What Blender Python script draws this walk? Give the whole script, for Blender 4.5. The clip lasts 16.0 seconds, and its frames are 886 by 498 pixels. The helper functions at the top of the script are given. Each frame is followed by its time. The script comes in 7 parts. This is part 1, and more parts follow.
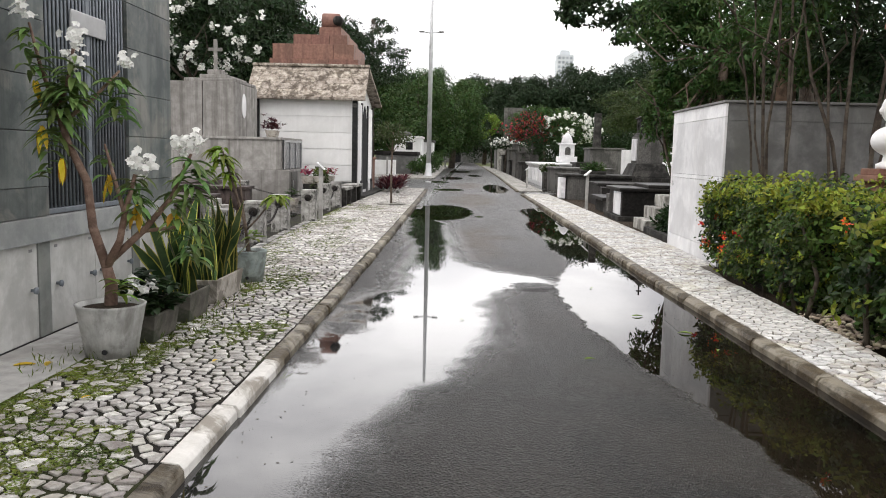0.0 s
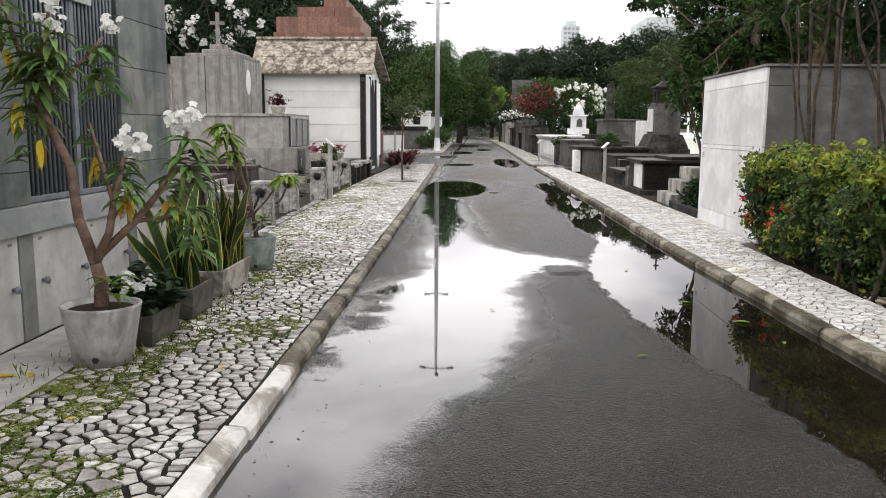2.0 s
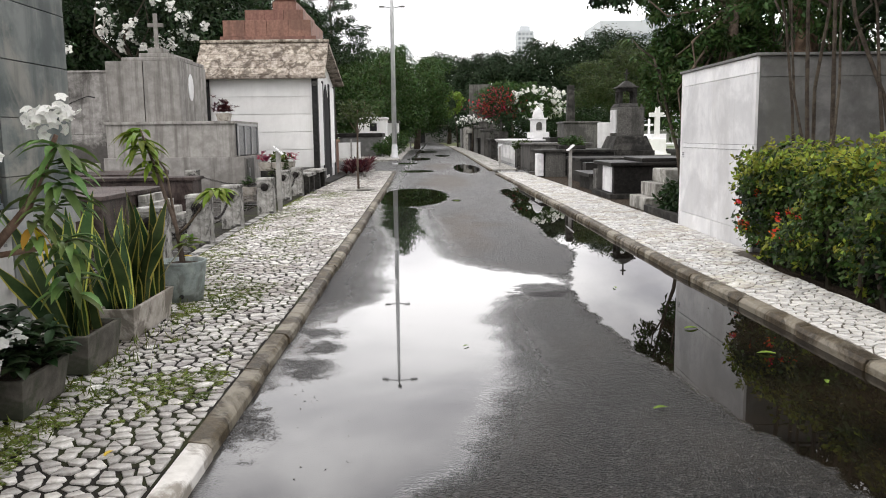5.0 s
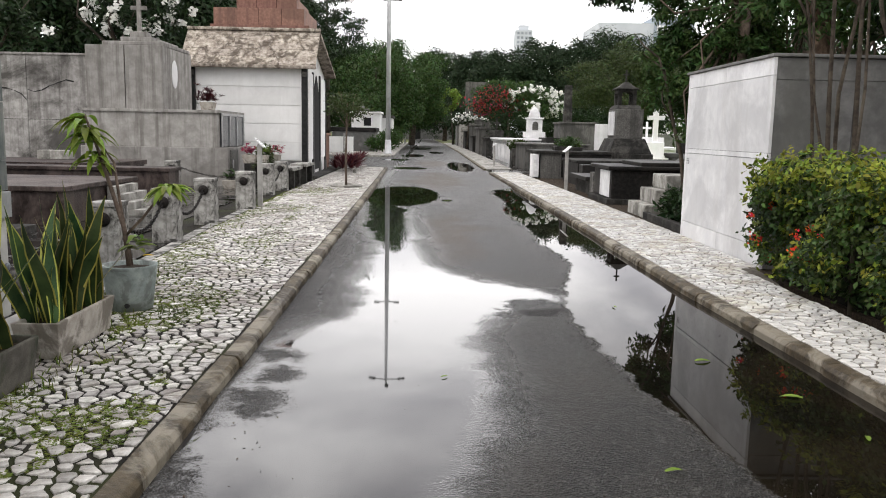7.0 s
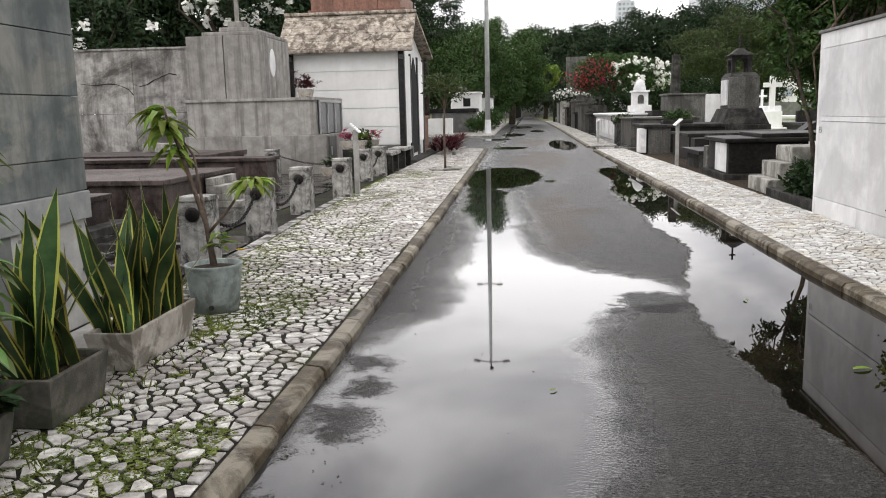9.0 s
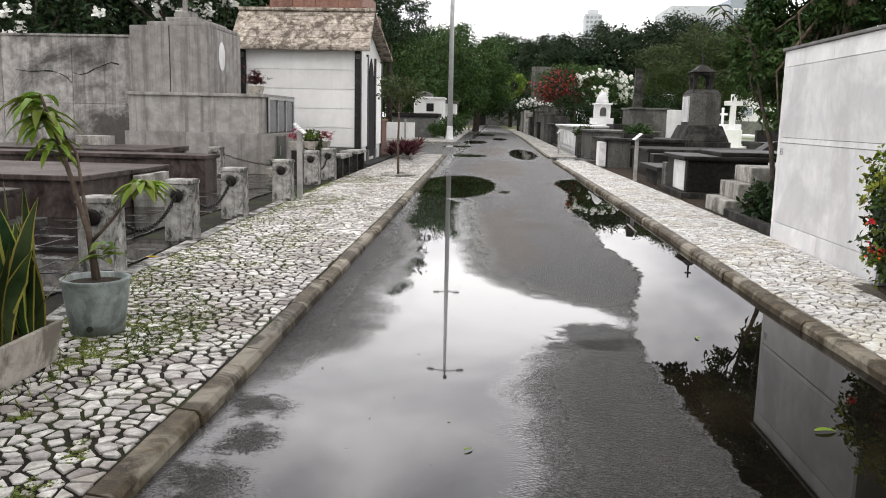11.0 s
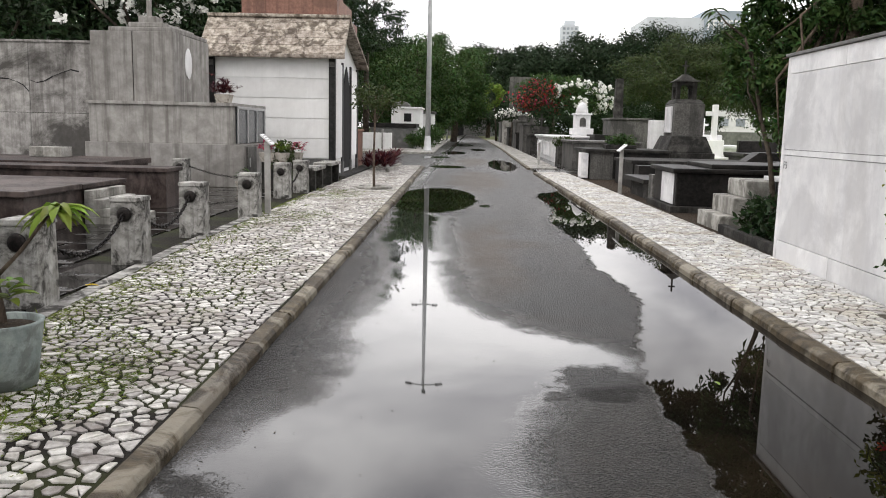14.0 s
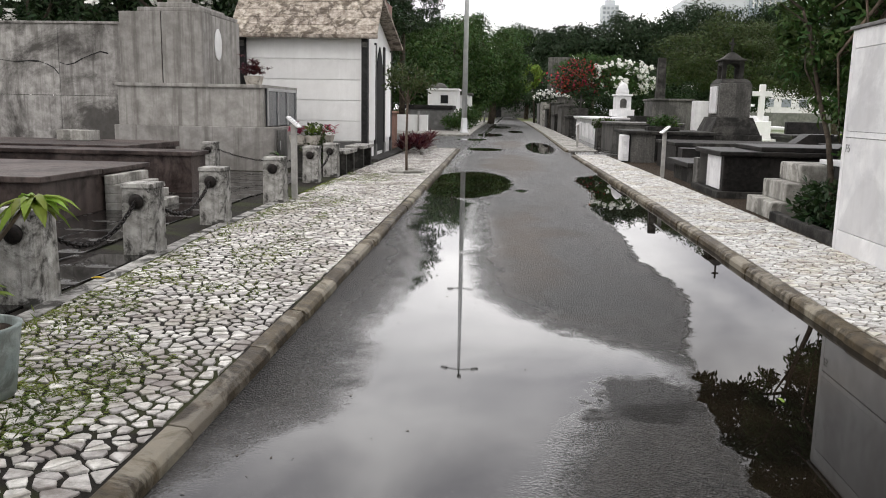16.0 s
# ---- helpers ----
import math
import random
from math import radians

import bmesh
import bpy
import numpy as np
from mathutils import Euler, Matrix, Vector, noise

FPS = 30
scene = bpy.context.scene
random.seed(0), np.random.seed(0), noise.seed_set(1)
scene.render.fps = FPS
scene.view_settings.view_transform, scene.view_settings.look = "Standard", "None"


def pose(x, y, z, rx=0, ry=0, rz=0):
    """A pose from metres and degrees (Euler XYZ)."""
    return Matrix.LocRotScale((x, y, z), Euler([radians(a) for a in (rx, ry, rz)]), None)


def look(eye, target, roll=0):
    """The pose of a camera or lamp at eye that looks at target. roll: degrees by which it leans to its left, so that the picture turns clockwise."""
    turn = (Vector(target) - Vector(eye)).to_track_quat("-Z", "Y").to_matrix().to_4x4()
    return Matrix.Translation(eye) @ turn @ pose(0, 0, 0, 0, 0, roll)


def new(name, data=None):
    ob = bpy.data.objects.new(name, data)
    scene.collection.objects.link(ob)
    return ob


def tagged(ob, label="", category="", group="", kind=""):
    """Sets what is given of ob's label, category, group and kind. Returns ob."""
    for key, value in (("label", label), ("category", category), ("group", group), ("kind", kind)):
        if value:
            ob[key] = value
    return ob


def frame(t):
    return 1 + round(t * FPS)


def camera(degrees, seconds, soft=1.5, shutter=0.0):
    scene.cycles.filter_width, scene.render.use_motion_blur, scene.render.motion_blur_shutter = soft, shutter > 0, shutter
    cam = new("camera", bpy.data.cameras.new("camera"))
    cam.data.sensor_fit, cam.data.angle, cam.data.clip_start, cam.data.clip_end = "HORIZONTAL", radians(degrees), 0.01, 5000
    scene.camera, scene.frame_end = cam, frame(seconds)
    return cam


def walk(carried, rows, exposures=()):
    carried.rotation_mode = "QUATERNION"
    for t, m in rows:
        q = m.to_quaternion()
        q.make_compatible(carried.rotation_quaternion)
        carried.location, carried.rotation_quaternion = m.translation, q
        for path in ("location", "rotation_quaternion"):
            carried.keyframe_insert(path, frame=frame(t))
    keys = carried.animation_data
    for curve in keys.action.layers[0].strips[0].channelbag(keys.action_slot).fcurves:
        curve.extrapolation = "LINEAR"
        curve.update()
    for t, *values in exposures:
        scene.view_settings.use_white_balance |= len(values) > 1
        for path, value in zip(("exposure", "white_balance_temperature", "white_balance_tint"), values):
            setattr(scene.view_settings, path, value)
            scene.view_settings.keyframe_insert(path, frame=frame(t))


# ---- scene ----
cam = camera(57.5, 16.0, 1.0)
PATH = [
    (0, (0.119, 0.083, 1.533), (0.062, 2.069, 1.302), 1.4),
    (0.5, (0.018, 0.258, 1.568), (0.05, 2.244, 1.335), 1.8),
    (1, (-0.034, 0.327, 1.565), (0.019, 2.305, 1.275), 2.6),
    (1.5, (-0.058, 0.569, 1.526), (-0.088, 2.542, 1.2), 1.5),
    (2, (-0.064, 0.765, 1.524), (-0.139, 2.742, 1.231), 0.4),
    (2.5, (-0.128, 0.955, 1.525), (-0.171, 2.934, 1.243), -1.0),
    (3, (-0.202, 1.125, 1.521), (-0.163, 3.099, 1.204), -1.9),
    (3.5, (-0.187, 1.333, 1.519), (-0.151, 3.307, 1.199), -2.0),
    (4, (-0.153, 1.552, 1.517), (-0.146, 3.531, 1.232), -1.8),
    (4.2, (-0.154, 1.623, 1.507), (-0.129, 3.601, 1.218), -1.8),
    (6.3, (-0.001, 2.376, 1.467), (-0.004, 4.36, 1.213), 1.0),
    (6.5, (0.004, 2.446, 1.468), (0.016, 4.43, 1.213), 1.1),
    (7, (-0.021, 2.654, 1.48), (0.021, 4.633, 1.195), 1.1),
    (7.5, (-0.042, 2.788, 1.452), (-0.033, 4.754, 1.086), 1.5),
    (8, (-0.022, 2.961, 1.459), (-0.137, 4.92, 1.077), 0.6),
    (8.5, (-0.013, 3.1, 1.46), (-0.241, 5.054, 1.102), -0.6),
    (9, (-0.021, 3.249, 1.475), (-0.233, 5.21, 1.142), -1.3),
    (9.2, (-0.027, 3.325, 1.484), (-0.212, 5.29, 1.162), -1.5),
    (11.3, (0.176, 4.032, 1.475), (0.077, 6.004, 1.153), 1.8),
    (11.5, (0.153, 4.104, 1.493), (0.1, 6.077, 1.168), 1.5),
    (12, (0.071, 4.211, 1.507), (0.11, 6.183, 1.179), 2.5),
    (12.5, (0.049, 4.266, 1.489), (0.051, 6.234, 1.135), 3.1),
    (13, (0.088, 4.457, 1.486), (0.021, 6.429, 1.157), 2.2),
    (13.5, (0.12, 4.582, 1.484), (0.028, 6.557, 1.183), 1.8),
    (14, (0.118, 4.715, 1.477), (0.055, 6.692, 1.181), 1.3),
    (14.5, (0.089, 4.883, 1.508), (0.075, 6.867, 1.262), 1.2),
    (15, (0.062, 4.986, 1.487), (0.055, 6.964, 1.194), 1.9),
    (15.5, (0.091, 5.102, 1.475), (0.021, 7.068, 1.11), 1.7),
    (16, (0.163, 5.241, 1.471), (0.009, 7.206, 1.13), 1.1),
]
walk(cam, [(t, look(eye, target, roll)) for t, eye, target, roll in PATH], [(0, 0.0), (4, 0.0), (7, -0.07), (12.5, -0.06), (14.5, -0.16), (16, -0.2)])

# ---- world, sun, exposure ----
SKY = 1.5
world = bpy.data.worlds.new("overcast_sky")
scene.world = world
world.use_nodes = True
wn, wl = world.node_tree.nodes, world.node_tree.links
wn.clear()
w_out = wn.new("ShaderNodeOutputWorld")
w_bg = wn.new("ShaderNodeBackground")
w_sky = wn.new("ShaderNodeTexSky")
w_sky.sky_type, w_sky.sun_disc = "NISHITA", False
w_sky.sun_elevation, w_sky.sun_rotation = radians(45), radians(-145)
w_sky.air_density, w_sky.dust_density = 1.0, 6.0
w_scale = wn.new("ShaderNodeMix")
w_scale.data_type, w_scale.blend_type = "RGBA", "MULTIPLY"
w_scale.inputs[0].default_value = 1.0
w_scale.inputs[7].default_value = (0.1, 0.1, 0.1, 1)
w_tc = wn.new("ShaderNodeTexCoord")
w_map = wn.new("ShaderNodeMapping")
w_map.inputs["Scale"].default_value = (1.0, 1.0, 2.2)
w_noise = wn.new("ShaderNodeTexNoise")
w_noise.inputs["Scale"].default_value, w_noise.inputs["Detail"].default_value = 3.2, 6
w_noise.inputs["Roughness"].default_value, w_noise.inputs["Distortion"].default_value = 0.5, 0.4
w_ramp = wn.new("ShaderNodeValToRGB")
w_ramp.color_ramp.elements[0].position, w_ramp.color_ramp.elements[0].color = 0.36, (0.665, 0.65, 0.685, 1)
w_ramp.color_ramp.elements[1].position, w_ramp.color_ramp.elements[1].color = 0.62, (1.465, 1.43, 1.425, 1)
w_mix = wn.new("ShaderNodeMix")
w_mix.data_type = "RGBA"
w_mix.inputs[0].default_value = 0.93
w_bg.inputs["Strength"].default_value = SKY
wl.new(w_tc.outputs["Generated"], w_map.inputs["Vector"])
wl.new(w_map.outputs[0], w_noise.inputs["Vector"])
wl.new(w_noise.outputs["Fac"], w_ramp.inputs[0])
wl.new(w_sky.outputs[0], w_scale.inputs[6])
wl.new(w_scale.outputs[2], w_mix.inputs[6])
wl.new(w_ramp.outputs[0], w_mix.inputs[7])
w_dot = wn.new("ShaderNodeVectorMath")
w_dot.operation = "DOT_PRODUCT"
w_dot.inputs[1].default_value = (-0.12, 0.86, 0.49)
w_glow = wn.new("ShaderNodeMapRange")
w_glow.inputs["From Min"].default_value, w_glow.inputs["From Max"].default_value = -0.2, 1.0
w_glow.inputs["To Min"].default_value, w_glow.inputs["To Max"].default_value = 0.95, 1.5
w_tint = wn.new("ShaderNodeVectorMath")
w_tint.operation = "SCALE"
wl.new(w_tc.outputs["Generated"], w_dot.inputs[0])
wl.new(w_dot.outputs["Value"], w_glow.inputs["Value"])
wl.new(w_mix.outputs[2], w_tint.inputs[0])
wl.new(w_glow.outputs[0], w_tint.inputs["Scale"])
wl.new(w_tint.outputs[0], w_bg.inputs["Color"])
wl.new(w_bg.outputs[0], w_out.inputs[0])

sun_data = bpy.data.lights.new("sun", "SUN")
sun_data.energy, sun_data.angle, sun_data.color = 1.15, radians(40), (1.0, 0.97, 0.93)
sun = new("sun", sun_data)
sun.matrix_world = look((-8, -8, 13), (0, 0, 0))

# ---- helpers of this scene ----
def ramp_node(nodes, stops):
    r = nodes.new("ShaderNodeValToRGB")
    els = r.color_ramp.elements
    while len(els) < len(stops):
        els.new(0.5)
    for e, (p, c) in zip(els, stops):
        e.position = p
        e.color = (*c, 1) if len(c) == 3 else c
    return r


def noise_node(nt, vec, scale, detail=6, rough=0.6, dist=0.0):
    n = nt.nodes.new("ShaderNodeTexNoise")
    n.inputs["Scale"].default_value, n.inputs["Detail"].default_value = scale, detail
    n.inputs["Roughness"].default_value, n.inputs["Distortion"].default_value = rough, dist
    nt.links.new(vec, n.inputs["Vector"])
    return n


def mix_node(nt, fac, a, b, blend="MIX"):
    m = nt.nodes.new("ShaderNodeMix")
    m.data_type, m.blend_type = "RGBA", blend
    for sock, v in ((m.inputs[0], fac), (m.inputs[6], a), (m.inputs[7], b)):
        if isinstance(v, (int, float)):
            sock.default_value = v
        elif isinstance(v, tuple):
            sock.default_value = (*v, 1)
        else:
            nt.links.new(v, sock)
    return m.outputs[2]


def math_node(nt, op, a, b=None, clamp=False):
    m = nt.nodes.new("ShaderNodeMath")
    m.operation, m.use_clamp = op, clamp
    for sock, v in zip(m.inputs, (a, b)):
        if v is None:
            continue
        if isinstance(v, (int, float)):
            sock.default_value = v
        else:
            nt.links.new(v, sock)
    return m.outputs[0]


def blank(name):
    m = bpy.data.materials.new(name)
    m.use_nodes = True
    nt = m.node_tree
    bsdf = nt.nodes["Principled BSDF"]
    tc = nt.nodes.new("ShaderNodeTexCoord")
    return m, nt, bsdf, tc.outputs["Object"]


def surface(name, c1, c2, scale=8, rough=0.75, bump=0.25, stain=None, stain_amount=0.5, stain_scale=1.2, streak=None,
            streak_amount=0.6, streak_size=1.0, metal=0.0, vary=0.12, island=False, wet=0.0, trans=0.0, fine=90):
    """A weathered procedural surface: grain, large stains, rain streaks and relief."""
    m, nt, bsdf, vec = blank(name)
    g = noise_node(nt, vec, scale, 8, 0.65)
    col = ramp_node(nt.nodes, [(0.38, c1), (0.62, c2)])
    nt.links.new(g.outputs["Fac"], col.inputs[0])
    c = col.outputs[0]
    if stain:
        s = noise_node(nt, vec, stain_scale, 9, 0.68, 0.6)
        sr = ramp_node(nt.nodes, [(0.48, (0, 0, 0)), (0.575, (1, 1, 1))])
        nt.links.new(s.outputs["Fac"], sr.inputs[0])
        c = mix_node(nt, math_node(nt, "MULTIPLY", sr.outputs[0], stain_amount), c, stain)
    if streak:
        mp = nt.nodes.new("ShaderNodeMapping")
        mp.inputs["Scale"].default_value = (2.6 * streak_size, 2.6 * streak_size, 0.16)
        nt.links.new(vec, mp.inputs["Vector"])
        s = noise_node(nt, mp.outputs[0], 1.6, 7, 0.7)
        sr = ramp_node(nt.nodes, [(0.48, (0, 0, 0)), (0.63, (1, 1, 1))])
        nt.links.new(s.outputs["Fac"], sr.inputs[0])
        c = mix_node(nt, math_node(nt, "MULTIPLY", sr.outputs[0], streak_amount), c, streak)
    if vary:
        if island:
            rnd = nt.nodes.new("ShaderNodeNewGeometry").outputs["Random Per Island"]
        else:
            rnd = nt.nodes.new("ShaderNodeObjectInfo").outputs["Random"]
        hsv = nt.nodes.new("ShaderNodeHueSaturation")
        v = math_node(nt, "ADD", math_node(nt, "MULTIPLY", rnd, 2 * vary), 1 - vary)
        nt.links.new(v, hsv.inputs["Value"])
        hh = math_node(nt, "ADD", math_node(nt, "MULTIPLY", rnd, 0.06 if island else 0.01), 0.47 if island else 0.495)
        nt.links.new(hh, hsv.inputs["Hue"])
        nt.links.new(c, hsv.inputs["Color"])
        c = hsv.outputs[0]
    nt.links.new(c, bsdf.inputs["Base Color"])
    f = noise_node(nt, vec, fine, 6, 0.7)
    rr = math_node(nt, "ADD", math_node(nt, "MULTIPLY", g.outputs["Fac"], 0.3), rough - 0.15, True)
    nt.links.new(rr, bsdf.inputs["Roughness"])
    bsdf.inputs["Metallic"].default_value = metal
    bsdf.inputs["Specular IOR Level"].default_value = 0.18 if rough > 0.4 else 0.4
    if wet:
        bsdf.inputs["Coat Weight"].default_value = wet
        bsdf.inputs["Coat Roughness"].default_value = 0.2
    if bump:
        b = nt.nodes.new("ShaderNodeBump")
        b.inputs["Strength"].default_value, b.inputs["Distance"].default_value = bump, 0.01
        hsum = math_node(nt, "ADD", f.outputs["Fac"], math_node(nt, "MULTIPLY", g.outputs["Fac"], 1.5))
        nt.links.new(hsum, b.inputs["Height"])
        nt.links.new(b.outputs[0], bsdf.inputs["Normal"])
    if trans:
        t = nt.nodes.new("ShaderNodeBsdfTranslucent")
        nt.links.new(c, t.inputs["Color"])
        ms = nt.nodes.new("ShaderNodeMixShader")
        ms.inputs[0].default_value = trans
        nt.links.new(bsdf.outputs[0], ms.inputs[1])
        nt.links.new(t.outputs[0], ms.inputs[2])
        nt.links.new(ms.outputs[0], nt.nodes["Material Output"].inputs["Surface"])
    return m


# ---- materials ----
def leaf_mat(name, c1, c2, rough=0.45, trans=0.25, vary=0.4):
    return surface(name, c1, c2, 3, rough, 0, vary=vary, island=True, trans=trans)


M_CONC = surface("weathered_concrete", (0.25, 0.24, 0.225), (0.37, 0.357, 0.338), 4, 0.8, 0.3, (0.12, 0.11, 0.097), 0.4, 0.5, (0.10, 0.092, 0.082), 0.6, 1.5)
M_CONCW = surface("damp_blackened_concrete_wall", (0.25, 0.24, 0.228), (0.42, 0.405, 0.39), 6, 0.8, 0.35, (0.035, 0.032, 0.029), 0.85, 0.55, (0.08, 0.074, 0.066), 0.55, 1.3)
M_CONC_PLAIN = surface("grey_concrete", (0.30, 0.295, 0.28), (0.42, 0.41, 0.39), 7, 0.8, 0.3, (0.2, 0.19, 0.17), 0.45, 1.6, None)
M_PANEL = surface("pale_concrete_panel", (0.42, 0.42, 0.40), (0.54, 0.54, 0.52), 5, 0.7, 0.15, (0.30, 0.30, 0.28), 0.4, 2.0, (0.3, 0.29, 0.27), 0.35)
M_WHITE = surface("white_marble_cladding", (0.66, 0.66, 0.67), (0.80, 0.80, 0.80), 3, 0.6, 0.1, (0.48, 0.48, 0.49), 0.5, 0.9, (0.52, 0.51, 0.5), 0.35)
M_PLASTER = surface("white_painted_plaster", (0.82, 0.82, 0.81), (0.89, 0.89, 0.88), 3, 0.75, 0.1, (0.70, 0.70, 0.68), 0.25, 0.8, (0.66, 0.65, 0.63), 0.2)
M_GREYWALL = surface("grey_rendered_wall", (0.13, 0.13, 0.128), (0.215, 0.213, 0.208), 4, 0.8, 0.2, (0.10, 0.10, 0.095), 0.6, 0.9, (0.12, 0.12, 0.11), 0.5)
M_MARBLE = surface("green_grey_marble", (0.075, 0.09, 0.088), (0.19, 0.205, 0.195), 2.6, 0.5, 0.06, (0.30, 0.285, 0.25), 0.55, 1.5, (0.06, 0.07, 0.07), 0.6, vary=0.2)
M_SILL = surface("grey_stone_band", (0.24, 0.25, 0.25), (0.34, 0.35, 0.34), 6, 0.55, 0.1, (0.18, 0.19, 0.19), 0.4)
M_STRIP = surface("dark_grey_strip", (0.16, 0.17, 0.16), (0.22, 0.23, 0.22), 6, 0.6, 0.1, (0.28, 0.28, 0.26), 0.4)
M_BAR = surface("grey_painted_steel", (0.15, 0.17, 0.19), (0.21, 0.23, 0.25), 12, 0.5, 0.05, metal=0.3, vary=0.05)
# near-black that stands in for the shade inside openings, cracks and holes
M_DARK = surface("unlit_hollow_black", (0.015, 0.015, 0.016), (0.03, 0.03, 0.03), 4, 0.9, 0, vary=0)
M_BLACKGRAN = surface("dark_wet_granite", (0.006, 0.0057, 0.0055), (0.02, 0.0185, 0.0175), 14, 0.5, 0.15, (0.06, 0.055, 0.05), 0.35, 1.6, (0.018, 0.0165, 0.016), 0.5)
M_BLACKPAINT = surface("black_column_stone", (0.012, 0.012, 0.012), (0.03, 0.03, 0.03), 8, 0.45, 0.05)
M_GREYGRAN = surface("grey_granite", (0.085, 0.083, 0.077), (0.165, 0.16, 0.15), 20, 0.6, 0.15, (0.04, 0.039, 0.036), 0.65, 1.2, (0.035, 0.034, 0.032), 0.6)
M_DKCONC = surface("blackened_concrete", (0.022, 0.021, 0.019), (0.075, 0.072, 0.066), 7, 0.8, 0.4, (0.012, 0.0118, 0.011), 0.75, 1.3, (0.014, 0.0135, 0.0125), 0.6)
M_RED = surface("red_granite", (0.20, 0.105, 0.08), (0.30, 0.165, 0.13), 10, 0.6, 0.1, (0.13, 0.075, 0.06), 0.6, 0.8, (0.10, 0.06, 0.05), 0.5)
M_ROOF = surface("lichen_stained_roof_tile", (0.24, 0.205, 0.165), (0.52, 0.47, 0.41), 9, 0.9, 0.6, (0.05, 0.038, 0.028), 0.8, 3.4, (0.14, 0.11, 0.085), 0.45, 1.6)
M_POSTC = surface("mossy_concrete_post", (0.24, 0.235, 0.215), (0.46, 0.45, 0.43), 9, 0.85, 0.6, (0.022, 0.021, 0.018), 0.9, 4.6, (0.06, 0.056, 0.05), 0.6, 1.8)
M_IRON = surface("black_iron_chain", (0.012, 0.012, 0.012), (0.035, 0.03, 0.028), 30, 0.5, 0.2, metal=0.6)
M_KERB = surface("worn_concrete_kerb", (0.028, 0.021, 0.012), (0.09, 0.07, 0.043), 9, 0.65, 0.6, (0.34, 0.31, 0.25), 0.5, 2.3, None, vary=0.25, wet=0.1)
M_KERBW = surface("whitewashed_kerb", (0.56, 0.54, 0.5), (0.70, 0.68, 0.64), 7, 0.7, 0.3, (0.16, 0.135, 0.1), 0.75, 2.4, None, vary=0.08)
M_STONE = surface("pale_paving_stone", (0.36, 0.343, 0.318), (0.68, 0.66, 0.63), 18, 0.6, 0.7, (0.22, 0.19, 0.158), 0.6, 2.2, None, vary=0.3)
M_STONE_I = surface("pale_paving_stones", (0.36, 0.343, 0.318), (0.68, 0.66, 0.63), 18, 0.6, 0.7, (0.22, 0.19, 0.158), 0.6, 2.2, None, vary=0.3, island=True)
M_STONEW_I = surface("whitish_paving_stones", (0.46, 0.455, 0.44), (0.64, 0.635, 0.62), 14, 0.6, 0.5, (0.36, 0.31, 0.22), 0.5, 2.0, None, vary=0.25, island=True)
M_STONEW = surface("whitish_paving_stone", (0.46, 0.455, 0.44), (0.64, 0.635, 0.62), 14, 0.6, 0.5, (0.36, 0.31, 0.22), 0.5, 2.0, None, vary=0.25)
M_JOINT = surface("dark_soil_and_moss_joint", (0.007, 0.006, 0.005), (0.02, 0.017, 0.013), 20, 0.9, 0.6, (0.03, 0.036, 0.01), 0.7, 1.1, None, vary=0)


def wet_slab_material():
    """Dark paving that is part flooded and part damp."""
    m, nt, bsdf, vec = blank("wet_dark_paving")
    big, g = noise_node(nt, vec, 1.3, 6, 0.6, 0.4), noise_node(nt, vec, 9, 8, 0.7)
    col = ramp_node(nt.nodes, [(0.36, (0.008, 0.0075, 0.007)), (0.66, (0.05, 0.045, 0.038))])
    nt.links.new(g.outputs["Fac"], col.inputs[0])
    flood = ramp_node(nt.nodes, [(0.5, (1, 1, 1)), (0.6, (0, 0, 0))])
    nt.links.new(big.outputs["Fac"], flood.inputs[0])
    nt.links.new(mix_node(nt, flood.outputs[0], col.outputs[0], (0.010, 0.0095, 0.009)), bsdf.inputs["Base Color"])
    damp = math_node(nt, "ADD", math_node(nt, "MULTIPLY", g.outputs["Fac"], 0.5), 0.12)
    nt.links.new(mix_node(nt, flood.outputs[0], damp, (0.03, 0.03, 0.03)), bsdf.inputs["Roughness"])
    b = nt.nodes.new("ShaderNodeBump")
    b.inputs["Distance"].default_value = 0.01
    nt.links.new(math_node(nt, "MULTIPLY", math_node(nt, "SUBTRACT", 1.0, flood.outputs[0]), 0.5), b.inputs["Strength"])
    nt.links.new(g.outputs["Fac"], b.inputs["Height"])
    nt.links.new(b.outputs[0], bsdf.inputs["Normal"])
    bsdf.inputs["IOR"].default_value = 1.36
    return m


M_COURT = wet_slab_material()
M_MORTAR = surface("sandy_mortar_joint", (0.09, 0.08, 0.065), (0.2, 0.18, 0.15), 20, 0.9, 0.5, (0.05, 0.043, 0.034), 0.5, 1.5, None, vary=0)
M_TOMBB = surface("brown_black_tomb_granite", (0.016, 0.011, 0.010), (0.05, 0.036, 0.032), 9, 0.42, 0.3, (0.15, 0.12, 0.11), 0.5, 1.1, (0.012, 0.009, 0.008), 0.5)
M_STEP = surface("pale_worn_stone", (0.27, 0.26, 0.235), (0.44, 0.43, 0.40), 8, 0.8, 0.4, (0.08, 0.076, 0.066), 0.75, 2.0, (0.09, 0.085, 0.075), 0.6)
M_POTW = surface("whitewashed_cement_pot", (0.36, 0.36, 0.34), (0.54, 0.54, 0.52), 7, 0.75, 0.4, (0.17, 0.165, 0.15), 0.6, 3.2, (0.16, 0.155, 0.14), 0.45)
M_POTG = surface("blue_grey_cement_pot", (0.22, 0.26, 0.25), (0.36, 0.40, 0.38), 9, 0.75, 0.3, (0.13, 0.14, 0.13), 0.7, 5, None)
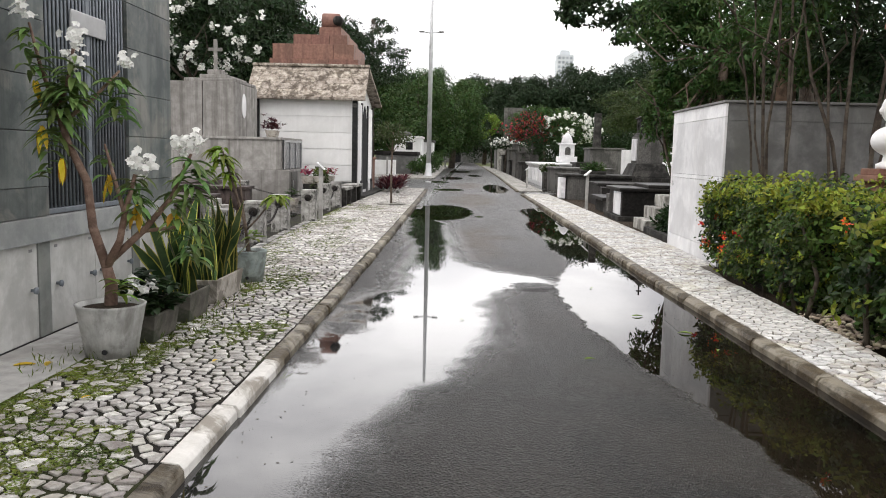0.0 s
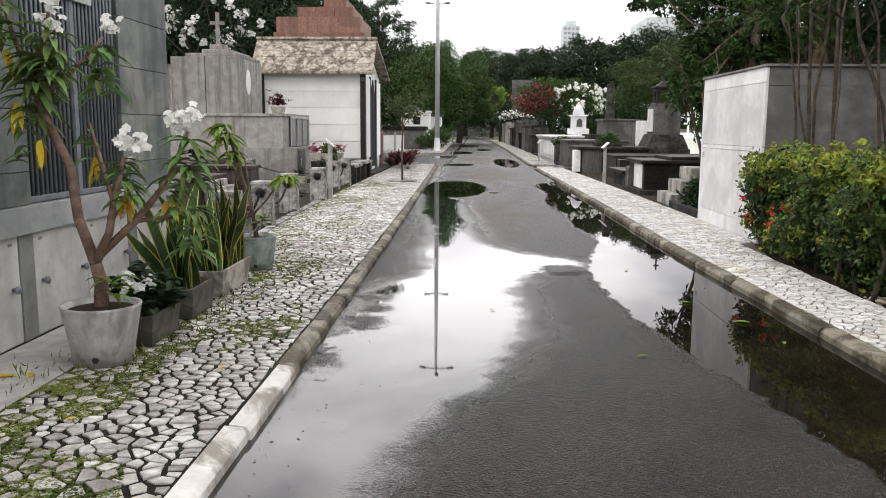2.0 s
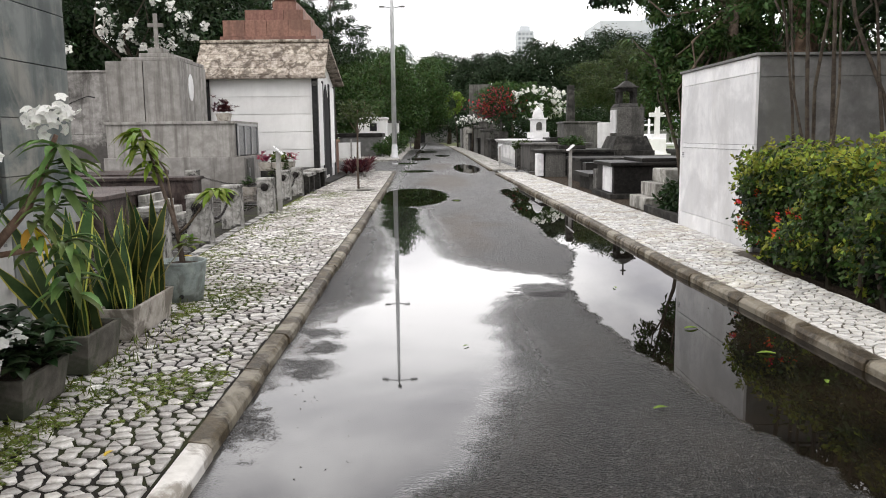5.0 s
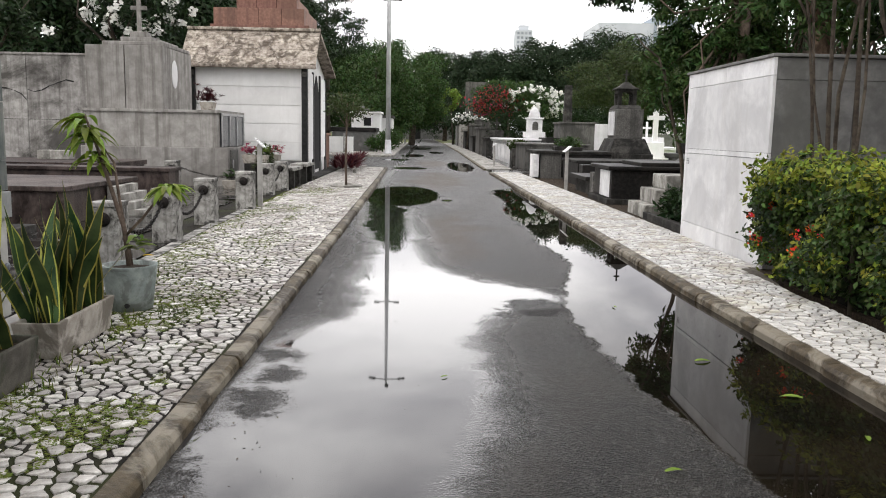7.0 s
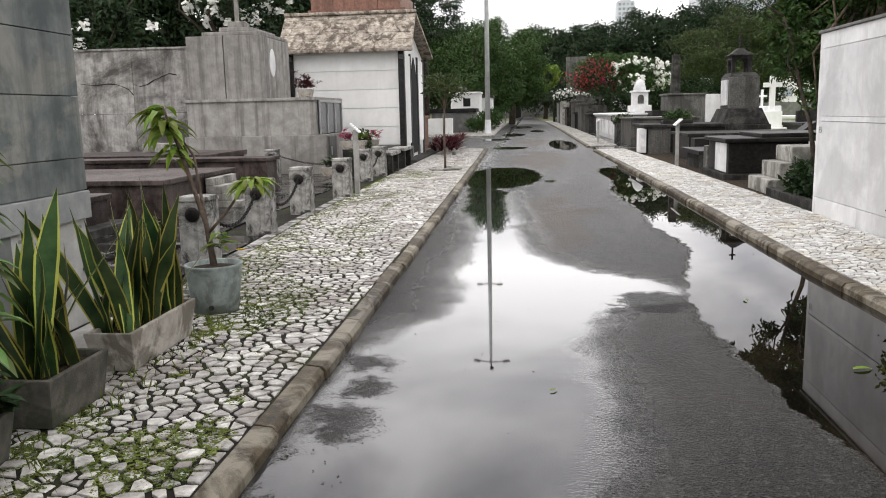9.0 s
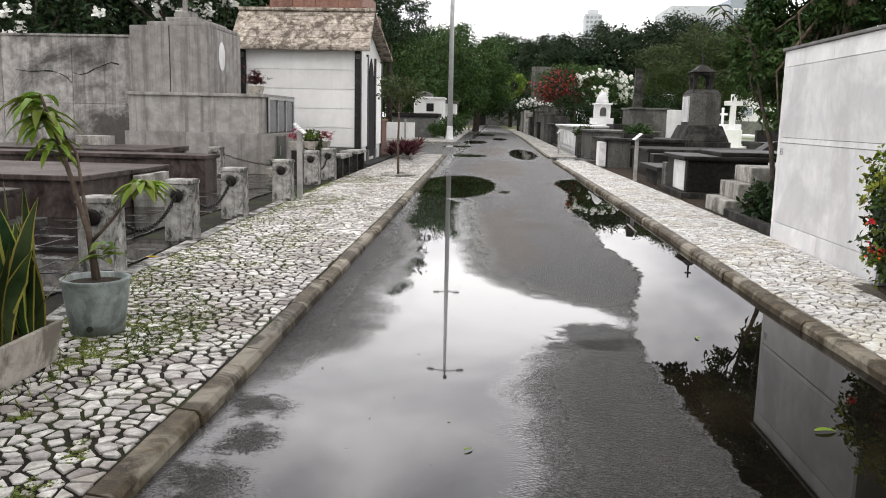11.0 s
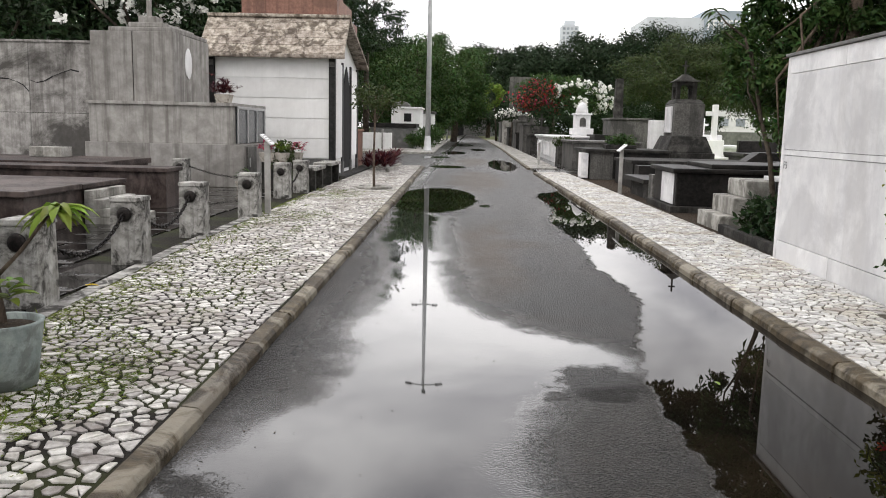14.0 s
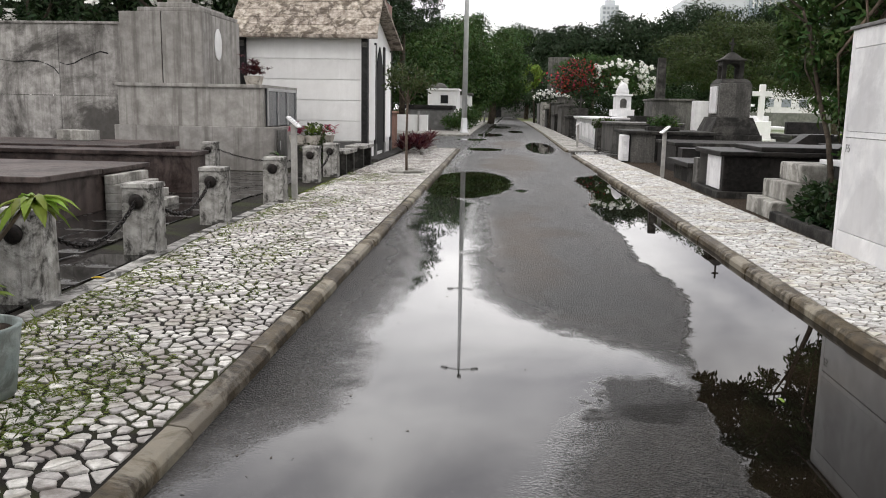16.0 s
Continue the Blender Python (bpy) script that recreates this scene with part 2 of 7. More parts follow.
M_TROUGH = surface("pale_cement_trough", (0.34, 0.31, 0.27), (0.48, 0.45, 0.40), 8, 0.8, 0.35, (0.11, 0.095, 0.075), 0.75, 3.0, None)
M_TROUGHD = surface("dark_mossy_cement_trough", (0.075, 0.07, 0.06), (0.14, 0.13, 0.11), 8, 0.85, 0.4, (0.04, 0.05, 0.03), 0.7, 3.0, None)
M_SOIL = surface("dark_potting_soil", (0.02, 0.014, 0.01), (0.06, 0.045, 0.03), 40, 0.95, 0.9, vary=0, fine=200)
M_BARK = surface("grey_brown_bark", (0.10, 0.075, 0.058), (0.20, 0.155, 0.12), 14, 0.85, 0.6, (0.05, 0.04, 0.032), 0.6, 4, None)
M_BARKP = surface("reddish_smooth_bark", (0.16, 0.10, 0.075), (0.26, 0.18, 0.14), 14, 0.75, 0.4, (0.09, 0.06, 0.045), 0.6, 5, None)
M_BARKD = surface("dark_wet_bark", (0.035, 0.028, 0.022), (0.085, 0.068, 0.054), 12, 0.85, 0.6, (0.15, 0.13, 0.10), 0.4, 3, None)
M_PEEL = surface("peeled_tan_bark", (0.14, 0.09, 0.06), (0.26, 0.185, 0.13), 6, 0.8, 0.5, (0.05, 0.036, 0.026), 0.7, 2.5, None)
M_LEAF_PL = leaf_mat("plumeria_leaf", (0.08, 0.14, 0.04), (0.18, 0.265, 0.08))
M_LEAF_YOUNG = leaf_mat("bright_green_leaf", (0.12, 0.19, 0.025), (0.22, 0.31, 0.045))
M_LEAF_YEL = leaf_mat("withered_yellow_leaf", (0.50, 0.32, 0.02), (0.62, 0.44, 0.05))
M_LEAF_HEDGE = leaf_mat("hedge_leaf", (0.007, 0.018, 0.004), (0.052, 0.088, 0.014), 0.5, 0.12)
M_LEAF_HEDGE_Y = leaf_mat("yellow_green_hedge_leaf", (0.09, 0.14, 0.016), (0.25, 0.27, 0.03), 0.5)
M_LEAF_DARK = leaf_mat("dark_tree_leaf", (0.0112, 0.0240, 0.0088), (0.0288, 0.0512, 0.0176), 0.5, 0.15)
# near-black colour for the shade deep between hedge leaves
M_HEDGE_SHADE = surface("hedge_inner_shade", (0.004, 0.005, 0.003), (0.014, 0.012, 0.008), 40, 0.9, 0.8, vary=0)
M_LEAF_MID = leaf_mat("mid_green_tree_leaf", (0.022, 0.050, 0.013), (0.068, 0.118, 0.030), 0.5, 0.2, 0.25)
M_LEAF_OLIVE = leaf_mat("olive_tree_leaf", (0.030, 0.046, 0.016), (0.068, 0.09, 0.03), 0.5, 0.2, 0.25)
M_LEAF_FAR = leaf_mat("far_tree_leaf", (0.011, 0.023, 0.010), (0.034, 0.056, 0.024), 0.6, 0.12, 0.25)
M_LEAF_MAROON = leaf_mat("maroon_leaf", (0.05, 0.012, 0.018), (0.11, 0.025, 0.03))
M_PINK = leaf_mat("pink_flower_petal", (0.30, 0.04, 0.09), (0.42, 0.08, 0.14), 0.5, 0.3)
M_PETAL = surface("white_petal", (0.78, 0.78, 0.74), (0.86, 0.86, 0.82), 5, 0.55, 0, vary=0.06, island=True, trans=0.25)
M_REDFL = surface("red_petal", (0.55, 0.03, 0.015), (0.72, 0.08, 0.03), 5, 0.5, 0, vary=0.15, island=True, trans=0.2)
M_BOUG = surface("crimson_bract", (0.30, 0.02, 0.04), (0.46, 0.05, 0.07), 5, 0.55, 0, vary=0.25, island=True, trans=0.2)
M_SANS = leaf_mat("snake_plant_green", (0.016, 0.038, 0.014), (0.07, 0.115, 0.04), 0.45, 0.1)
M_SANSY = leaf_mat("snake_plant_yellow_edge", (0.32, 0.31, 0.06), (0.5, 0.47, 0.11), 0.45, 0.1)
M_GRASS = leaf_mat("moss_and_grass", (0.06, 0.085, 0.014), (0.175, 0.205, 0.04), 0.7, 0.15)
M_GROUND = surface("grassy_earth", (0.06, 0.075, 0.03), (0.12, 0.14, 0.05), 2.0, 0.95, 0.4, (0.13, 0.11, 0.08), 0.5, 0.3, None, vary=0)
M_LAWN = surface("bright_lawn", (0.12, 0.2, 0.03), (0.2, 0.3, 0.05), 4.0, 0.95, 0.4, vary=0)
M_STEEL = surface("galvanised_steel", (0.50, 0.51, 0.52), (0.62, 0.63, 0.64), 4, 0.5, 0.05, metal=0.4, vary=0)
M_SIGN = surface("white_sign_enamel", (0.74, 0.74, 0.74), (0.8, 0.8, 0.8), 5, 0.45, 0, vary=0)
M_INK = surface("grey_print", (0.2, 0.2, 0.2), (0.26, 0.26, 0.26), 5, 0.6, 0, vary=0)
M_GLASS = surface("dark_niche_glass", (0.05, 0.055, 0.06), (0.09, 0.095, 0.10), 3, 0.15, 0, vary=0)
M_ALU = surface("aluminium_frame", (0.42, 0.42, 0.42), (0.5, 0.5, 0.5), 6, 0.45, 0, metal=0.5, vary=0)
M_BROWN = surface("brown_painted_render", (0.19, 0.10, 0.07), (0.26, 0.15, 0.11), 5, 0.8, 0.2, (0.11, 0.07, 0.05), 0.5)
M_TOWER = surface("far_white_facade", (0.52, 0.55, 0.58), (0.60, 0.63, 0.66), 0.1, 0.8, 0, vary=0)
M_TOWERD = surface("far_grey_facade", (0.30, 0.35, 0.39), (0.36, 0.41, 0.45), 0.1, 0.8, 0, vary=0)
M_TOWERW = surface("far_window_pane", (0.24, 0.27, 0.3), (0.32, 0.35, 0.38), 0.2, 0.4, 0, vary=0.2)
M_BUST = surface("white_painted_plaster_figure", (0.74, 0.74, 0.74), (0.84, 0.84, 0.84), 8, 0.6, 0.1, (0.55, 0.55, 0.54), 0.3)
M_PEBBLE = surface("tan_pebbles", (0.24, 0.19, 0.14), (0.42, 0.36, 0.29), 12, 0.75, 0.3, vary=0.25, island=True)
M_DEBRIS = surface("dark_wet_leaf_litter", (0.03, 0.022, 0.015), (0.07, 0.05, 0.03), 30, 0.7, 0.2, vary=0.3, island=True)


# edges of the wet film along the left side and of the deep pool along the right kerb: (y, x)
FILM_A = [(0, -1.25), (4.3, -1.2), (5.6, -1.15), (6.6, -1.12), (7.4, -1.1), (8.3, -0.95), (9.0, -0.68), (10.2, -0.7), (12.3, -0.7), (15, -1.0), (18, -1.2), (30, -1.2)]
FILM_B = [(0, -0.8), (3.9, -0.5), (4.8, -0.25), (5.6, 0.05), (6.6, 0.3), (8.3, 0.33), (8.9, 0.5), (9.5, 1.15), (10.1, 0.75), (10.8, 0.2), (11.6, -0.05), (12.6, -0.1), (15, -0.25), (17.5, -0.4), (19, -0.9), (30, -1.3)]
DEEP_A = [(0, 1.75), (4.1, 1.66), (4.9, 1.58), (5.6, 1.42), (6.5, 1.27), (7.5, 1.18), (9.1, 1.13), (9.6, 1.2), (10.3, 1.33), (11.7, 1.58), (13, 1.46), (14.6, 1.5), (17.2, 1.38), (19.5, 1.6), (22.4, 1.56), (24, 2.2), (30, 2.6)]
# round hollows further on: centre x, y, half width, half length
POOLS = [(-0.6, 21.0, 0.86, 2.9), (0.42, 19.6, 0.12, 0.3), (1.35, 37.2, 0.55, 4.8), (-0.72, 34.6, 0.66, 1.1), (-1.6, 44.2, 0.7, 1.3), (-0.9, 52.0, 0.7, 3.0), (-0.6, 74.0, 0.9, 5.0), (0.6, 60.0, 0.5, 3.0)]
# coarse or silted patches that stand out of the film, the first also darkened for a tree's reflection: centre x, y,
# half width, half length
COARSE = [(0.92, 9.12, 0.36, 0.34), (-0.92, 6.75, 0.17, 0.28), (-1.04, 5.7, 0.14, 0.22), (-0.95, 7.6, 0.15, 0.14), (-0.9, 7.2, 0.14, 0.16)]


def road_material():
    """Wet asphalt: damp crown, a thin film with soft edges on one side and a deep pool along the other kerb."""
    m, nt, bsdf, vec = blank("wet_asphalt")
    lk = nt.links.new
    fine = noise_node(nt, vec, 3.2, 7, 0.66)
    slow = noise_node(nt, vec, 0.9, 5, 0.6)
    grain = noise_node(nt, vec, 70, 4, 0.7)
    blot = noise_node(nt, vec, 0.8, 8, 0.68, 0.5)
    shift = nt.nodes.new("ShaderNodeVectorMath")
    shift.operation = "MULTIPLY_ADD"
    lk(fine.outputs["Color"], shift.inputs[0])
    shift.inputs[1].default_value = (0.30, 0.7, 0)
    shift.inputs[2].default_value = (-0.15, -0.35, 0)
    at = nt.nodes.new("ShaderNodeVectorMath")
    at.operation = "ADD"
    lk(vec, at.inputs[0])
    lk(shift.outputs[0], at.inputs[1])
    sep = nt.nodes.new("ShaderNodeSeparateXYZ")
    lk(at.outputs[0], sep.inputs[0])
    run = math_node(nt, "MULTIPLY", sep.outputs[1], 1 / 30, True)

    def edge(table):
        n = nt.nodes.new("ShaderNodeFloatCurve")
        c = n.mapping.curves[0]
        while len(c.points) < len(table):
            c.points.new(0.5, 0.5)
        for p, (y, x) in zip(c.points, table):
            p.location = (y / 30, (x + 1.5) / 4.5)
        n.mapping.update()
        lk(run, n.inputs["Value"])
        return math_node(nt, "SUBTRACT", math_node(nt, "MULTIPLY", n.outputs[0], 4.5), 1.5)

    def ellipses(table):
        best = None
        for cx, cy, rx, ry in table:
            d = nt.nodes.new("ShaderNodeVectorMath")
            d.operation = "SUBTRACT"
            lk(at.outputs[0], d.inputs[0])
            d.inputs[1].default_value = (cx, cy, 0)
            k = nt.nodes.new("ShaderNodeVectorMath")
            k.operation = "MULTIPLY"
            lk(d.outputs[0], k.inputs[0])
            k.inputs[1].default_value = (1 / rx, 1 / ry, 0)
            ln = nt.nodes.new("ShaderNodeVectorMath")
            ln.operation = "LENGTH"
            lk(k.outputs[0], ln.inputs[0])
            e = math_node(nt, "MULTIPLY", math_node(nt, "SUBTRACT", 1.0, ln.outputs["Value"]), rx)
            best = e if best is None else math_node(nt, "MAXIMUM", best, e)
        return best

    def band(value, lo, hi):
        r = nt.nodes.new("ShaderNodeMapRange")
        r.interpolation_type = "SMOOTHSTEP"
        r.inputs["From Min"].default_value, r.inputs["From Max"].default_value = lo, hi
        lk(value, r.inputs["Value"])
        return r.outputs[0]

    x = sep.outputs[0]
    d_film = math_node(nt, "MINIMUM", math_node(nt, "SUBTRACT", x, edge(FILM_A)), math_node(nt, "SUBTRACT", edge(FILM_B), x))
    speck = math_node(nt, "MULTIPLY", math_node(nt, "SUBTRACT", grain.outputs["Fac"], 0.5), 0.5)
    d_film = math_node(nt, "ADD", math_node(nt, "ADD", d_film, speck), math_node(nt, "MULTIPLY", math_node(nt, "SUBTRACT", slow.outputs["Fac"], 0.5), 0.5))
    film = band(d_film, -0.4, 0.13)
    ragged = math_node(nt, "ADD", math_node(nt, "MULTIPLY", speck, 0.7), math_node(nt, "MULTIPLY", math_node(nt, "SUBTRACT", fine.outputs["Fac"], 0.5), 0.8))
    coarse = band(math_node(nt, "ADD", ellipses(COARSE), ragged), -0.05, 0.1)
    film = math_node(nt, "MULTIPLY", film, math_node(nt, "SUBTRACT", 1.0, math_node(nt, "MULTIPLY", coarse, 0.6)))
    d_deep = math_node(nt, "MAXIMUM", math_node(nt, "SUBTRACT", x, edge(DEEP_A)), ellipses(POOLS))
    deep = band(math_node(nt, "ADD", d_deep, math_node(nt, "MULTIPLY", speck, 0.1)), -0.03, 0.03)
    rim = band(d_deep, -0.4, 0.05)
    water = math_node(nt, "MAXIMUM", film, deep)

    agg = nt.nodes.new("ShaderNodeTexVoronoi")
    agg.inputs["Scale"].default_value = 90
    lk(vec, agg.inputs["Vector"])
    col = ramp_node(nt.nodes, [(0.36, (0.006, 0.0059, 0.0058)), (0.66, (0.040, 0.039, 0.037))])
    lk(grain.outputs["Fac"], col.inputs[0])
    blr = ramp_node(nt.nodes, [(0.40, (0.55, 0.55, 0.56)), (0.62, (1.35, 1.25, 1.14))])
    lk(blot.outputs["Fac"], blr.inputs[0])
    c = mix_node(nt, 1.0, col.outputs[0], blr.outputs[0], "MULTIPLY")
    chip = ramp_node(nt.nodes, [(0.78, (0, 0, 0)), (0.9, (1, 1, 1))])
    sepc = nt.nodes.new("ShaderNodeSeparateColor")
    lk(agg.outputs["Color"], sepc.inputs[0])
    lk(sepc.outputs[0], chip.inputs[0])
    c = mix_node(nt, math_node(nt, "MULTIPLY", chip.outputs[0], 0.5), c, (0.13, 0.127, 0.12))
    # drier brown crown
    dry_d = ellipses([(0.34, 14.2, 0.55, 3.2), (0.3, 27.0, 0.9, 5.0), (0.2, 40.0, 0.8, 5.0)])
    dry = math_node(nt, "MULTIPLY", band(math_node(nt, "ADD", dry_d, math_node(nt, "MULTIPLY", math_node(nt, "SUBTRACT", blot.outputs["Fac"], 0.5), 1.6)), -0.1, 0.5), math_node(nt, "SUBTRACT", 1.0, water))
    c = mix_node(nt, math_node(nt, "MULTIPLY", dry, 0.7), c, (0.12, 0.102, 0.084))
    # darker coarse patches; on the largest this paints in a dark tree's reflection
    c = mix_node(nt, math_node(nt, "MULTIPLY", coarse, 0.7), c, (0.014, 0.013, 0.012))
    c = mix_node(nt, math_node(nt, "MULTIPLY", film, 0.75), c, (0.016, 0.016, 0.016))
    bed = ramp_node(nt.nodes, [(0.4, (0.004, 0.0034, 0.0026)), (0.65, (0.014, 0.0105, 0.0066))])
    lk(slow.outputs["Fac"], bed.inputs[0])
    c = mix_node(nt, deep, c, bed.outputs[0])
    lk(c, bsdf.inputs["Base Color"])
    spec = math_node(nt, "SUBTRACT", 0.5, math_node(nt, "ADD", math_node(nt, "MULTIPLY", dry, 0.1), math_node(nt, "MULTIPLY", coarse, 0.2)))
    spec = math_node(nt, "ADD", math_node(nt, "SUBTRACT", spec, 0.19), math_node(nt, "MULTIPLY", film, 0.57))
    lk(mix_node(nt, deep, spec, (0.22, 0.22, 0.22)), bsdf.inputs["Specular IOR Level"])
    damp = math_node(nt, "ADD", math_node(nt, "MULTIPLY", blot.outputs["Fac"], 0.26), math_node(nt, "MULTIPLY", grain.outputs["Fac"], 0.46))
    damp = math_node(nt, "ADD", damp, math_node(nt, "MULTIPLY", math_node(nt, "MAXIMUM", dry, coarse), 0.12))
    damp = math_node(nt, "SUBTRACT", damp, math_node(nt, "MULTIPLY", rim, 0.06), True)
    rough = mix_node(nt, film, damp, (0.022, 0.022, 0.022))
    rough = mix_node(nt, deep, rough, (0.008, 0.008, 0.008))
    lk(rough, bsdf.inputs["Roughness"])
    bump = nt.nodes.new("ShaderNodeBump")
    bump.inputs["Distance"].default_value = 0.013
    hgt = math_node(nt, "ADD", agg.outputs["Distance"], math_node(nt, "MULTIPLY", grain.outputs["Fac"], 0.8))
    lk(hgt, bump.inputs["Height"])
    lk(math_node(nt, "MULTIPLY", math_node(nt, "SUBTRACT", 1.0, water), 1.0), bump.inputs["Strength"])
    lk(bump.outputs[0], bsdf.inputs["Normal"])
    bsdf.inputs["IOR"].default_value = 1.36
    return m


M_ROAD = road_material()


# ---- mesh helpers ----
def box(bm, x0, x1, y0, y1, z0, z1):
    vs = [bm.verts.new(p) for p in ((x0, y0, z0), (x1, y0, z0), (x1, y1, z0), (x0, y1, z0), (x0, y0, z1), (x1, y0, z1), (x1, y1, z1), (x0, y1, z1))]
    for f in ((3, 2, 1, 0), (4, 5, 6, 7), (0, 1, 5, 4), (1, 2, 6, 5), (2, 3, 7, 6), (3, 0, 4, 7)):
        bm.faces.new([vs[i] for i in f])
    return vs


def taper(bm, cx, cy, z0, z1, a0, b0, a1, b1):
    """A block with half sizes a0 x b0 at its foot and a1 x b1 at its top."""
    vs = [bm.verts.new((cx + sx * a, cy + sy * b, z)) for a, b, z in ((a0, b0, z0), (a1, b1, z1)) for sx, sy in ((-1, -1), (1, -1), (1, 1), (-1, 1))]
    for f in ((3, 2, 1, 0), (4, 5, 6, 7), (0, 1, 5, 4), (1, 2, 6, 5), (2, 3, 7, 6), (3, 0, 4, 7)):
        bm.faces.new([vs[i] for i in f])


def lathe(bm, profile, cx=0, cy=0, n=24):
    """A turned shape from (radius, z) pairs."""
    rings = [[bm.verts.new((cx + r * math.cos(2 * math.pi * i / n), cy + r * math.sin(2 * math.pi * i / n), z)) for i in range(n)] for r, z in profile]
    for a, b in zip(rings, rings[1:]):
        for i in range(n):
            bm.faces.new((a[i], a[(i + 1) % n], b[(i + 1) % n], b[i]))
    bm.faces.new(rings[0][::-1])
    bm.faces.new(rings[-1])


def tube(bm, pts, radii, n=8):
    """A round limb along points, with a radius for each."""
    pts = [Vector(p) for p in pts]
    rings = []
    for i, p in enumerate(pts):
        d = (pts[min(i + 1, len(pts) - 1)] - pts[max(i - 1, 0)]).normalized()
        u = d.orthogonal().normalized() if not rings else (side - d * side.dot(d)).normalized()
        side = u
        w = d.cross(u)
        rings.append([bm.verts.new(p + radii[i] * (math.cos(2 * math.pi * k / n) * u + math.sin(2 * math.pi * k / n) * w)) for k in range(n)])
    for a, b in zip(rings, rings[1:]):
        for k in range(n):
            bm.faces.new((a[k], a[(k + 1) % n], b[(k + 1) % n], b[k]))
    bm.faces.new(rings[0][::-1])
    bm.faces.new(rings[-1])


def prism(bm, outline, axis, a, b):
    """A flat outline of (u, v) pairs pushed from a to b along an axis: x uses (y, z), y uses (x, z), z uses (x, y)."""
    def at(u, v, w):
        return {"x": (w, u, v), "y": (u, w, v), "z": (u, v, w)}[axis]
    lo = [bm.verts.new(at(u, v, a)) for u, v in outline]
    hi = [bm.verts.new(at(u, v, b)) for u, v in outline]
    n = len(outline)
    bm.faces.new(lo[::-1])
    bm.faces.new(hi)
    for i in range(n):
        bm.faces.new((lo[i], lo[(i + 1) % n], hi[(i + 1) % n], hi[i]))


def mesh_of(bm, name, mats, bevel=0.0, smooth=False):
    if bevel:
        bmesh.ops.bevel(bm, geom=list(bm.edges), offset=bevel, segments=2, affect="EDGES", profile=0.6, clamp_overlap=True)
    bmesh.ops.recalc_face_normals(bm, faces=list(bm.faces))
    me = bpy.data.meshes.new(name)
    bm.to_mesh(me)
    bm.free()
    for mm in (mats if isinstance(mats, (list, tuple)) else [mats]):
        me.materials.append(mm)
    if smooth:
        me.shade_smooth()
    return me


def thing(name, label, category, base=(0, 0, 0), group="", kind=""):
    ob = new(name)
    ob.location = base
    ob.empty_display_size = 0.2
    return tagged(ob, label, category, group, kind)


def part(name, bm, mats, parent, label="", bevel=0.0, smooth=False):
    """Links a bmesh as one mesh object under a thing or a part; the shape is written in the place's own coordinates."""
    root = parent
    while root.parent:
        root = root.parent
    if not isinstance(bm, bpy.types.Mesh):
        bmesh.ops.translate(bm, verts=list(bm.verts), vec=-Vector(root.location))
        bm = mesh_of(bm, name, mats, bevel, smooth)
    ob = new(name, bm)
    ob.parent = parent
    return tagged(ob, label)


def boxpart(name, b, mats, parent, label="", bevel=0.008):
    bm = bmesh.new()
    box(bm, *b)
    return part(name, bm, mats, parent, label, bevel)


def solid(name, bm, mats, label, category, kind="", bevel=0.0, smooth=False, group=""):
    return tagged(new(name, mesh_of(bm, name, mats, bevel, smooth)), label, category, group, kind)


def boxsolid(name, b, mats, label, category, kind="", bevel=0.008, group=""):
    bm = bmesh.new()
    box(bm, *b)
    return solid(name, bm, mats, label, category, kind, bevel, group=group)


def array_mesh(name, verts, faces, mats, index=None):
    me = bpy.data.meshes.new(name)
    verts, faces = np.asarray(verts, np.float32), np.asarray(faces, np.int32)
    me.vertices.add(len(verts))
    me.vertices.foreach_set("co", verts.ravel())
    me.loops.add(faces.size)
    me.loops.foreach_set("vertex_index", faces.ravel())
    me.polygons.add(len(faces))
    me.polygons.foreach_set("loop_start", np.arange(0, faces.size, faces.shape[1], dtype=np.int32))
    for mm in (mats if isinstance(mats, (list, tuple)) else [mats]):
        me.materials.append(mm)
    if index is not None:
        me.polygons.foreach_set("material_index", np.asarray(index, np.int32))
    me.update(calc_edges=True)
    me.validate()
    return me


def leaf_arrays(points, size, rng, width=0.42, droop=0.3, outward=None, fold=0.12, across=False):
    """Diamond leaves, folded along the midrib, one at each point; across: their faces look outward."""
    n = len(points)
    d = rng.normal(size=(n, 3))
    if across:
        face = outward + rng.normal(size=(n, 3)) * 0.38
        d = np.cross(face, d)
        d /= np.linalg.norm(d, axis=1, keepdims=True) + 1e-9
    elif outward is not None:
        d = d * 0.55 + outward
    d[:, 2] -= droop
    d /= np.linalg.norm(d, axis=1, keepdims=True) + 1e-9
    s = np.cross(d, face if across else rng.normal(size=(n, 3)))
    s /= np.linalg.norm(s, axis=1, keepdims=True) + 1e-9
    nn = np.cross(s, d)
    ln = (size * rng.uniform(0.65, 1.3, n))[:, None]
    mid = points + d * ln * 0.5
    v = np.stack([points, mid + s * ln * width * 0.5 + nn * ln * fold, points + d * ln, mid - s * ln * width * 0.5 + nn * ln * fold], 1)
    return v.reshape(-1, 3), np.arange(4 * n).reshape(-1, 4)


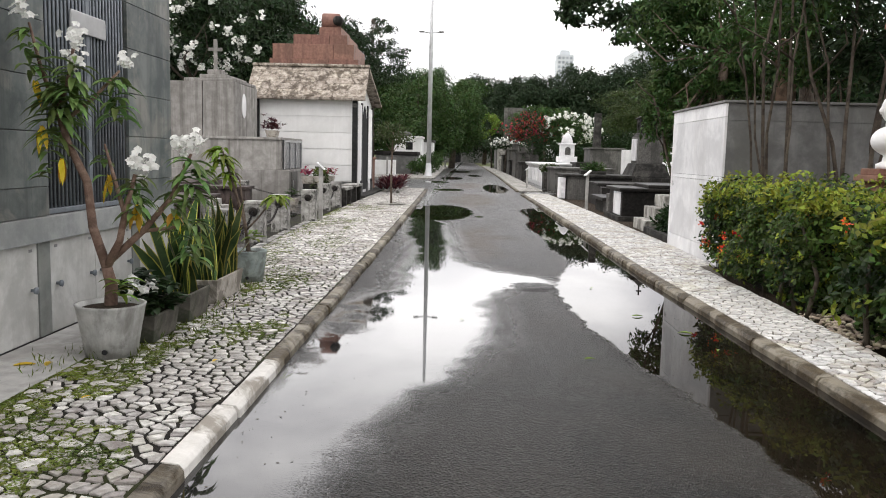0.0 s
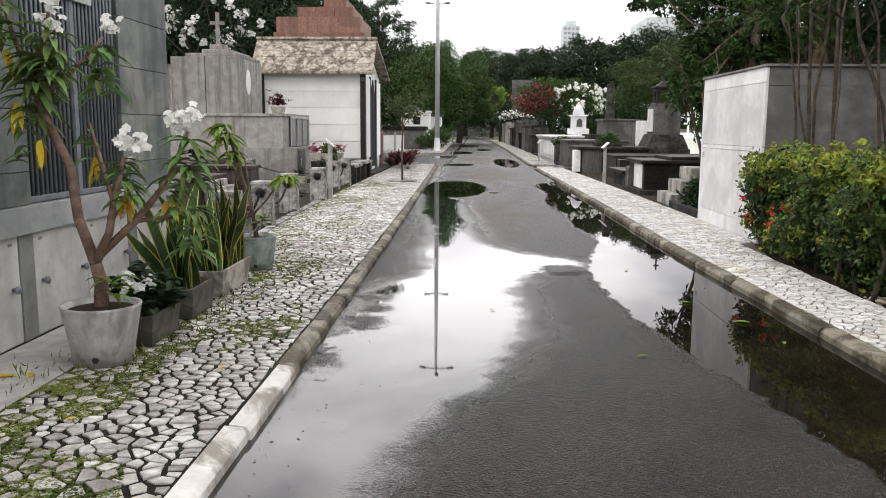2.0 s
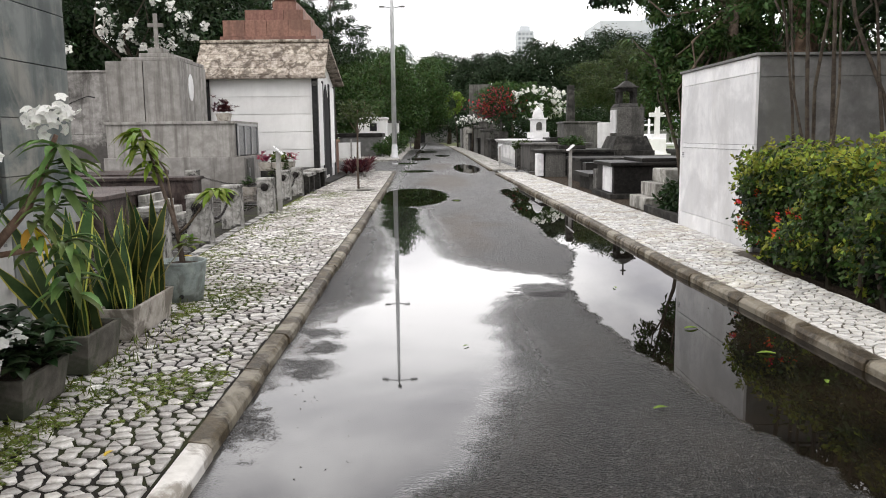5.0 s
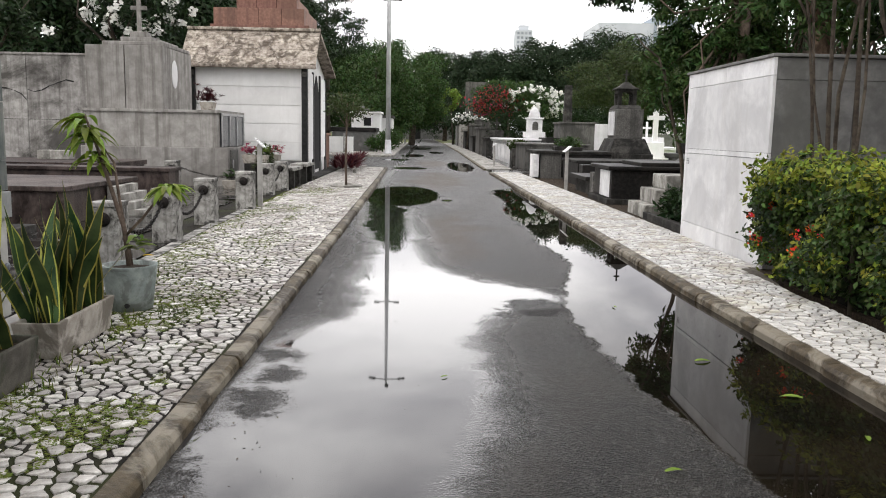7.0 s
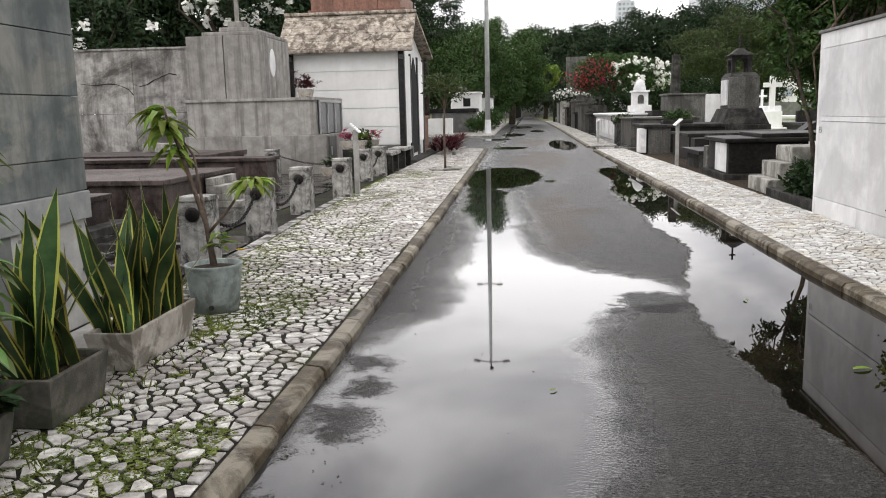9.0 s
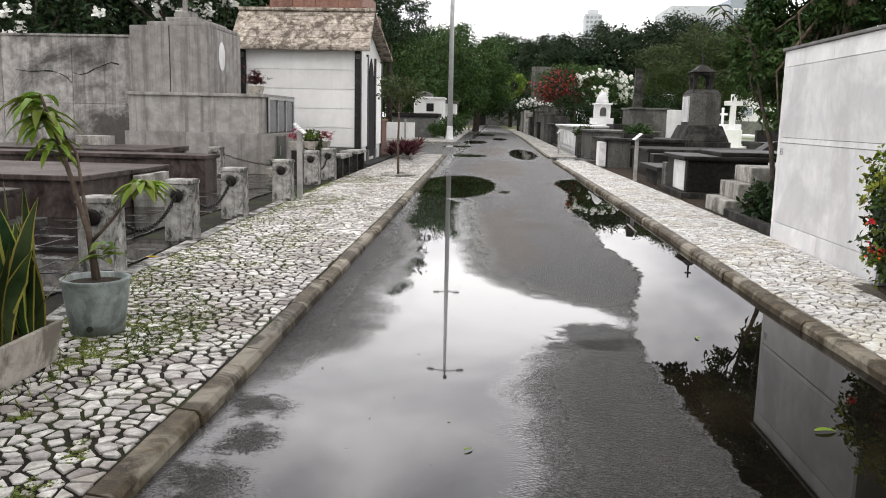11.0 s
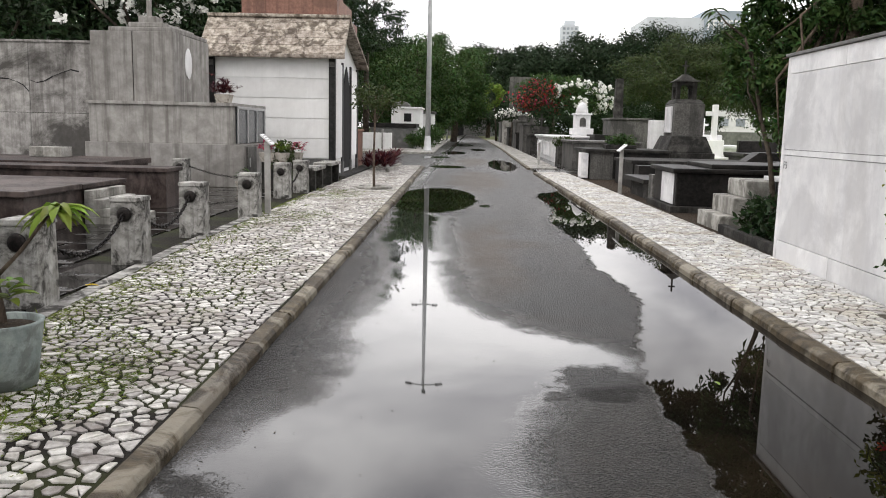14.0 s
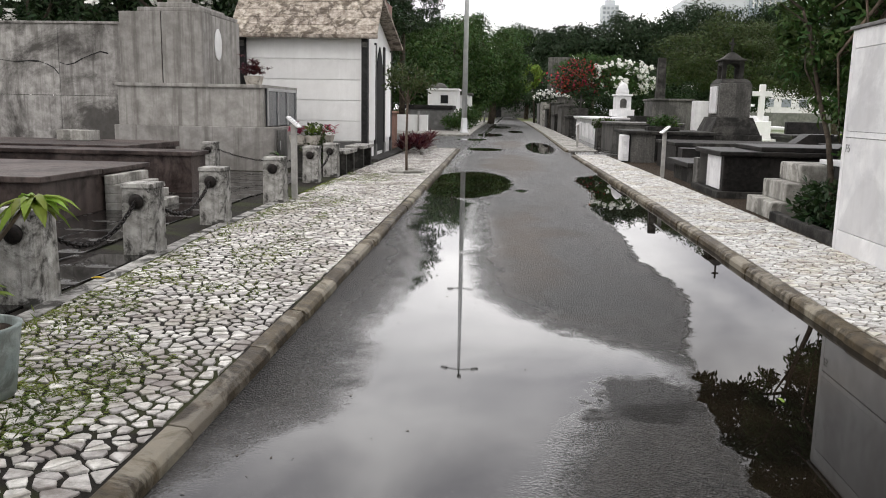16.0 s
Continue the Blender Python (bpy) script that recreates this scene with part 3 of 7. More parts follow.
def crown_points(centre, radii, clumps, per, rng, clump=0.3, shell=0.6):
    """Points in many uneven clumps that fill an ellipsoid, most of them near its outside."""
    d = rng.normal(size=(clumps, 3))
    d /= np.linalg.norm(d, axis=1, keepdims=True)
    r = shell + (1 - shell) * rng.uniform(0, 1, clumps) ** 0.6
    r *= rng.uniform(0.82, 1.08, clumps)
    c = d * r[:, None]
    q = rng.normal(size=(clumps, per, 3))
    q /= np.linalg.norm(q, axis=2, keepdims=True)
    q *= (rng.uniform(0.35, 1.0, (clumps, per, 1))) * (clump * rng.uniform(0.6, 1.3, (clumps, 1, 1)))
    q[:, :, 2] *= 0.75
    pts = (c[:, None] + q).reshape(-1, 3) * np.array(radii) + np.array(centre)
    out = q.reshape(-1, 3)
    out = out / (np.linalg.norm(out, axis=1, keepdims=True) + 1e-9) + 0.3 * np.array([0, 0, 1])
    return pts, out


def along(table, y):
    """Linear look-up of x for y in a table of (y, x)."""
    return float(np.interp(y, [a for a, _ in table], [b for _, b in table]))


KERB_L = [(-6, -1.08), (4.5, -1.11), (9, -1.13), (15, -1.2), (20, -1.28), (26, -1.38), (33, -1.52)]
KERB_R = [(-6, 2.56), (5, 2.47), (10.5, 2.31), (17, 2.3), (24, 2.24), (31, 2.15), (35, 2.15), (62, 2.2), (110, 1.9), (175, 0.9)]
EDGE_L = [(-6, -2.33), (8.3, -2.36), (8.6, -2.62), (10.2, -2.75), (13.2, -2.92), (16, -2.98), (21, -3.08), (34, -3.1)]
EDGE_R = [(-6, 3.15), (10.9, 3.22), (11.0, 3.47), (14, 3.5), (20, 3.42), (31, 3.2)]
G = 0.15

# ---- ground, road, kerbs ----
bm = bmesh.new()
box(bm, -700, 700, -300, 1500, -0.6, -0.03)
solid("ground", bm, M_GROUND, "grassy earth that reaches the horizon", "ground", "structure")

bm = bmesh.new()
ys = [-8, 0, 5, 9, 13, 17, 21, 26, 31, 36, 62, 80, 110, 140, 176]
row = [[bm.verts.new((x, y, 0.07)) for x in (along(KERB_L, y) - (0.1 if y < 34 else 0.75), 0.4, along(KERB_R, y) + 0.1)] for y in ys]
for a, b in zip(row, row[1:]):
    for i in range(2):
        bm.faces.new((a[i], a[i + 1], b[i + 1], b[i]))
solid("road", bm, M_ROAD, "wet dark asphalt lane with puddles along both kerbs", "road", "structure")
bm = bmesh.new()
box(bm, -30, -1.6, 34.3, 48.5, -0.05, 0.064)
solid("side_road", bm, M_ROAD, "wet asphalt side lane joining the main lane", "road", "structure")


def kerb_run(name, table, y0, y1, sign, white, parent_label):
    run = thing(name, parent_label, "kerb", (along(table, y0), y0, 0), kind="structure")
    y, n = y0, 0
    while y < y1 - 0.3:
        ln = min(1.0 + 0.15 * ((n * 7) % 3 - 1), y1 - y)
        xa, xb = along(table, y + 0.01), along(table, y + ln - 0.012)
        j_wide = n % 2
        j = 0.006 * ((n * 5) % 3 - 1)
        w = (0.104 if j_wide else 0.1) * sign
        bm = bmesh.new()
        vs = []
        for yy, xx in ((y + 0.006, xa), (y + ln - 0.006, xb)):
            vs.append([bm.verts.new((px + j, yy, pz)) for px, pz in ((xx - 0.012 * sign, 0.0), (xx - 0.004 * sign, 0.112), (xx + 0.018 * sign, 0.138), (xx + w, 0.147), (xx + w, 0.0))])
        a, b = vs
        for i in range(5):
            bm.faces.new((a[i], a[(i + 1) % 5], b[(i + 1) % 5], b[i]))
        bm.faces.new(a[::-1])
        bm.faces.new(b)
        part("kerb_stone", bm, M_KERBW if white(y) else M_KERB, run, bevel=0.006)
        y += ln
        n += 1
    return run


kerb_run("kerb_left", KERB_L, -5.5, 33.4, -1, lambda y: 3.0 < y < 4.7, "row of worn concrete kerbstones, one whitewashed, beside wet asphalt")
kerb_run("kerb_right", KERB_R, -5.5, 31.0, 1, lambda y: False, "row of stained concrete kerbstones along the puddles")
kerb_run("kerb_right_far", KERB_R, 33.8, 110, 1, lambda y: False, "far row of pale concrete kerbstones")


# beds under the mosaic paving
def bed(name, inner, outer, y0, y1, z, label, mat):
    bm = bmesh.new()
    ys = [y0 + (y1 - y0) * i / 24 for i in range(25)]
    rows = [[bm.verts.new((inner(y), y, z)), bm.verts.new((outer(y), y, z)), bm.verts.new((outer(y), y, -0.1)), bm.verts.new((inner(y), y, -0.1))] for y in ys]
    for a, b in zip(rows, rows[1:]):
        for i in range(4):
            bm.faces.new((a[i], a[(i + 1) % 4], b[(i + 1) % 4], b[i]))
    bm.faces.new(rows[0])
    bm.faces.new(rows[-1][::-1])
    return solid(name, bm, mat, label, "pavement", "structure")


BED_L = bed("pavement_left", lambda y: along(KERB_L, y) - 0.1, lambda y: along(EDGE_L, y), -5.5, 33.5, 0.1425, "mossy mosaic pavement of pale irregular stones", M_JOINT)
BED_R = bed("pavement_right", lambda y: along(KERB_R, y) + 0.1, lambda y: along(EDGE_R, y), -5.5, 31.0, 0.1435, "clean mosaic pavement of whitish irregular stones", M_MORTAR)
bed("pavement_right_far", lambda y: along(KERB_R, y) + 0.1, lambda y: along(KERB_R, y) + 1.1, 33.75, 110, 0.145, "far pale mosaic pavement", M_STEP)
boxsolid("cross_path", (2.32, 12, 31.05, 33.7, -0.1, 0.12), M_COURT, "wet dark slab path between the graves", "path", "structure")
# next corner beyond the side lane
bm = bmesh.new()
prism(bm, [(-9, 49), (-2.2, 49), (-1.95, 49.6), (-2.1, 60), (-2.6, 110), (-9, 110)], "z", -0.1, 0.15)
solid("pavement_far_corner", bm, M_STEP, "pale paved corner with a worn kerb edge", "pavement", "structure", 0.02)
boxsolid("footing_strip", (-2.9, -2.36, -5.5, 8.3, -0.1, 0.162), M_CONC_PLAIN, "mossy concrete footing strip along the vault wall", "pavement", "structure")

ed = thing("court_edging", "narrow pale concrete edging between court and mosaic pavement", "kerb", (-2.9, 8.4, 0.1), kind="structure")
y = 8.4
while y < 16:
    bm = bmesh.new()
    xa, xb = along(EDGE_L, y + 0.01), along(EDGE_L, y + 1.19)
    vs = [[bm.verts.new((xx + dx, yy, zz)) for dx, zz in ((-0.13, 0.05), (-0.13, 0.160), (-0.002, 0.158), (-0.002, 0.05))] for xx, yy in ((xa, y + 0.006), (xb, y + 1.194))]
    for i in range(4):
        bm.faces.new((vs[0][i], vs[0][(i + 1) % 4], vs[1][(i + 1) % 4], vs[1][i]))
    bm.faces.new(vs[0][::-1])
    bm.faces.new(vs[1])
    part("kerb_stone", bm, M_POSTC, ed, bevel=0.006)
    y += 1.2

# court of graves on the left, graves ground on the right
bm = bmesh.new()
prism(bm, [(-14, 8.3), (-2.9, 8.3), (-2.72, 8.6), (-2.87, 10.2), (-3.04, 13.2), (-3.12, 17), (-3.2, 34), (-14, 34)], "z", -0.1, 0.125)
solid("court_bed", bm, M_JOINT, "dark bed under wet paving slabs", "pavement", "structure")
bm = bmesh.new()
prism(bm, [(3.5, -5), (14, -5), (14, 31), (3.3, 31)], "z", -0.1, 0.11)
solid("bed_right", bm, M_SOIL, "dark bare soil between hedge and graves", "soil", "structure")
bm = bmesh.new()
prism(bm, [(7.6, 33.75), (40, 33.75), (40, 110), (7.6, 110)], "z", -0.1, 0.11)
solid("lawn_right", bm, M_LAWN, "bright green lawn between far graves", "lawn", "structure")

bm = bmesh.new()
prism(bm, [(3.2, 33.75), (7.58, 33.75), (7.58, 110), (3.2, 110)], "z", -0.1, 0.11)
solid("bed_right_far", bm, M_COURT, "dark wet ground between far graves", "pavement", "structure")

# ---- left: marble vault building ----
vault = thing("vault_building", "grey-green marble burial vault with steel grille and concrete drawer panels", "mausoleum", (-4.4, 2.0, 0.15))
WX = -2.9
boxpart("core", (-6.6, WX - 0.03, 7.24, 8.24, 0.1, 3.6), M_GREYWALL, vault)
boxpart("core", (-6.6, WX - 0.03, -4, 5.82, 0.1, 3.6), M_GREYWALL, vault)
boxpart("core", (-6.6, WX - 0.03, 5.82, 7.24, 0.1, 1.0), M_GREYWALL, vault)
# near-black back wall puts the shade behind the grille into its colour
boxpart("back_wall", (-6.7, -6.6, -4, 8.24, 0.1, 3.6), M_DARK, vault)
boxpart("roof", (-6.8, WX + 0.06, -4.1, 8.32, 3.6, 3.82), M_CONC, vault)
courses = [1.03, 1.24, 1.63, 2.01, 2.40, 2.79, 3.18, 3.58]
for ya, yb in ((-3.95, -1.5), (-1.5, 0.9), (0.9, 3.35), (3.35, 5.83), (7.23, 8.24)):
    for k, (za, zb) in enumerate(zip(courses, courses[1:])):
        cut = ya + (yb - ya) * (0.5 + 0.18 * ((k * 3) % 2 - 0.5)) if yb - ya > 1.2 else yb
        for a, b in ((ya, cut), (cut, yb)):
            if b - a > 0.05:
                boxpart("marble_slab", (WX - 0.03, WX, a + 0.003, b - 0.003, za + 0.003, zb - 0.003), M_MARBLE, vault, bevel=0.003)
for k, (za, zb) in enumerate(zip(courses, courses[1:])):
    boxpart("marble_slab", (-4.4, WX - 0.004, 8.241, 8.268, za + 0.003, zb - 0.003), M_MARBLE, vault, bevel=0.003)
boxpart("sill", (WX - 0.04, WX + 0.025, -3.95, 8.25, 0.85, 1.027), M_SILL, vault, bevel=0.006)
ds = [-3.9, -2.3, -0.7, 0.9, 2.5, 4.05, 5.66, 5.83, 6.55, 7.27, 7.44, 8.24]
for a, b in zip(ds, ds[1:]):
    strip = b - a < 0.2
    p = boxpart("strip" if strip else "drawer_panel", (WX - 0.03, WX - (0.004 if strip else 0.012), a + 0.004, b - 0.004, 0.165, 0.846), M_STRIP if strip else M_PANEL, vault, bevel=0.003)
    if not strip:
        for ky in ((a + 0.09, b - 0.09) if b - a > 0.6 else (b - 0.09,)):
            bm = bmesh.new()
            lathe(bm, [(0.012, 0), (0.012, 0.02), (0.024, 0.03), (0.026, 0.045), (0.012, 0.052)], n=12)
            bmesh.ops.transform(bm, matrix=Matrix.Translation((WX - 0.014, ky, 0.52)) @ Matrix.Rotation(radians(90), 4, "Y"), verts=list(bm.verts))
            part("knob", bm, M_BAR, p, "grey metal knob", smooth=True)
            boxpart("number_plate", (WX - 0.013, WX - 0.009, ky - 0.02, ky + 0.02, 0.79, 0.81), M_INK, p, bevel=0)
grille = boxpart("grille", (WX - 0.05, WX - 0.02, 5.84, 7.22, 1.035, 1.075), M_BAR, vault, "grey steel bar grille")
y = 5.86
while y < 7.21:
    bm = bmesh.new()
    tube(bm, [(WX - 0.035, y, 1.05), (WX - 0.035, y, 3.59)], [0.011, 0.011], 8)
    part("bar", bm, M_BAR, grille, smooth=True)
    y += 0.058
boxpart("stile", (WX - 0.055, WX - 0.015, 6.50, 6.56, 1.07, 3.59), M_BAR, grille)
boxpart("lock_plate", (WX - 0.012, WX + 0.008, 6.22, 6.80, 2.40, 2.56), M_ALU, grille, "pale metal lock plate")
boxpart("top_rail", (WX - 0.05, WX - 0.02, 5.84, 7.22, 3.2, 3.24), M_BAR, grille)

# ---- right: white vault block ----
block = thing("vault_block", "white marble-clad burial vault block with grey rendered end wall", "mausoleum", (5.8, 12.4, 0.11))
boxpart("core", (3.53, 8.0, 11.03, 13.68, 0.1, 2.31), M_GREYWALL, block)
boxpart("coping", (3.47, 8.05, 10.97, 13.73, 2.312, 2.345), M_GREYWALL, block, "stained grey coping")
for ya, yb in ((10.99, 12.33), (12.33, 13.62)):
    boxpart("cladding_slab", (3.495, 3.528, ya + 0.003, yb - 0.003, 2.13, 2.308), M_WHITE, block, bevel=0.003)
    boxpart("cladding_slab", (3.495, 3.528, ya + 0.003, yb - 0.003, 0.12, 0.35), M_WHITE, block, bevel=0.003)
boxpart("cladding_slab", (3.495, 3.528, 10.993, 13.617, 1.335, 2.125), M_WHITE, block, bevel=0.003)
boxpart("cladding_slab", (3.490, 3.528, 10.993, 13.617, 1.275, 1.33), M_WHITE, block, bevel=0.003)
boxpart("cladding_slab", (3.495, 3.528, 10.993, 13.617, 0.355, 1.27), M_WHITE, block, bevel=0.003)
boxpart("edge_strip", (3.495, 3.528, 13.623, 13.70, 0.12, 2.308), M_WHITE, block, bevel=0.003)
for xa, xb in ((3.53, 4.35), (4.36, 5.6), (5.61, 6.8), (6.81, 7.99)):
    boxpart("render_panel", (xa, xb, 11.005, 11.028, 0.12, 2.08), M_GREYWALL, block, bevel=0.003)
    boxpart("render_panel", (xa, xb, 11.003, 11.028, 2.085, 2.305), M_GREYWALL, block, bevel=0.003)
mark = bpy.data.curves.new("lettering", "FONT")
mark.body, mark.size, mark.extrude = "F5", 0.11, 0.001
mark.materials.append(M_INK)
mk = new("lettering", mark)
mk.parent = block
mk.matrix_world = Matrix.Translation((3.4915, 13.60, 1.13)) @ Matrix.Rotation(radians(-90), 4, "Z") @ Matrix.Rotation(radians(90), 4, "X")
mk.matrix_parent_inverse = Matrix.Translation(-Vector((5.8, 12.4, 0.11)))
mk.matrix_basis = Matrix.Translation((3.4915, 13.60, 1.13)) @ Matrix.Rotation(radians(-90), 4, "Z") @ Matrix.Rotation(radians(90), 4, "X")

# ---- left: stepped concrete monument ----
mon = thing("stepped_monument", "rain-streaked concrete family tomb in three tiers with cross", "tomb", (-6.3, 23.0, 0.125))
boxpart("lower_tier", (-8.12, -4.7, 21.8, 24.5, 0.12, 1.03), M_CONC, mon, bevel=0.015)
boxpart("middle_tier", (-8.04, -4.94, 21.86, 24.45, 1.03, 1.88), M_CONC, mon, bevel=0.015)
boxpart("middle_ledge", (-8.08, -4.9, 21.82, 24.47, 1.83, 1.9), M_CONC, mon, bevel=0.01)
for xa, xb in ((-8.01, -7.12), (-7.10, -6.23)):
    boxpart("upper_slab", (xa, xb, 22.0, 22.5, 1.9, 3.36), M_CONC, mon, bevel=0.012)
boxpart("upper_tier", (-8.0, -6.235, 22.5, 24.35, 1.9, 3.35), M_CONC, mon, bevel=0.012)
boxpart("cap", (-7.62, -6.25, 22.02, 24.3, 3.36, 3.45), M_CONC, mon, bevel=0.02)
boxpart("cap", (-7.2, -6.45, 22.05, 24.0, 3.45, 3.55), M_CONC, mon, bevel=0.02)
boxpart("cross_base", (-7.0, -6.62, 22.1, 22.5, 3.55, 3.68), M_CONC, mon, bevel=0.015)
cr = boxpart("cross", (-6.86, -6.77, 22.2, 22.28, 3.68, 4.5), M_CONC, mon, bevel=0.008)
boxpart("cross_arm", (-7.0, -6.63, 22.205, 22.275, 4.18, 4.27), M_CONC, cr, bevel=0.008)
bm = bmesh.new()
lathe(bm, [(0.0015, 0), (0.95, 0.0), (1.0, 0.012), (0.95, 0.02), (0.001, 0.022)], n=28)
bmesh.ops.transform(bm, matrix=Matrix.Translation((-6.236, 22.9, 2.76)) @ Matrix.Rotation(radians(90), 4, "Y") @ Matrix.Diagonal((0.34, 0.22, 1, 1)), verts=list(bm.verts))
part("oval_plaque", bm, M_SIGN, mon, "white oval plaque", smooth=True)
niche = boxpart("niche", (-4.94, -4.9, 22.05, 24.35, 1.05, 1.83), M_GLASS, mon, "dark glazed niche in aluminium frame")
for yy in (22.05, 22.8, 23.55, 24.3):
    boxpart("niche_bar", (-4.9, -4.87, yy - 0.02, yy + 0.03, 1.05, 1.84), M_ALU, niche, bevel=0.004)
boxpart("niche_rail", (-4.9, -4.87, 22.05, 24.33, 1.78, 1.84), M_ALU, niche, bevel=0.004)
lowd = boxpart("lower_door", (-4.70, -4.66, 22.0, 22.7, 0.25, 0.98), M_GREYGRAN, mon)
boxpart("door_ring", (-4.66, -4.64, 22.1, 22.13, 0.55, 0.75), M_ALU, lowd, bevel=0.004)

wl_thing = thing("rear_wall", "tall cracked concrete wall with dark damp stains", "wall", (-11, 22.6, 0.125))
x = -14.0
for xb in (-12.6, -11.2, -9.53, -8.03):
    boxpart("wall_panel", (x + 0.004, xb - 0.004, 22.3, 22.6, 1.62, 3.12), M_CONCW, wl_thing, bevel=0.006)
    boxpart("wall_panel", (x + 0.004, xb - 0.004, 22.29, 22.6, 0.12, 1.612), M_CONCW, wl_thing, bevel=0.006)
    x = xb
boxpart("wall_cap", (-14, -8.03, 22.27, 22.63, 3.12, 3.17), M_CONCW, wl_thing)
for line in ([(-10.9, 2.36), (-10.5, 2.31), (-10.17, 2.34), (-9.98, 2.33), (-9.8, 2.27), (-9.66, 2.2), (-9.54, 2.06)], [(-9.51, 2.31), (-9.36, 2.26), (-9.18, 2.3), (-9.0, 2.4), (-8.85, 2.46), (-8.6, 2.55), (-8.42, 2.51)], [(-9.5, 1.35), (-9.46, 1.2), (-9.5, 1.05)]):
    bm = bmesh.new()
    for i, ((xa, za), (xb, zb)) in enumerate(zip(line, line[1:])):
        w = 0.005 + 0.005 * (i % 3)
        vs = [bm.verts.new(q) for q in ((xa, 22.294, za - w), (xb, 22.294, zb - w), (xb, 22.294, zb + w), (xa, 22.294, za + w), (xa, 22.31, za - w), (xb, 22.31, zb - w), (xb, 22.31, zb + w), (xa, 22.31, za + w))]
        for f in ((0, 1, 2, 3), (0, 1, 5, 4), (2, 3, 7, 6)):
            bm.faces.new([vs[k_] for k_ in f])
    part("crack", bm, M_DARK, wl_thing, "dark open crack")

# dark low tombs
t1 = thing("slab_tomb", "low dark granite tomb with wet flat slabs", "tomb", (-6.7, 18.5, 0.125), group="low dark tombs")
boxpart("body", (-9.4, -4.62, 17.15, 17.75, 0.12, 0.70), M_TOMBB, t1, bevel=0.012)
boxpart("rear_body", (-9.4, -6.0, 17.75, 19.9, 0.12, 0.70), M_TOMBB, t1, bevel=0.012)
boxpart("cover_slab", (-9.45, -4.58, 17.1, 17.8, 0.70, 0.765), M_TOMBB, t1, bevel=0.01)
boxpart("cover_slab", (-9.45, -5.95, 17.82, 19.95, 0.70, 0.80), M_TOMBB, t1, bevel=0.01)
boxpart("head_block", (-7.9, -7.3, 19.2, 19.6, 0.8, 0.98), M_STEP, t1, bevel=0.01)
t2 = thing("slab_tomb", "low dark granite tomb with pale worn steps", "tomb", (-7.2, 15.2, 0.125), group="low dark tombs")
boxpart("body", (-9.6, -4.9, 13.6, 16.2, 0.12, 0.60), M_TOMBB, t2, bevel=0.012)
boxpart("cover_slab", (-9.65, -4.85, 13.55, 14.9, 0.60, 0.67), M_TOMBB, t2, bevel=0.01)
boxpart("cover_slab", (-9.65, -4.85, 14.92, 16.25, 0.60, 0.66), M_TOMBB, t2, bevel=0.01)
for i in range(4):
    boxpart("step", (-4.86, -4.88 + 0.14 * (4 - i), 14.95, 15.95, 0.12 + 0.115 * i, 0.12 + 0.115 * (i + 1)), M_STEP, t2, "pale worn step", bevel=0.012)
t3 = thing("slab_tomb", "dark low granite tomb beside the vault", "tomb", (-6.4, 11.0, 0.125), group="low dark tombs")
boxpart("body", (-9.2, -5.2, 9.6, 12.7, 0.12, 0.52), M_TOMBB, t3, bevel=0.012)
boxpart("cover_slab", (-9.25, -5.15, 9.55, 12.75, 0.52, 0.585), M_TOMBB, t3, bevel=0.01)
boxpart("plinth", (-9.3, -4.95, 9.4, 12.9, 0.12, 0.24), M_DKCONC, t3, bevel=0.012)

# ---- left: white mausoleum ----
mz = thing("white_mausoleum", "white plastered mausoleum with black stone pilasters and stained tile roof", "mausoleum", (-5.0, 27.8, 0.125))
prof = [(25.72, 0.12), (30.0, 0.12), (30.0, 3.2), (26.5, 4.18), (25.72, 3.2)]
bm = bmesh.new()
prism(bm, [(a, b) for a, b in prof], "x", -6.62, -3.47)
part("wall", bm, M_PLASTER, mz)
zs = [0.62, 1.13, 1.64, 2.15, 2.66, 3.19]
for a, b in zip(zs, zs[1:]):
    boxpart("plaster_course", (-6.5, -3.52, 25.69, 25.74, a + 0.009, b - 0.009), M_PLASTER, mz, bevel=0.004)
boxpart("base_band", (-6.6, -3.5, 25.67, 25.73, 0.12, 0.61), M_GREYWALL, mz, "dark grey base band")
for xa, xb, ya, yb in ((-3.56, -3.4, 25.6, 25.8), (-6.74, -6.52, 25.6, 25.86), (-3.47, -3.425, 27.0, 27.2), (-3.47, -3.425, 28.5, 28.7), (-3.47, -3.425, 29.8, 30.05)):
    c = boxpart("pilaster", (xa, xb, ya, yb, 0.5, 3.17), M_BLACKPAINT, mz, "black stone pilaster")
    boxpart("pilaster_foot", (xa - 0.015, xb + 0.015, ya - 0.02, yb + 0.02, 0.12, 0.5), M_GREYWALL, c)
    boxpart("pilaster_square", (xa + 0.012, xb - 0.012, ya - 0.012, yb + 0.0, 2.95, 3.08), M_GREYGRAN, c, bevel=0.004)
bm = bmesh.new()
arch = [(27.25, 0.3), (28.45, 0.3), (28.45, 2.2), (28.32, 2.6), (28.1, 2.9), (27.85, 3.12), (27.6, 2.9), (27.38, 2.6), (27.25, 2.2)]
prism(bm, arch, "x", -3.47, -3.44)
# flat panel; the doorway's shade is its near-black colour
part("door", bm, M_DARK, mz, "dark pointed-arch doorway")
for a, b in ((25.9, 26.98), (28.72, 29.78)):
    boxpart("plaster_panel", (-3.47, -3.43, a, b, 0.62, 3.1), M_PLASTER, mz)
boxpart("plinth", (-6.8, -3.1, 25.5, 30.2, 0.1, 0.2), M_DKCONC, mz, bevel=0.015)
roof = bmesh.new()
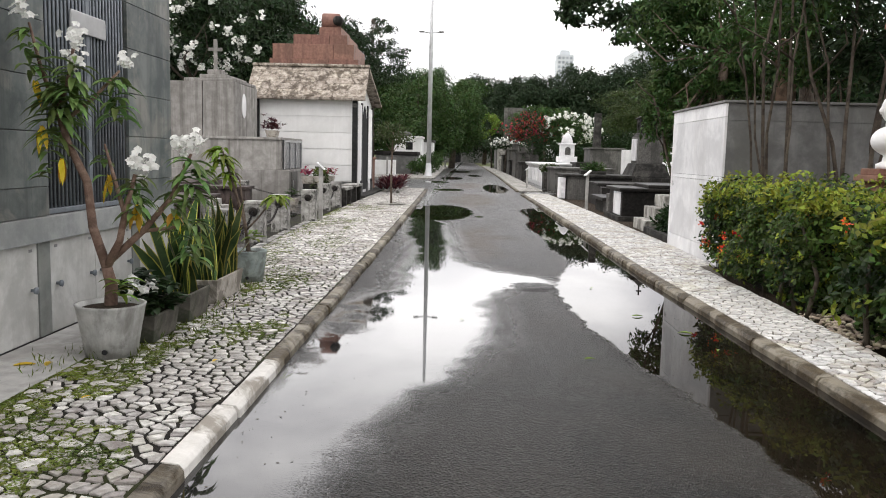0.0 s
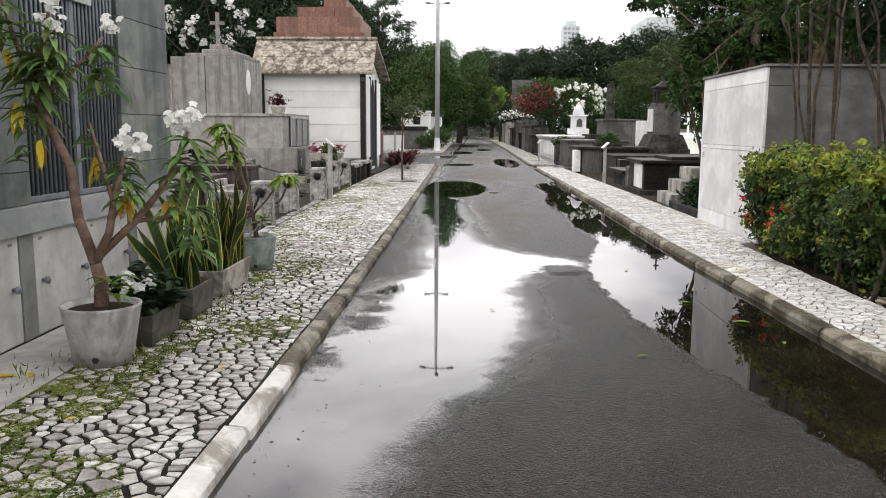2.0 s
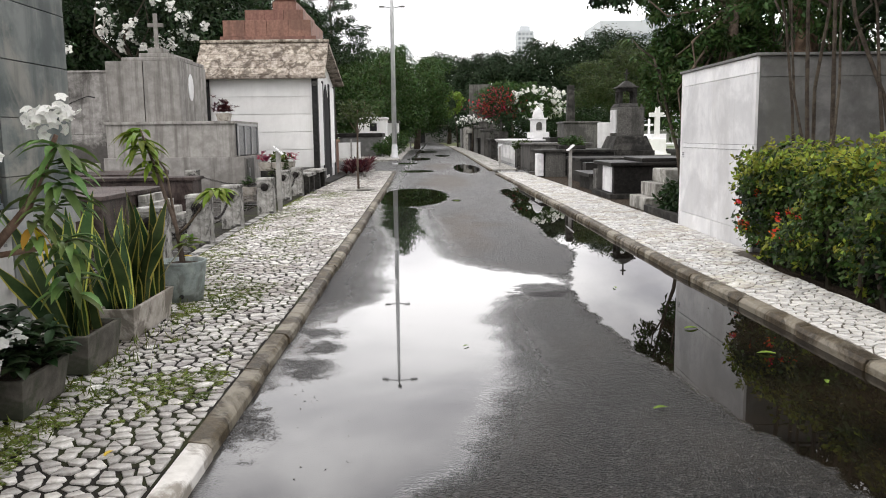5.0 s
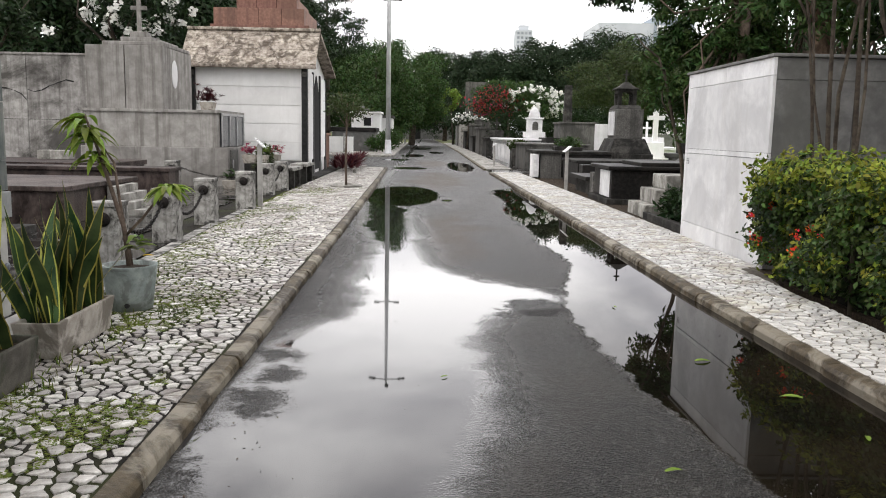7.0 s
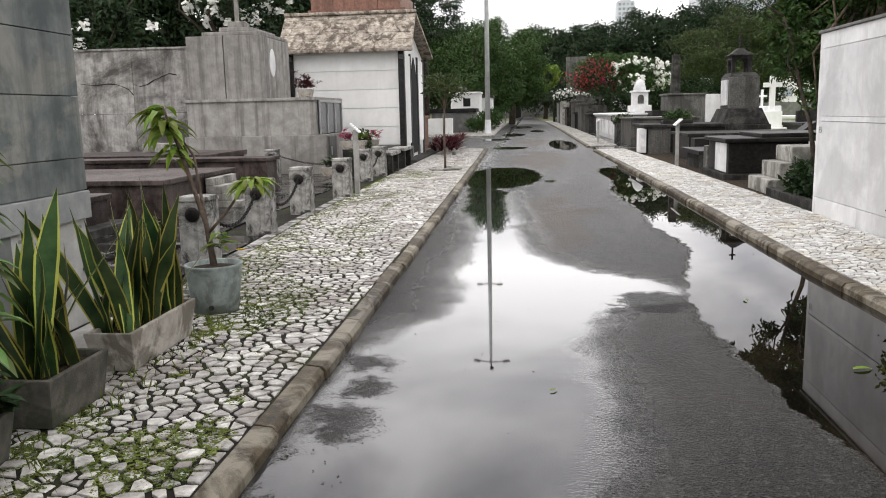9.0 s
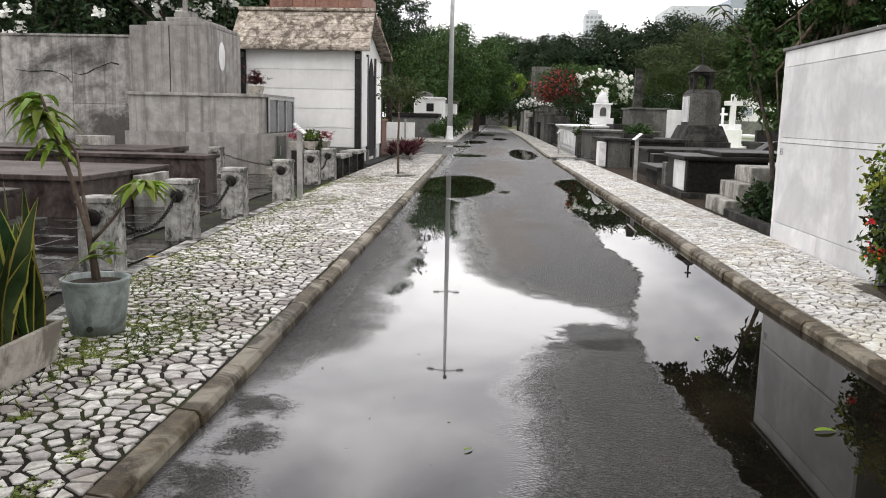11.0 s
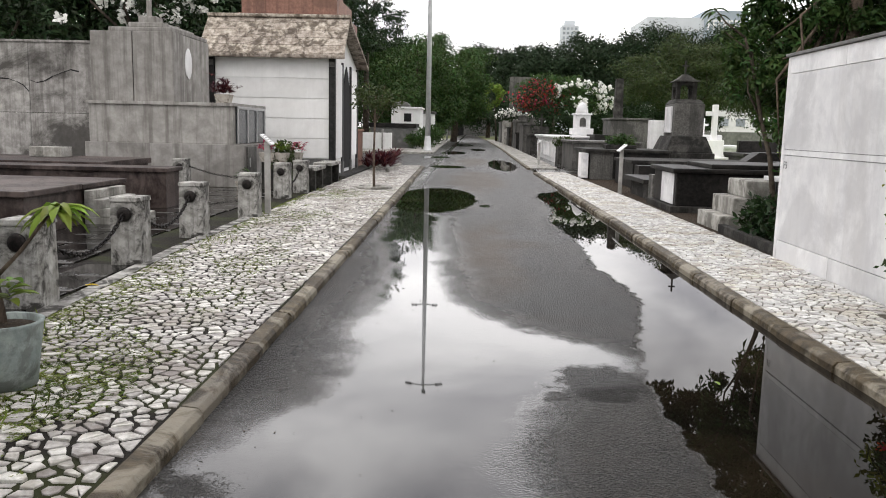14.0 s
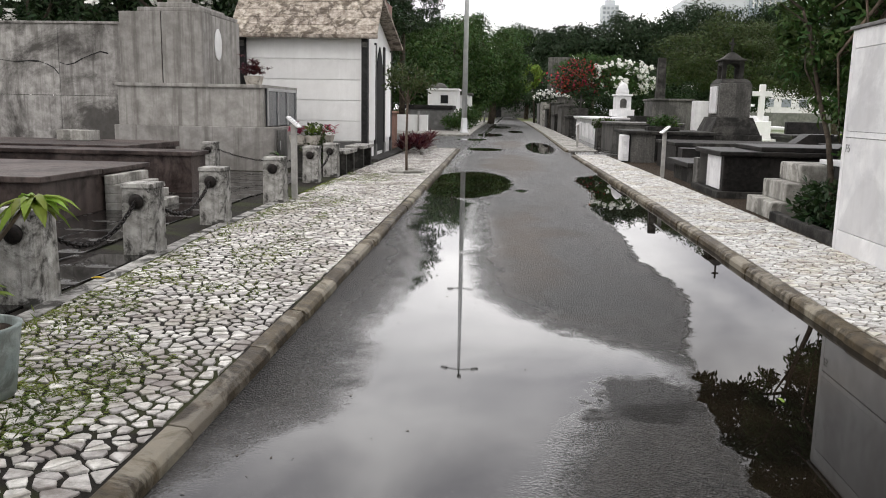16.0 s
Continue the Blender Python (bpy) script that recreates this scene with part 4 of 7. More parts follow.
prism(roof, [(25.42, 3.17), (25.42, 3.25), (26.42, 4.30), (30.3, 3.28), (30.3, 3.2), (26.42, 4.2)], "x", -6.88, -3.14)
rf = part("roof", roof, M_ROOF, mz, "lichen-stained weathered roof")
boxpart("ridge_cap", (-6.9, -3.12, 26.3, 26.52, 4.25, 4.34), M_ROOF, rf, bevel=0.03)
boxpart("eave", (-6.9, -3.12, 25.36, 25.46, 3.14, 3.24), M_ROOF, rf, bevel=0.03)
for i in range(5):
    ya, za = 25.44 + 0.2 * i, 3.262 + 0.21 * i
    for j in range(9):
        xa = -6.88 + 3.74 * j / 9
        bm = bmesh.new()
        prism(bm, [(ya, za), (ya + 0.2, za + 0.21), (ya + 0.2, za + 0.222), (ya - 0.01, za + 0.012 + 0.004 * ((i * j) % 3))], "x", xa + 0.003, xa + 3.74 / 9 - 0.003)
        part("roof_tile", bm, M_ROOF, rf)

red = thing("red_granite_mausoleum", "stepped red granite mausoleum with round finial", "mausoleum", (-6.2, 38, 0.1))
def red_course(x0, x1, y0, y1, z0, z1, n):
    for i in range(n):
        a, b = x0 + (x1 - x0) * i / n, x0 + (x1 - x0) * (i + 1) / n
        boxpart("granite_block", (a + 0.006, b - 0.006, y0, y0 + 0.5, z0 + 0.006, z1 - 0.006), M_RED, red, bevel=0.012)
    boxpart("core", (x0 + 0.02, x1, y0 + 0.5, y1, z0, z1), M_RED, red, bevel=0.012)
red_course(-8.0, -4.4, 33.0, 36.6, 0.1, 1.6, 4)
red_course(-8.0, -4.4, 33.0, 36.6, 1.6, 3.1, 3)
red_course(-8.0, -4.4, 33.0, 36.6, 3.1, 4.5, 4)
red_course(-8.0, -4.4, 33.0, 36.6, 4.5, 5.25, 3)
red_course(-7.9, -4.6, 33.1, 36.5, 5.25, 5.85, 4)
red_course(-7.1, -4.9, 33.3, 36.3, 5.85, 6.25, 3)
red_course(-6.1, -5.2, 33.6, 36, 6.25, 6.6, 1)
bm = bmesh.new()
tube(bm, [(-6.0, 33.9, 6.85), (-5.3, 33.9, 6.85)], [0.34, 0.34], 18)
part("finial", bm, M_RED, red, smooth=True)
bm = bmesh.new()
tube(bm, [(-5.35, 33.75, 6.85), (-5.35, 33.5, 6.85)], [0.22, 0.18], 18)
part("finial_boss", bm, M_DKCONC, red, smooth=True)


# ---- bollards with chains, signs, benches ----
def bollard(label, x, y, h, turn=0.0):
    b = thing("bollard", label, "bollard", (x, y, 0.13), group="chain bollards along the pavement")
    bm = bmesh.new()
    taper(bm, x, y, 0.12, 0.14 + h - 0.045, 0.142, 0.142, 0.136, 0.136)
    part("shaft", bm, M_POSTC, b, bevel=0.012)
    bm = bmesh.new()
    taper(bm, x, y, 0.095 + h, 0.14 + h, 0.147, 0.147, 0.141, 0.141)
    part("cap", bm, M_POSTC, b, bevel=0.01)
    for s in (-1, 1):
        bm = bmesh.new()
        lathe(bm, [(0.04, 0), (0.066, 0.002), (0.07, 0.018), (0.055, 0.034), (0.03, 0.036)], n=16)
        bmesh.ops.transform(bm, matrix=Matrix.Translation((x, y + s * 0.137, 0.14 + h - 0.16)) @ Matrix.Rotation(radians(-90 * s), 4, "X"), verts=list(bm.verts))
        part("chain_socket", bm, M_IRON, b, "black iron chain socket", smooth=True)
    return b


def torus(bm, m, rx, ry, r, n=10, k=5):
    rings = []
    for i in range(n):
        a = 2 * math.pi * i / n
        c, s = math.cos(a), math.sin(a)
        rings.append([bm.verts.new(m @ Vector((c * (rx + r * math.cos(2 * math.pi * j / k)), s * (ry + r * math.cos(2 * math.pi * j / k)), r * math.sin(2 * math.pi * j / k)))) for j in range(k)])
    for i in range(n):
        for j in range(k):
            a, b = rings[i], rings[(i + 1) % n]
            bm.faces.new((a[j], b[j], b[(j + 1) % k], a[(j + 1) % k]))


def chain(p, q, sag, link=0.05, r=0.008):
    p, q = Vector(p), Vector(q)
    ch = thing("chain", "black iron chain hanging between concrete bollards", "chain", p, group="bollard chains")
    n = max(4, int((q - p).length * 1.05 / link))
    bm = bmesh.new()
    for i in range(n):
        u = (i + 0.5) / n
        c = p.lerp(q, u) - Vector((0, 0, 4 * sag * u * (1 - u)))
        d = (q - p) / n - Vector((0, 0, 4 * sag * (1 - 2 * u) / n))
        m = Matrix.Translation(c) @ d.to_track_quat("X", "Z").to_matrix().to_4x4() @ Matrix.Rotation(radians(90 * (i % 2)), 4, "X")
        torus(bm, m, link * 0.68, link * 0.36, r)
    part("chain_strand", bm, M_IRON, ch, smooth=True)


POSTS = [(-3.03, 10.33), (-3.08, 12.2), (-3.16, 14.2), (-3.07, 16.3), (-3.36, 19.6), (-3.3, 20.95)]
for px_, py_ in POSTS:
    bollard("blotchy weathered concrete bollard with black chain socket", px_, py_, 0.64)
for a, b in zip(POSTS, POSTS[1:]):
    if a[1] not in (14.2, 16.3):
        chain((a[0], a[1] + 0.17, 0.62), (b[0], b[1] - 0.17, 0.62), 0.24)
REAR = [(-5.68, 20.85), (-8.3, 20.6), (-4.75, 21.55)]
bollard("pale concrete bollard beside the stepped tomb", -5.68, 20.8, 0.62)
bollard("pale concrete bollard beside the stepped tomb", -8.45, 20.6, 0.62)
chain((-5.55, 20.8, 0.62), (-3.9, 20.9, 0.45), 0.12, 0.045, 0.006)


def sign(x, y, h, label, turn=0.0):
    s = thing("sign", label, "sign", (x, y, 0.13), group="slanted grave signs")
    boxpart("post", (x - 0.04, x + 0.04, y - 0.035, y + 0.035, 0.1, h), M_CONC_PLAIN, s, bevel=0.006)
    bm = bmesh.new()
    box(bm, -0.16, 0.16, -0.11, 0.11, -0.012, 0.012)
    bmesh.ops.transform(bm, matrix=Matrix.Translation((x, y, h + 0.03)) @ Matrix.Rotation(radians(turn), 4, "Z") @ Matrix.Rotation(radians(42), 4, "X"), verts=list(bm.verts))
    bd = part("board", bm, M_SIGN, s, "white enamel board", bevel=0.003)
    bm = bmesh.new()
    for i in range(4):
        box(bm, -0.12, 0.1 - 0.03 * (i % 2), 0.06 - 0.04 * i, 0.075 - 0.04 * i, 0.0125, 0.0135)
    bmesh.ops.transform(bm, matrix=Matrix.Translation((x, y, h + 0.03)) @ Matrix.Rotation(radians(turn), 4, "Z") @ Matrix.Rotation(radians(42), 4, "X"), verts=list(bm.verts))
    part("print", bm, M_INK, bd)
    return s


sign(-2.92, 16.75, 1.22, "slanted white sign on concrete post beside bollards", 96)
sign(3.48, 23.0, 1.1, "slanted white sign on grey post beside dark tombs", -88)
sign(2.75, 36.4, 1.0, "small slanted sign on grey post at the path corner", -90)


def bench(x0, x1, y0, y1, h, label):
    b = thing("bench", label, "bench", ((x0 + x1) / 2, (y0 + y1) / 2, 0.13), group="stone benches by the white mausoleum")
    boxpart("seat", (x0, x1, y0, y1, 0.13 + h - 0.07, 0.13 + h), M_POSTC, b, bevel=0.012)
    for yy in (y0 + 0.1, y1 - 0.22):
        boxpart("leg", (x0 + 0.04, x1 - 0.04, yy, yy + 0.12, 0.11, 0.13 + h - 0.07), M_DKCONC, b, bevel=0.01)


bench(-3.45, -3.0, 21.0, 22.1, 0.5, "low weathered concrete bench on two block legs")
bench(-3.5, -3.05, 23.2, 24.5, 0.5, "low weathered concrete bench on two block legs")

# ---- plants ----
R = np.random.default_rng(11)


def foliage(name, arrays, mat, parent, label="", kind=""):
    v = np.concatenate([a[0] for a in arrays])
    off, fs = 0, []
    for a in arrays:
        fs.append(a[1] + off)
        off += len(a[0])
    v = v - np.array(parent.location if parent.parent is None else parent.parent.location)
    ob = part(name, array_mesh(name, v, np.concatenate(fs), mat), None, parent, label)
    if kind:
        ob["kind"] = kind
    return ob


def blade(base, d, ln, w, rng, seg=4, droop=0.5):
    """A long arching leaf as two joined strips of quads, creased along its rib."""
    p, d = np.array(base, float), np.array(d, float)
    d /= np.linalg.norm(d) + 1e-9
    s = np.cross(d, (0, 0, 1.0))
    s = s / np.linalg.norm(s) if np.linalg.norm(s) > 1e-3 else np.array((1.0, 0, 0))
    vs, fs = [], []
    for i in range(seg + 1):
        u = i / seg
        wd = w * (math.sin(math.pi * min(1, 0.12 + u * 0.88)) ** 0.7 if u < 0.98 else 0.04)
        up = np.array((0, 0, wd * 0.25))
        vs += [p - s * wd / 2 + up, p.copy(), p + s * wd / 2 + up]
        d = d + np.array((0, 0, -droop / seg))
        d /= np.linalg.norm(d)
        p = p + d * ln / seg
    for i in range(seg):
        a = 3 * i
        fs += [(a, a + 1, a + 4, a + 3), (a + 1, a + 2, a + 5, a + 4)]
    return np.array(vs), np.array(fs)


def rosette(tip, n, ln, w, rng, spread=0.9, up=0.35, droop=0.9, below=0.12):
    """Long leaves in a whorl at the end of a twig."""
    out = []
    for i in range(n):
        a = rng.uniform(0, 2 * math.pi)
        e = up + rng.normal() * 0.25
        base = np.array(tip) - np.array((0, 0, rng.uniform(0, below)))
        out.append(blade(base, (math.cos(a) * spread, math.sin(a) * spread, e), ln * rng.uniform(0.7, 1.2), w * rng.uniform(0.8, 1.2), rng, droop=droop))
    return out


def flower_head(tip, n, r, size, rng):
    """A cluster of five-petalled white flowers."""
    out = []
    for i in range(n):
        c = np.array(tip) + rng.normal(size=3) * r * 0.55
        tilt = rng.normal(size=3) * 0.4 + np.array((0.2, -0.6, 0.6))
        tilt /= np.linalg.norm(tilt)
        u = np.cross(tilt, (0.3, 0.2, 1)); u /= np.linalg.norm(u)
        w = np.cross(tilt, u)
        for k in range(5):
            a = 2 * math.pi * k / 5
            o, sd = math.cos(a) * u + math.sin(a) * w, -math.sin(a) * u + math.cos(a) * w
            out.append((np.array([c, c + o * size * 0.6 + sd * size * 0.42 + tilt * 0.012, c + o * size + tilt * 0.004, c + o * size * 0.6 - sd * size * 0.42 + tilt * 0.012]), np.arange(4).reshape(1, 4)))
    return out


def round_pot(parent, cx, cy, z, r0, r1, h, mat, label):
    bm = bmesh.new()
    lathe(bm, [(r0, z), (r0 + (r1 - r0) * 0.5, z + h * 0.5), (r1, z + h - 0.015), (r1 + 0.006, z + h), (r1 - 0.018, z + h), (r1 - 0.03, z + h - 0.04), (0.02, z + h - 0.045)], cx, cy, 32)
    p = part("pot", bm, mat, parent, label, smooth=True)
    bm = bmesh.new()
    lathe(bm, [(r1 - 0.03, z + h - 0.06), (r1 - 0.032, z + h - 0.03), (0.5 * r1, z + h - 0.018), (0.01, z + h - 0.01)], cx, cy, 24)
    part("soil", bm, M_SOIL, p, smooth=True)
    bm = bmesh.new()
    tube(bm, [(cx + 0.03, cy - r0 - 0.012, z + 0.05), (cx + 0.03, cy - r0 + 0.02, z + 0.05)], [0.018, 0.018], 10)
    part("drain_hole", bm, M_DARK, p)
    return p


# flowering plumeria in the large pot
PX, PY = -2.24, 5.32
pl = thing("potted_plumeria", "tall potted plumeria with white flowers and yellowing leaves", "potted plant", (PX, PY, 0.16))
round_pot(pl, PX, PY, 0.155, 0.165, 0.222, 0.345, M_POTW, "whitewashed cement bucket pot")
k = 0.00366
limbs = [
    ([(0, 0, 0.46), (0.0, 0.02, 0.62), (-0.02, 0.0, 0.74)], [0.045, 0.04, 0.036]),
    ([(-0.02, 0, 0.74), (-0.12, 0.03, 1.0), (-0.16, 0.05, 1.3), (-0.27, 0.03, 1.55), (-0.33, 0.02, 1.75)], [0.034, 0.03, 0.028, 0.024, 0.018]),
    ([(-0.27, 0.03, 1.55), (-0.38, 0.08, 1.8), (-0.45, 0.05, 2.05), (-0.5, 0.02, 2.32)], [0.02, 0.016, 0.013, 0.008]),
    ([(-0.33, 0.02, 1.75), (-0.24, -0.02, 1.93), (-0.18, -0.05, 2.15)], [0.018, 0.014, 0.01]),
    ([(-0.3, 0.02, 1.68), (-0.1, 0.05, 1.85), (0.06, 0.08, 2.03)], [0.014, 0.012, 0.008]),
    ([(-0.02, 0, 0.74), (0.08, -0.02, 0.92), (0.13, -0.05, 1.1), (0.2, -0.04, 1.36)], [0.03, 0.024, 0.02, 0.013]),
    ([(0.13, -0.05, 1.1), (0.02, 0.06, 1.32), (-0.06, 0.1, 1.55)], [0.016, 0.013, 0.008]),
    ([(0.0, 0, 0.78), (0.2, 0.06, 0.98), (0.38, 0.1, 1.2), (0.52, 0.1, 1.5)], [0.026, 0.022, 0.018, 0.01]),
    ([(0.2, 0.06, 0.98), (0.36, 0.16, 1.0), (0.48, 0.22, 1.02)], [0.014, 0.012, 0.008]),
]
for pts, rad in limbs:
    bm = bmesh.new()
    tube(bm, [(PX + a, PY + b, c) for a, b, c in pts], rad, 10)
    part("stem", bm, M_BARKP, pl, smooth=True)
green, yellow, white = [], [], []
for (dx, dy, z), n, ln in (((-0.33, 0.02, 1.85), 26, 0.30), ((-0.5, 0.02, 2.28), 14, 0.22), ((-0.18, -0.05, 2.1), 22, 0.27), ((0.03, 0.08, 2.0), 18, 0.26), ((-0.3, 0.0, 2.0), 20, 0.28),
                           ((0.2, -0.04, 1.36), 20, 0.22), ((0.52, 0.1, 1.48), 22, 0.26), ((0.40, 0.1, 1.25), 12, 0.22), ((0.48, 0.22, 1.05), 18, 0.24), ((-0.06, 0.1, 1.5), 6, 0.15), ((-0.42, 0.08, 1.55), 7, 0.2)):
    green += rosette((PX + dx, PY + dy, z), int(n * 1.8), ln * 0.78, 0.042, R, droop=1.3, below=0.3)
for dx, dy, z in ((-0.42, -0.02, 1.66), (-0.28, -0.04, 1.45), (0.0, 0.02, 1.36), (0.22, -0.06, 1.17), (0.42, 0.04, 1.12), (-0.46, 0.0, 1.95)):
    yellow += rosette((PX + dx, PY + dy, z), 4, 0.15, 0.04, R, 0.35, -0.6, 1.2, 0.03)
for dx, dy, z in ((-0.52, 0.0, 2.4), (-0.17, -0.06, 2.22), (-0.2, -0.05, 2.1), (0.1, 0.09, 2.1), (0.55, 0.08, 1.58), (0.46, 0.06, 1.56), (0.2, -0.05, 1.46), (0.28, -0.02, 1.42)):
    foliage("blossom", flower_head((PX + dx, PY + dy, z), 16, 0.055, 0.03, R), M_PETAL, pl, "white flower cluster", "stuff")
foliage("leaves", green, M_LEAF_PL, pl, "long spoon-shaped green leaves")
foliage("withered_leaves", yellow, M_LEAF_YEL, pl, "hanging yellow leaves")



def trough(name, label, x0, x1, y0, y1, h, mat):
    t = thing(name, label, "planter", ((x0 + x1) / 2, (y0 + y1) / 2, 0.155))
    bm = bmesh.new()
    cx, cy = (x0 + x1) / 2, (y0 + y1) / 2
    a, b = (x1 - x0) / 2, (y1 - y0) / 2
    z0, z1, w = 0.15, 0.15 + h, 0.028
    rings = []
    for aa, bb, z in ((a * 0.82, b * 0.88, z0), (a, b, z1), (a - w, b - w, z1), (a - w - 0.008, b - w - 0.008, z1 - 0.05)):
        rings.append([bm.verts.new((cx + sx * aa, cy + sy * bb, z)) for sx, sy in ((-1, -1), (1, -1), (1, 1), (-1, 1))])
    for r1, r2 in zip(rings, rings[1:]):
        for i in range(4):
            bm.faces.new((r1[i], r1[(i + 1) % 4], r2[(i + 1) % 4], r2[i]))
    bm.faces.new(rings[0][::-1])
    bm.faces.new(rings[-1])
    part("trough", bm, mat, t, bevel=0.008)
    bm = bmesh.new()
    box(bm, x0 + 0.035, x1 - 0.035, y0 + 0.035, y1 - 0.035, z1 - 0.06, z1 - 0.035)
    part("soil", bm, M_SOIL, t)
    return t


def snake_plant(t, x0, x1, y0, y1, z, n, tall, rng):
    """Stiff upright straps with yellow margins."""
    vs, fs, idx, off = [], [], [], 0
    for i in range(n):
        bx, by = rng.uniform(x0, x1), rng.uniform(y0, y1)
        a = rng.uniform(0, math.pi)
        s = np.array((math.cos(a), math.sin(a), 0))
        lean = np.array((rng.normal() * 0.15, rng.normal() * 0.15 - 0.02, 1.0))
        ph, am = rng.uniform(0, 6), rng.uniform(0.006, 0.02)
        h, w = tall * rng.uniform(0.5, 1.12), rng.uniform(0.05, 0.078)
        p = np.array((bx, by, z))
        seg = 6
        tw = rng.normal() * 0.9
        for j in range(seg + 1):
            u = j / seg
            ss = np.array((math.cos(a + tw * u), math.sin(a + tw * u), 0))
            nn = np.cross(ss, (0, 0, 1.0))
            wd = w * (0.65 + 0.5 * math.sin(math.pi * min(u * 0.8 + 0.1, 1))) * max(0.0, 1 - max(0, u - 0.7) / 0.3) ** 0.8 + 0.002
            q = p + lean * h * u + np.array((lean[0], lean[1], 0)) * h * 0.5 * u * u + nn * am * math.sin(ph + 7 * u)
            for e in (-0.5, -0.39, 0, 0.39, 0.5):
                vs.append(q + ss * wd * e * 1.3 + nn * wd * 0.25 * (abs(e) - 0.2))
        for j in range(seg):
            for c in range(4):
                o = off + 5 * j + c
                fs.append((o, o + 1, o + 6, o + 5))
                idx.append(1 if c in (0, 3) else 0)
        off += 5 * (seg + 1)
    v = np.array(vs) - np.array(t.location)
    part("leaves", array_mesh("leaves", v, fs, [M_SANS, M_SANSY], idx), None, t, "upright green snake-plant leaves with yellow edges")


ta = trough("snake_plant_trough", "dark cement trough with snake plants", -2.36, -2.06, 6.36, 6.86, 0.23, M_TROUGHD)
snake_plant(ta, -2.31, -2.11, 6.42, 6.80, 0.33, 20, 0.78, R)
tb = trough("snake_plant_trough", "long pale cement trough full of snake plants", -2.36, -2.09, 7.14, 7.98, 0.22, M_TROUGH)
snake_plant(tb, -2.31, -2.14, 7.2, 7.92, 0.32, 38, 0.72, R)
tc_ = trough("small_plant_trough", "dark mossy planter with crown-of-thorns plants", -2.36, -2.06, 5.62, 6.12, 0.2, M_TROUGHD)
arr, pale = [], []
for i in range(46):
    arr += rosette((R.uniform(-2.36, -2.04), R.uniform(5.6, 6.12), R.uniform(0.36, 0.62)), 5, 0.11, 0.055, R, 0.9, 0.4, 0.6, 0.05)
foliage("leaves", arr, M_LEAF_DARK, tc_, "glossy dark leaves")
for i in range(5):
    foliage("blossom", flower_head((R.uniform(-2.3, -2.1), R.uniform(5.55, 5.8), R.uniform(0.5, 0.62)), 5, 0.04, 0.028, R), M_PETAL, tc_, "small pale flower cluster", "stuff")
arr = rosette((PX + 0.1, PY - 0.08, 0.66), 12, 0.16, 0.03, R, 0.8, 0.6, 1.3, 0.1)
foliage("undergrowth", arr, M_LEAF_YOUNG, pl, "pale variegated shoot")

CX, CY = -2.2, 8.56
cn = thing("potted_sapling", "young bright-green plumeria in a blue-grey cement pot", "potted plant", (CX, CY, 0.155))
round_pot(cn, CX, CY, 0.15, 0.155, 0.195, 0.33, M_POTG, "blue-grey blotched cement pot")
for pts, rad in (([(0, 0, 0.44), (-0.03, 0, 0.75), (-0.14, 0.02, 1.1), (-0.2, 0.02, 1.3), (-0.28, 0, 1.56)], [0.02, 0.018, 0.015, 0.012, 0.008]),
                 ([(0.01, 0.02, 0.46), (-0.06, 0.03, 0.9), (-0.10, 0.04, 1.22), (-0.2, 0.05, 1.36)], [0.014, 0.012, 0.009, 0.006]),
                 ([(-0.03, 0, 0.68), (0.1, 0.02, 0.82), (0.22, 0.05, 0.98), (0.28, 0.06, 1.05)], [0.012, 0.01, 0.009, 0.007])):
    bm = bmesh.new()
    tube(bm, [(CX + a, CY + b, c) for a, b, c in pts], rad, 8)
    part("stem", bm, M_BARK, cn, smooth=True)
arr = rosette((CX - 0.28, CY, 1.56), 40, 0.24, 0.05, R, droop=1.5, below=0.2) + rosette((CX - 0.22, CY + 0.02, 1.3), 14, 0.2, 0.05, R, droop=1.4)
arr += rosette((CX + 0.28, CY + 0.06, 1.07), 34, 0.2, 0.045, R, droop=1.3, below=0.06) + rosette((CX + 0.06, CY - 0.02, 0.7), 10, 0.13, 0.05, R)
foliage("leaves", arr, M_LEAF_YOUNG, cn, "drooping bright-green leaves")

# pots on the monument and beside it
def bush_pot(x, y, z, r, mats, label, n=26, ln=0.2):
    t = thing("flower_pot", label, "potted plant", (x, y, z), group="pots at the stepped tomb")
    bm = bmesh.new()
    taper(bm, x, y, z, z + 0.2, 0.13, 0.13, 0.17, 0.17)
    part("pot", bm, M_TROUGH, t, bevel=0.01)
    for nm, mt, cnt in mats:
        arr = []
        for i in range(cnt):
            arr += rosette((x + R.normal() * r * 0.5, y + R.normal() * r * 0.5, z + 0.26 + abs(R.normal()) * r * 0.5), 7, ln, ln * 0.18, R, 0.8, 0.7, 0.7, 0.05)
        foliage(nm, arr, mt, t)


bush_pot(-5.35, 22.6, 1.9, 0.22, [("leaves", M_LEAF_MAROON, 60)], "pot of dark maroon foliage on the tomb ledge", ln=0.14)
bush_pot(-4.45, 21.0, 1.03 - 0.9, 0.1, [("leaves", M_LEAF_MID, 6)], "small potted plant at the tomb foot")
for x_, y_, z_, mt, lb in ((-4.2, 21.9, 0.68, M_PINK, "pot of pinkish bromeliads"), (-3.95, 21.95, 0.68, M_LEAF_YOUNG, "pot of bright green leaves"), (-3.75, 22.4, 0.68, M_PINK, "pot of pinkish bromeliads")):
    st = boxsolid("pot_stand", (x_ - 0.12, x_ + 0.12, y_ - 0.12, y_ + 0.12, 0.12, z_), M_DKCONC, "dark concrete pot stand", "stand")
    bush_pot(x_, y_, z_, 0.16, [("leaves", mt, 14)], lb, ln=0.15)
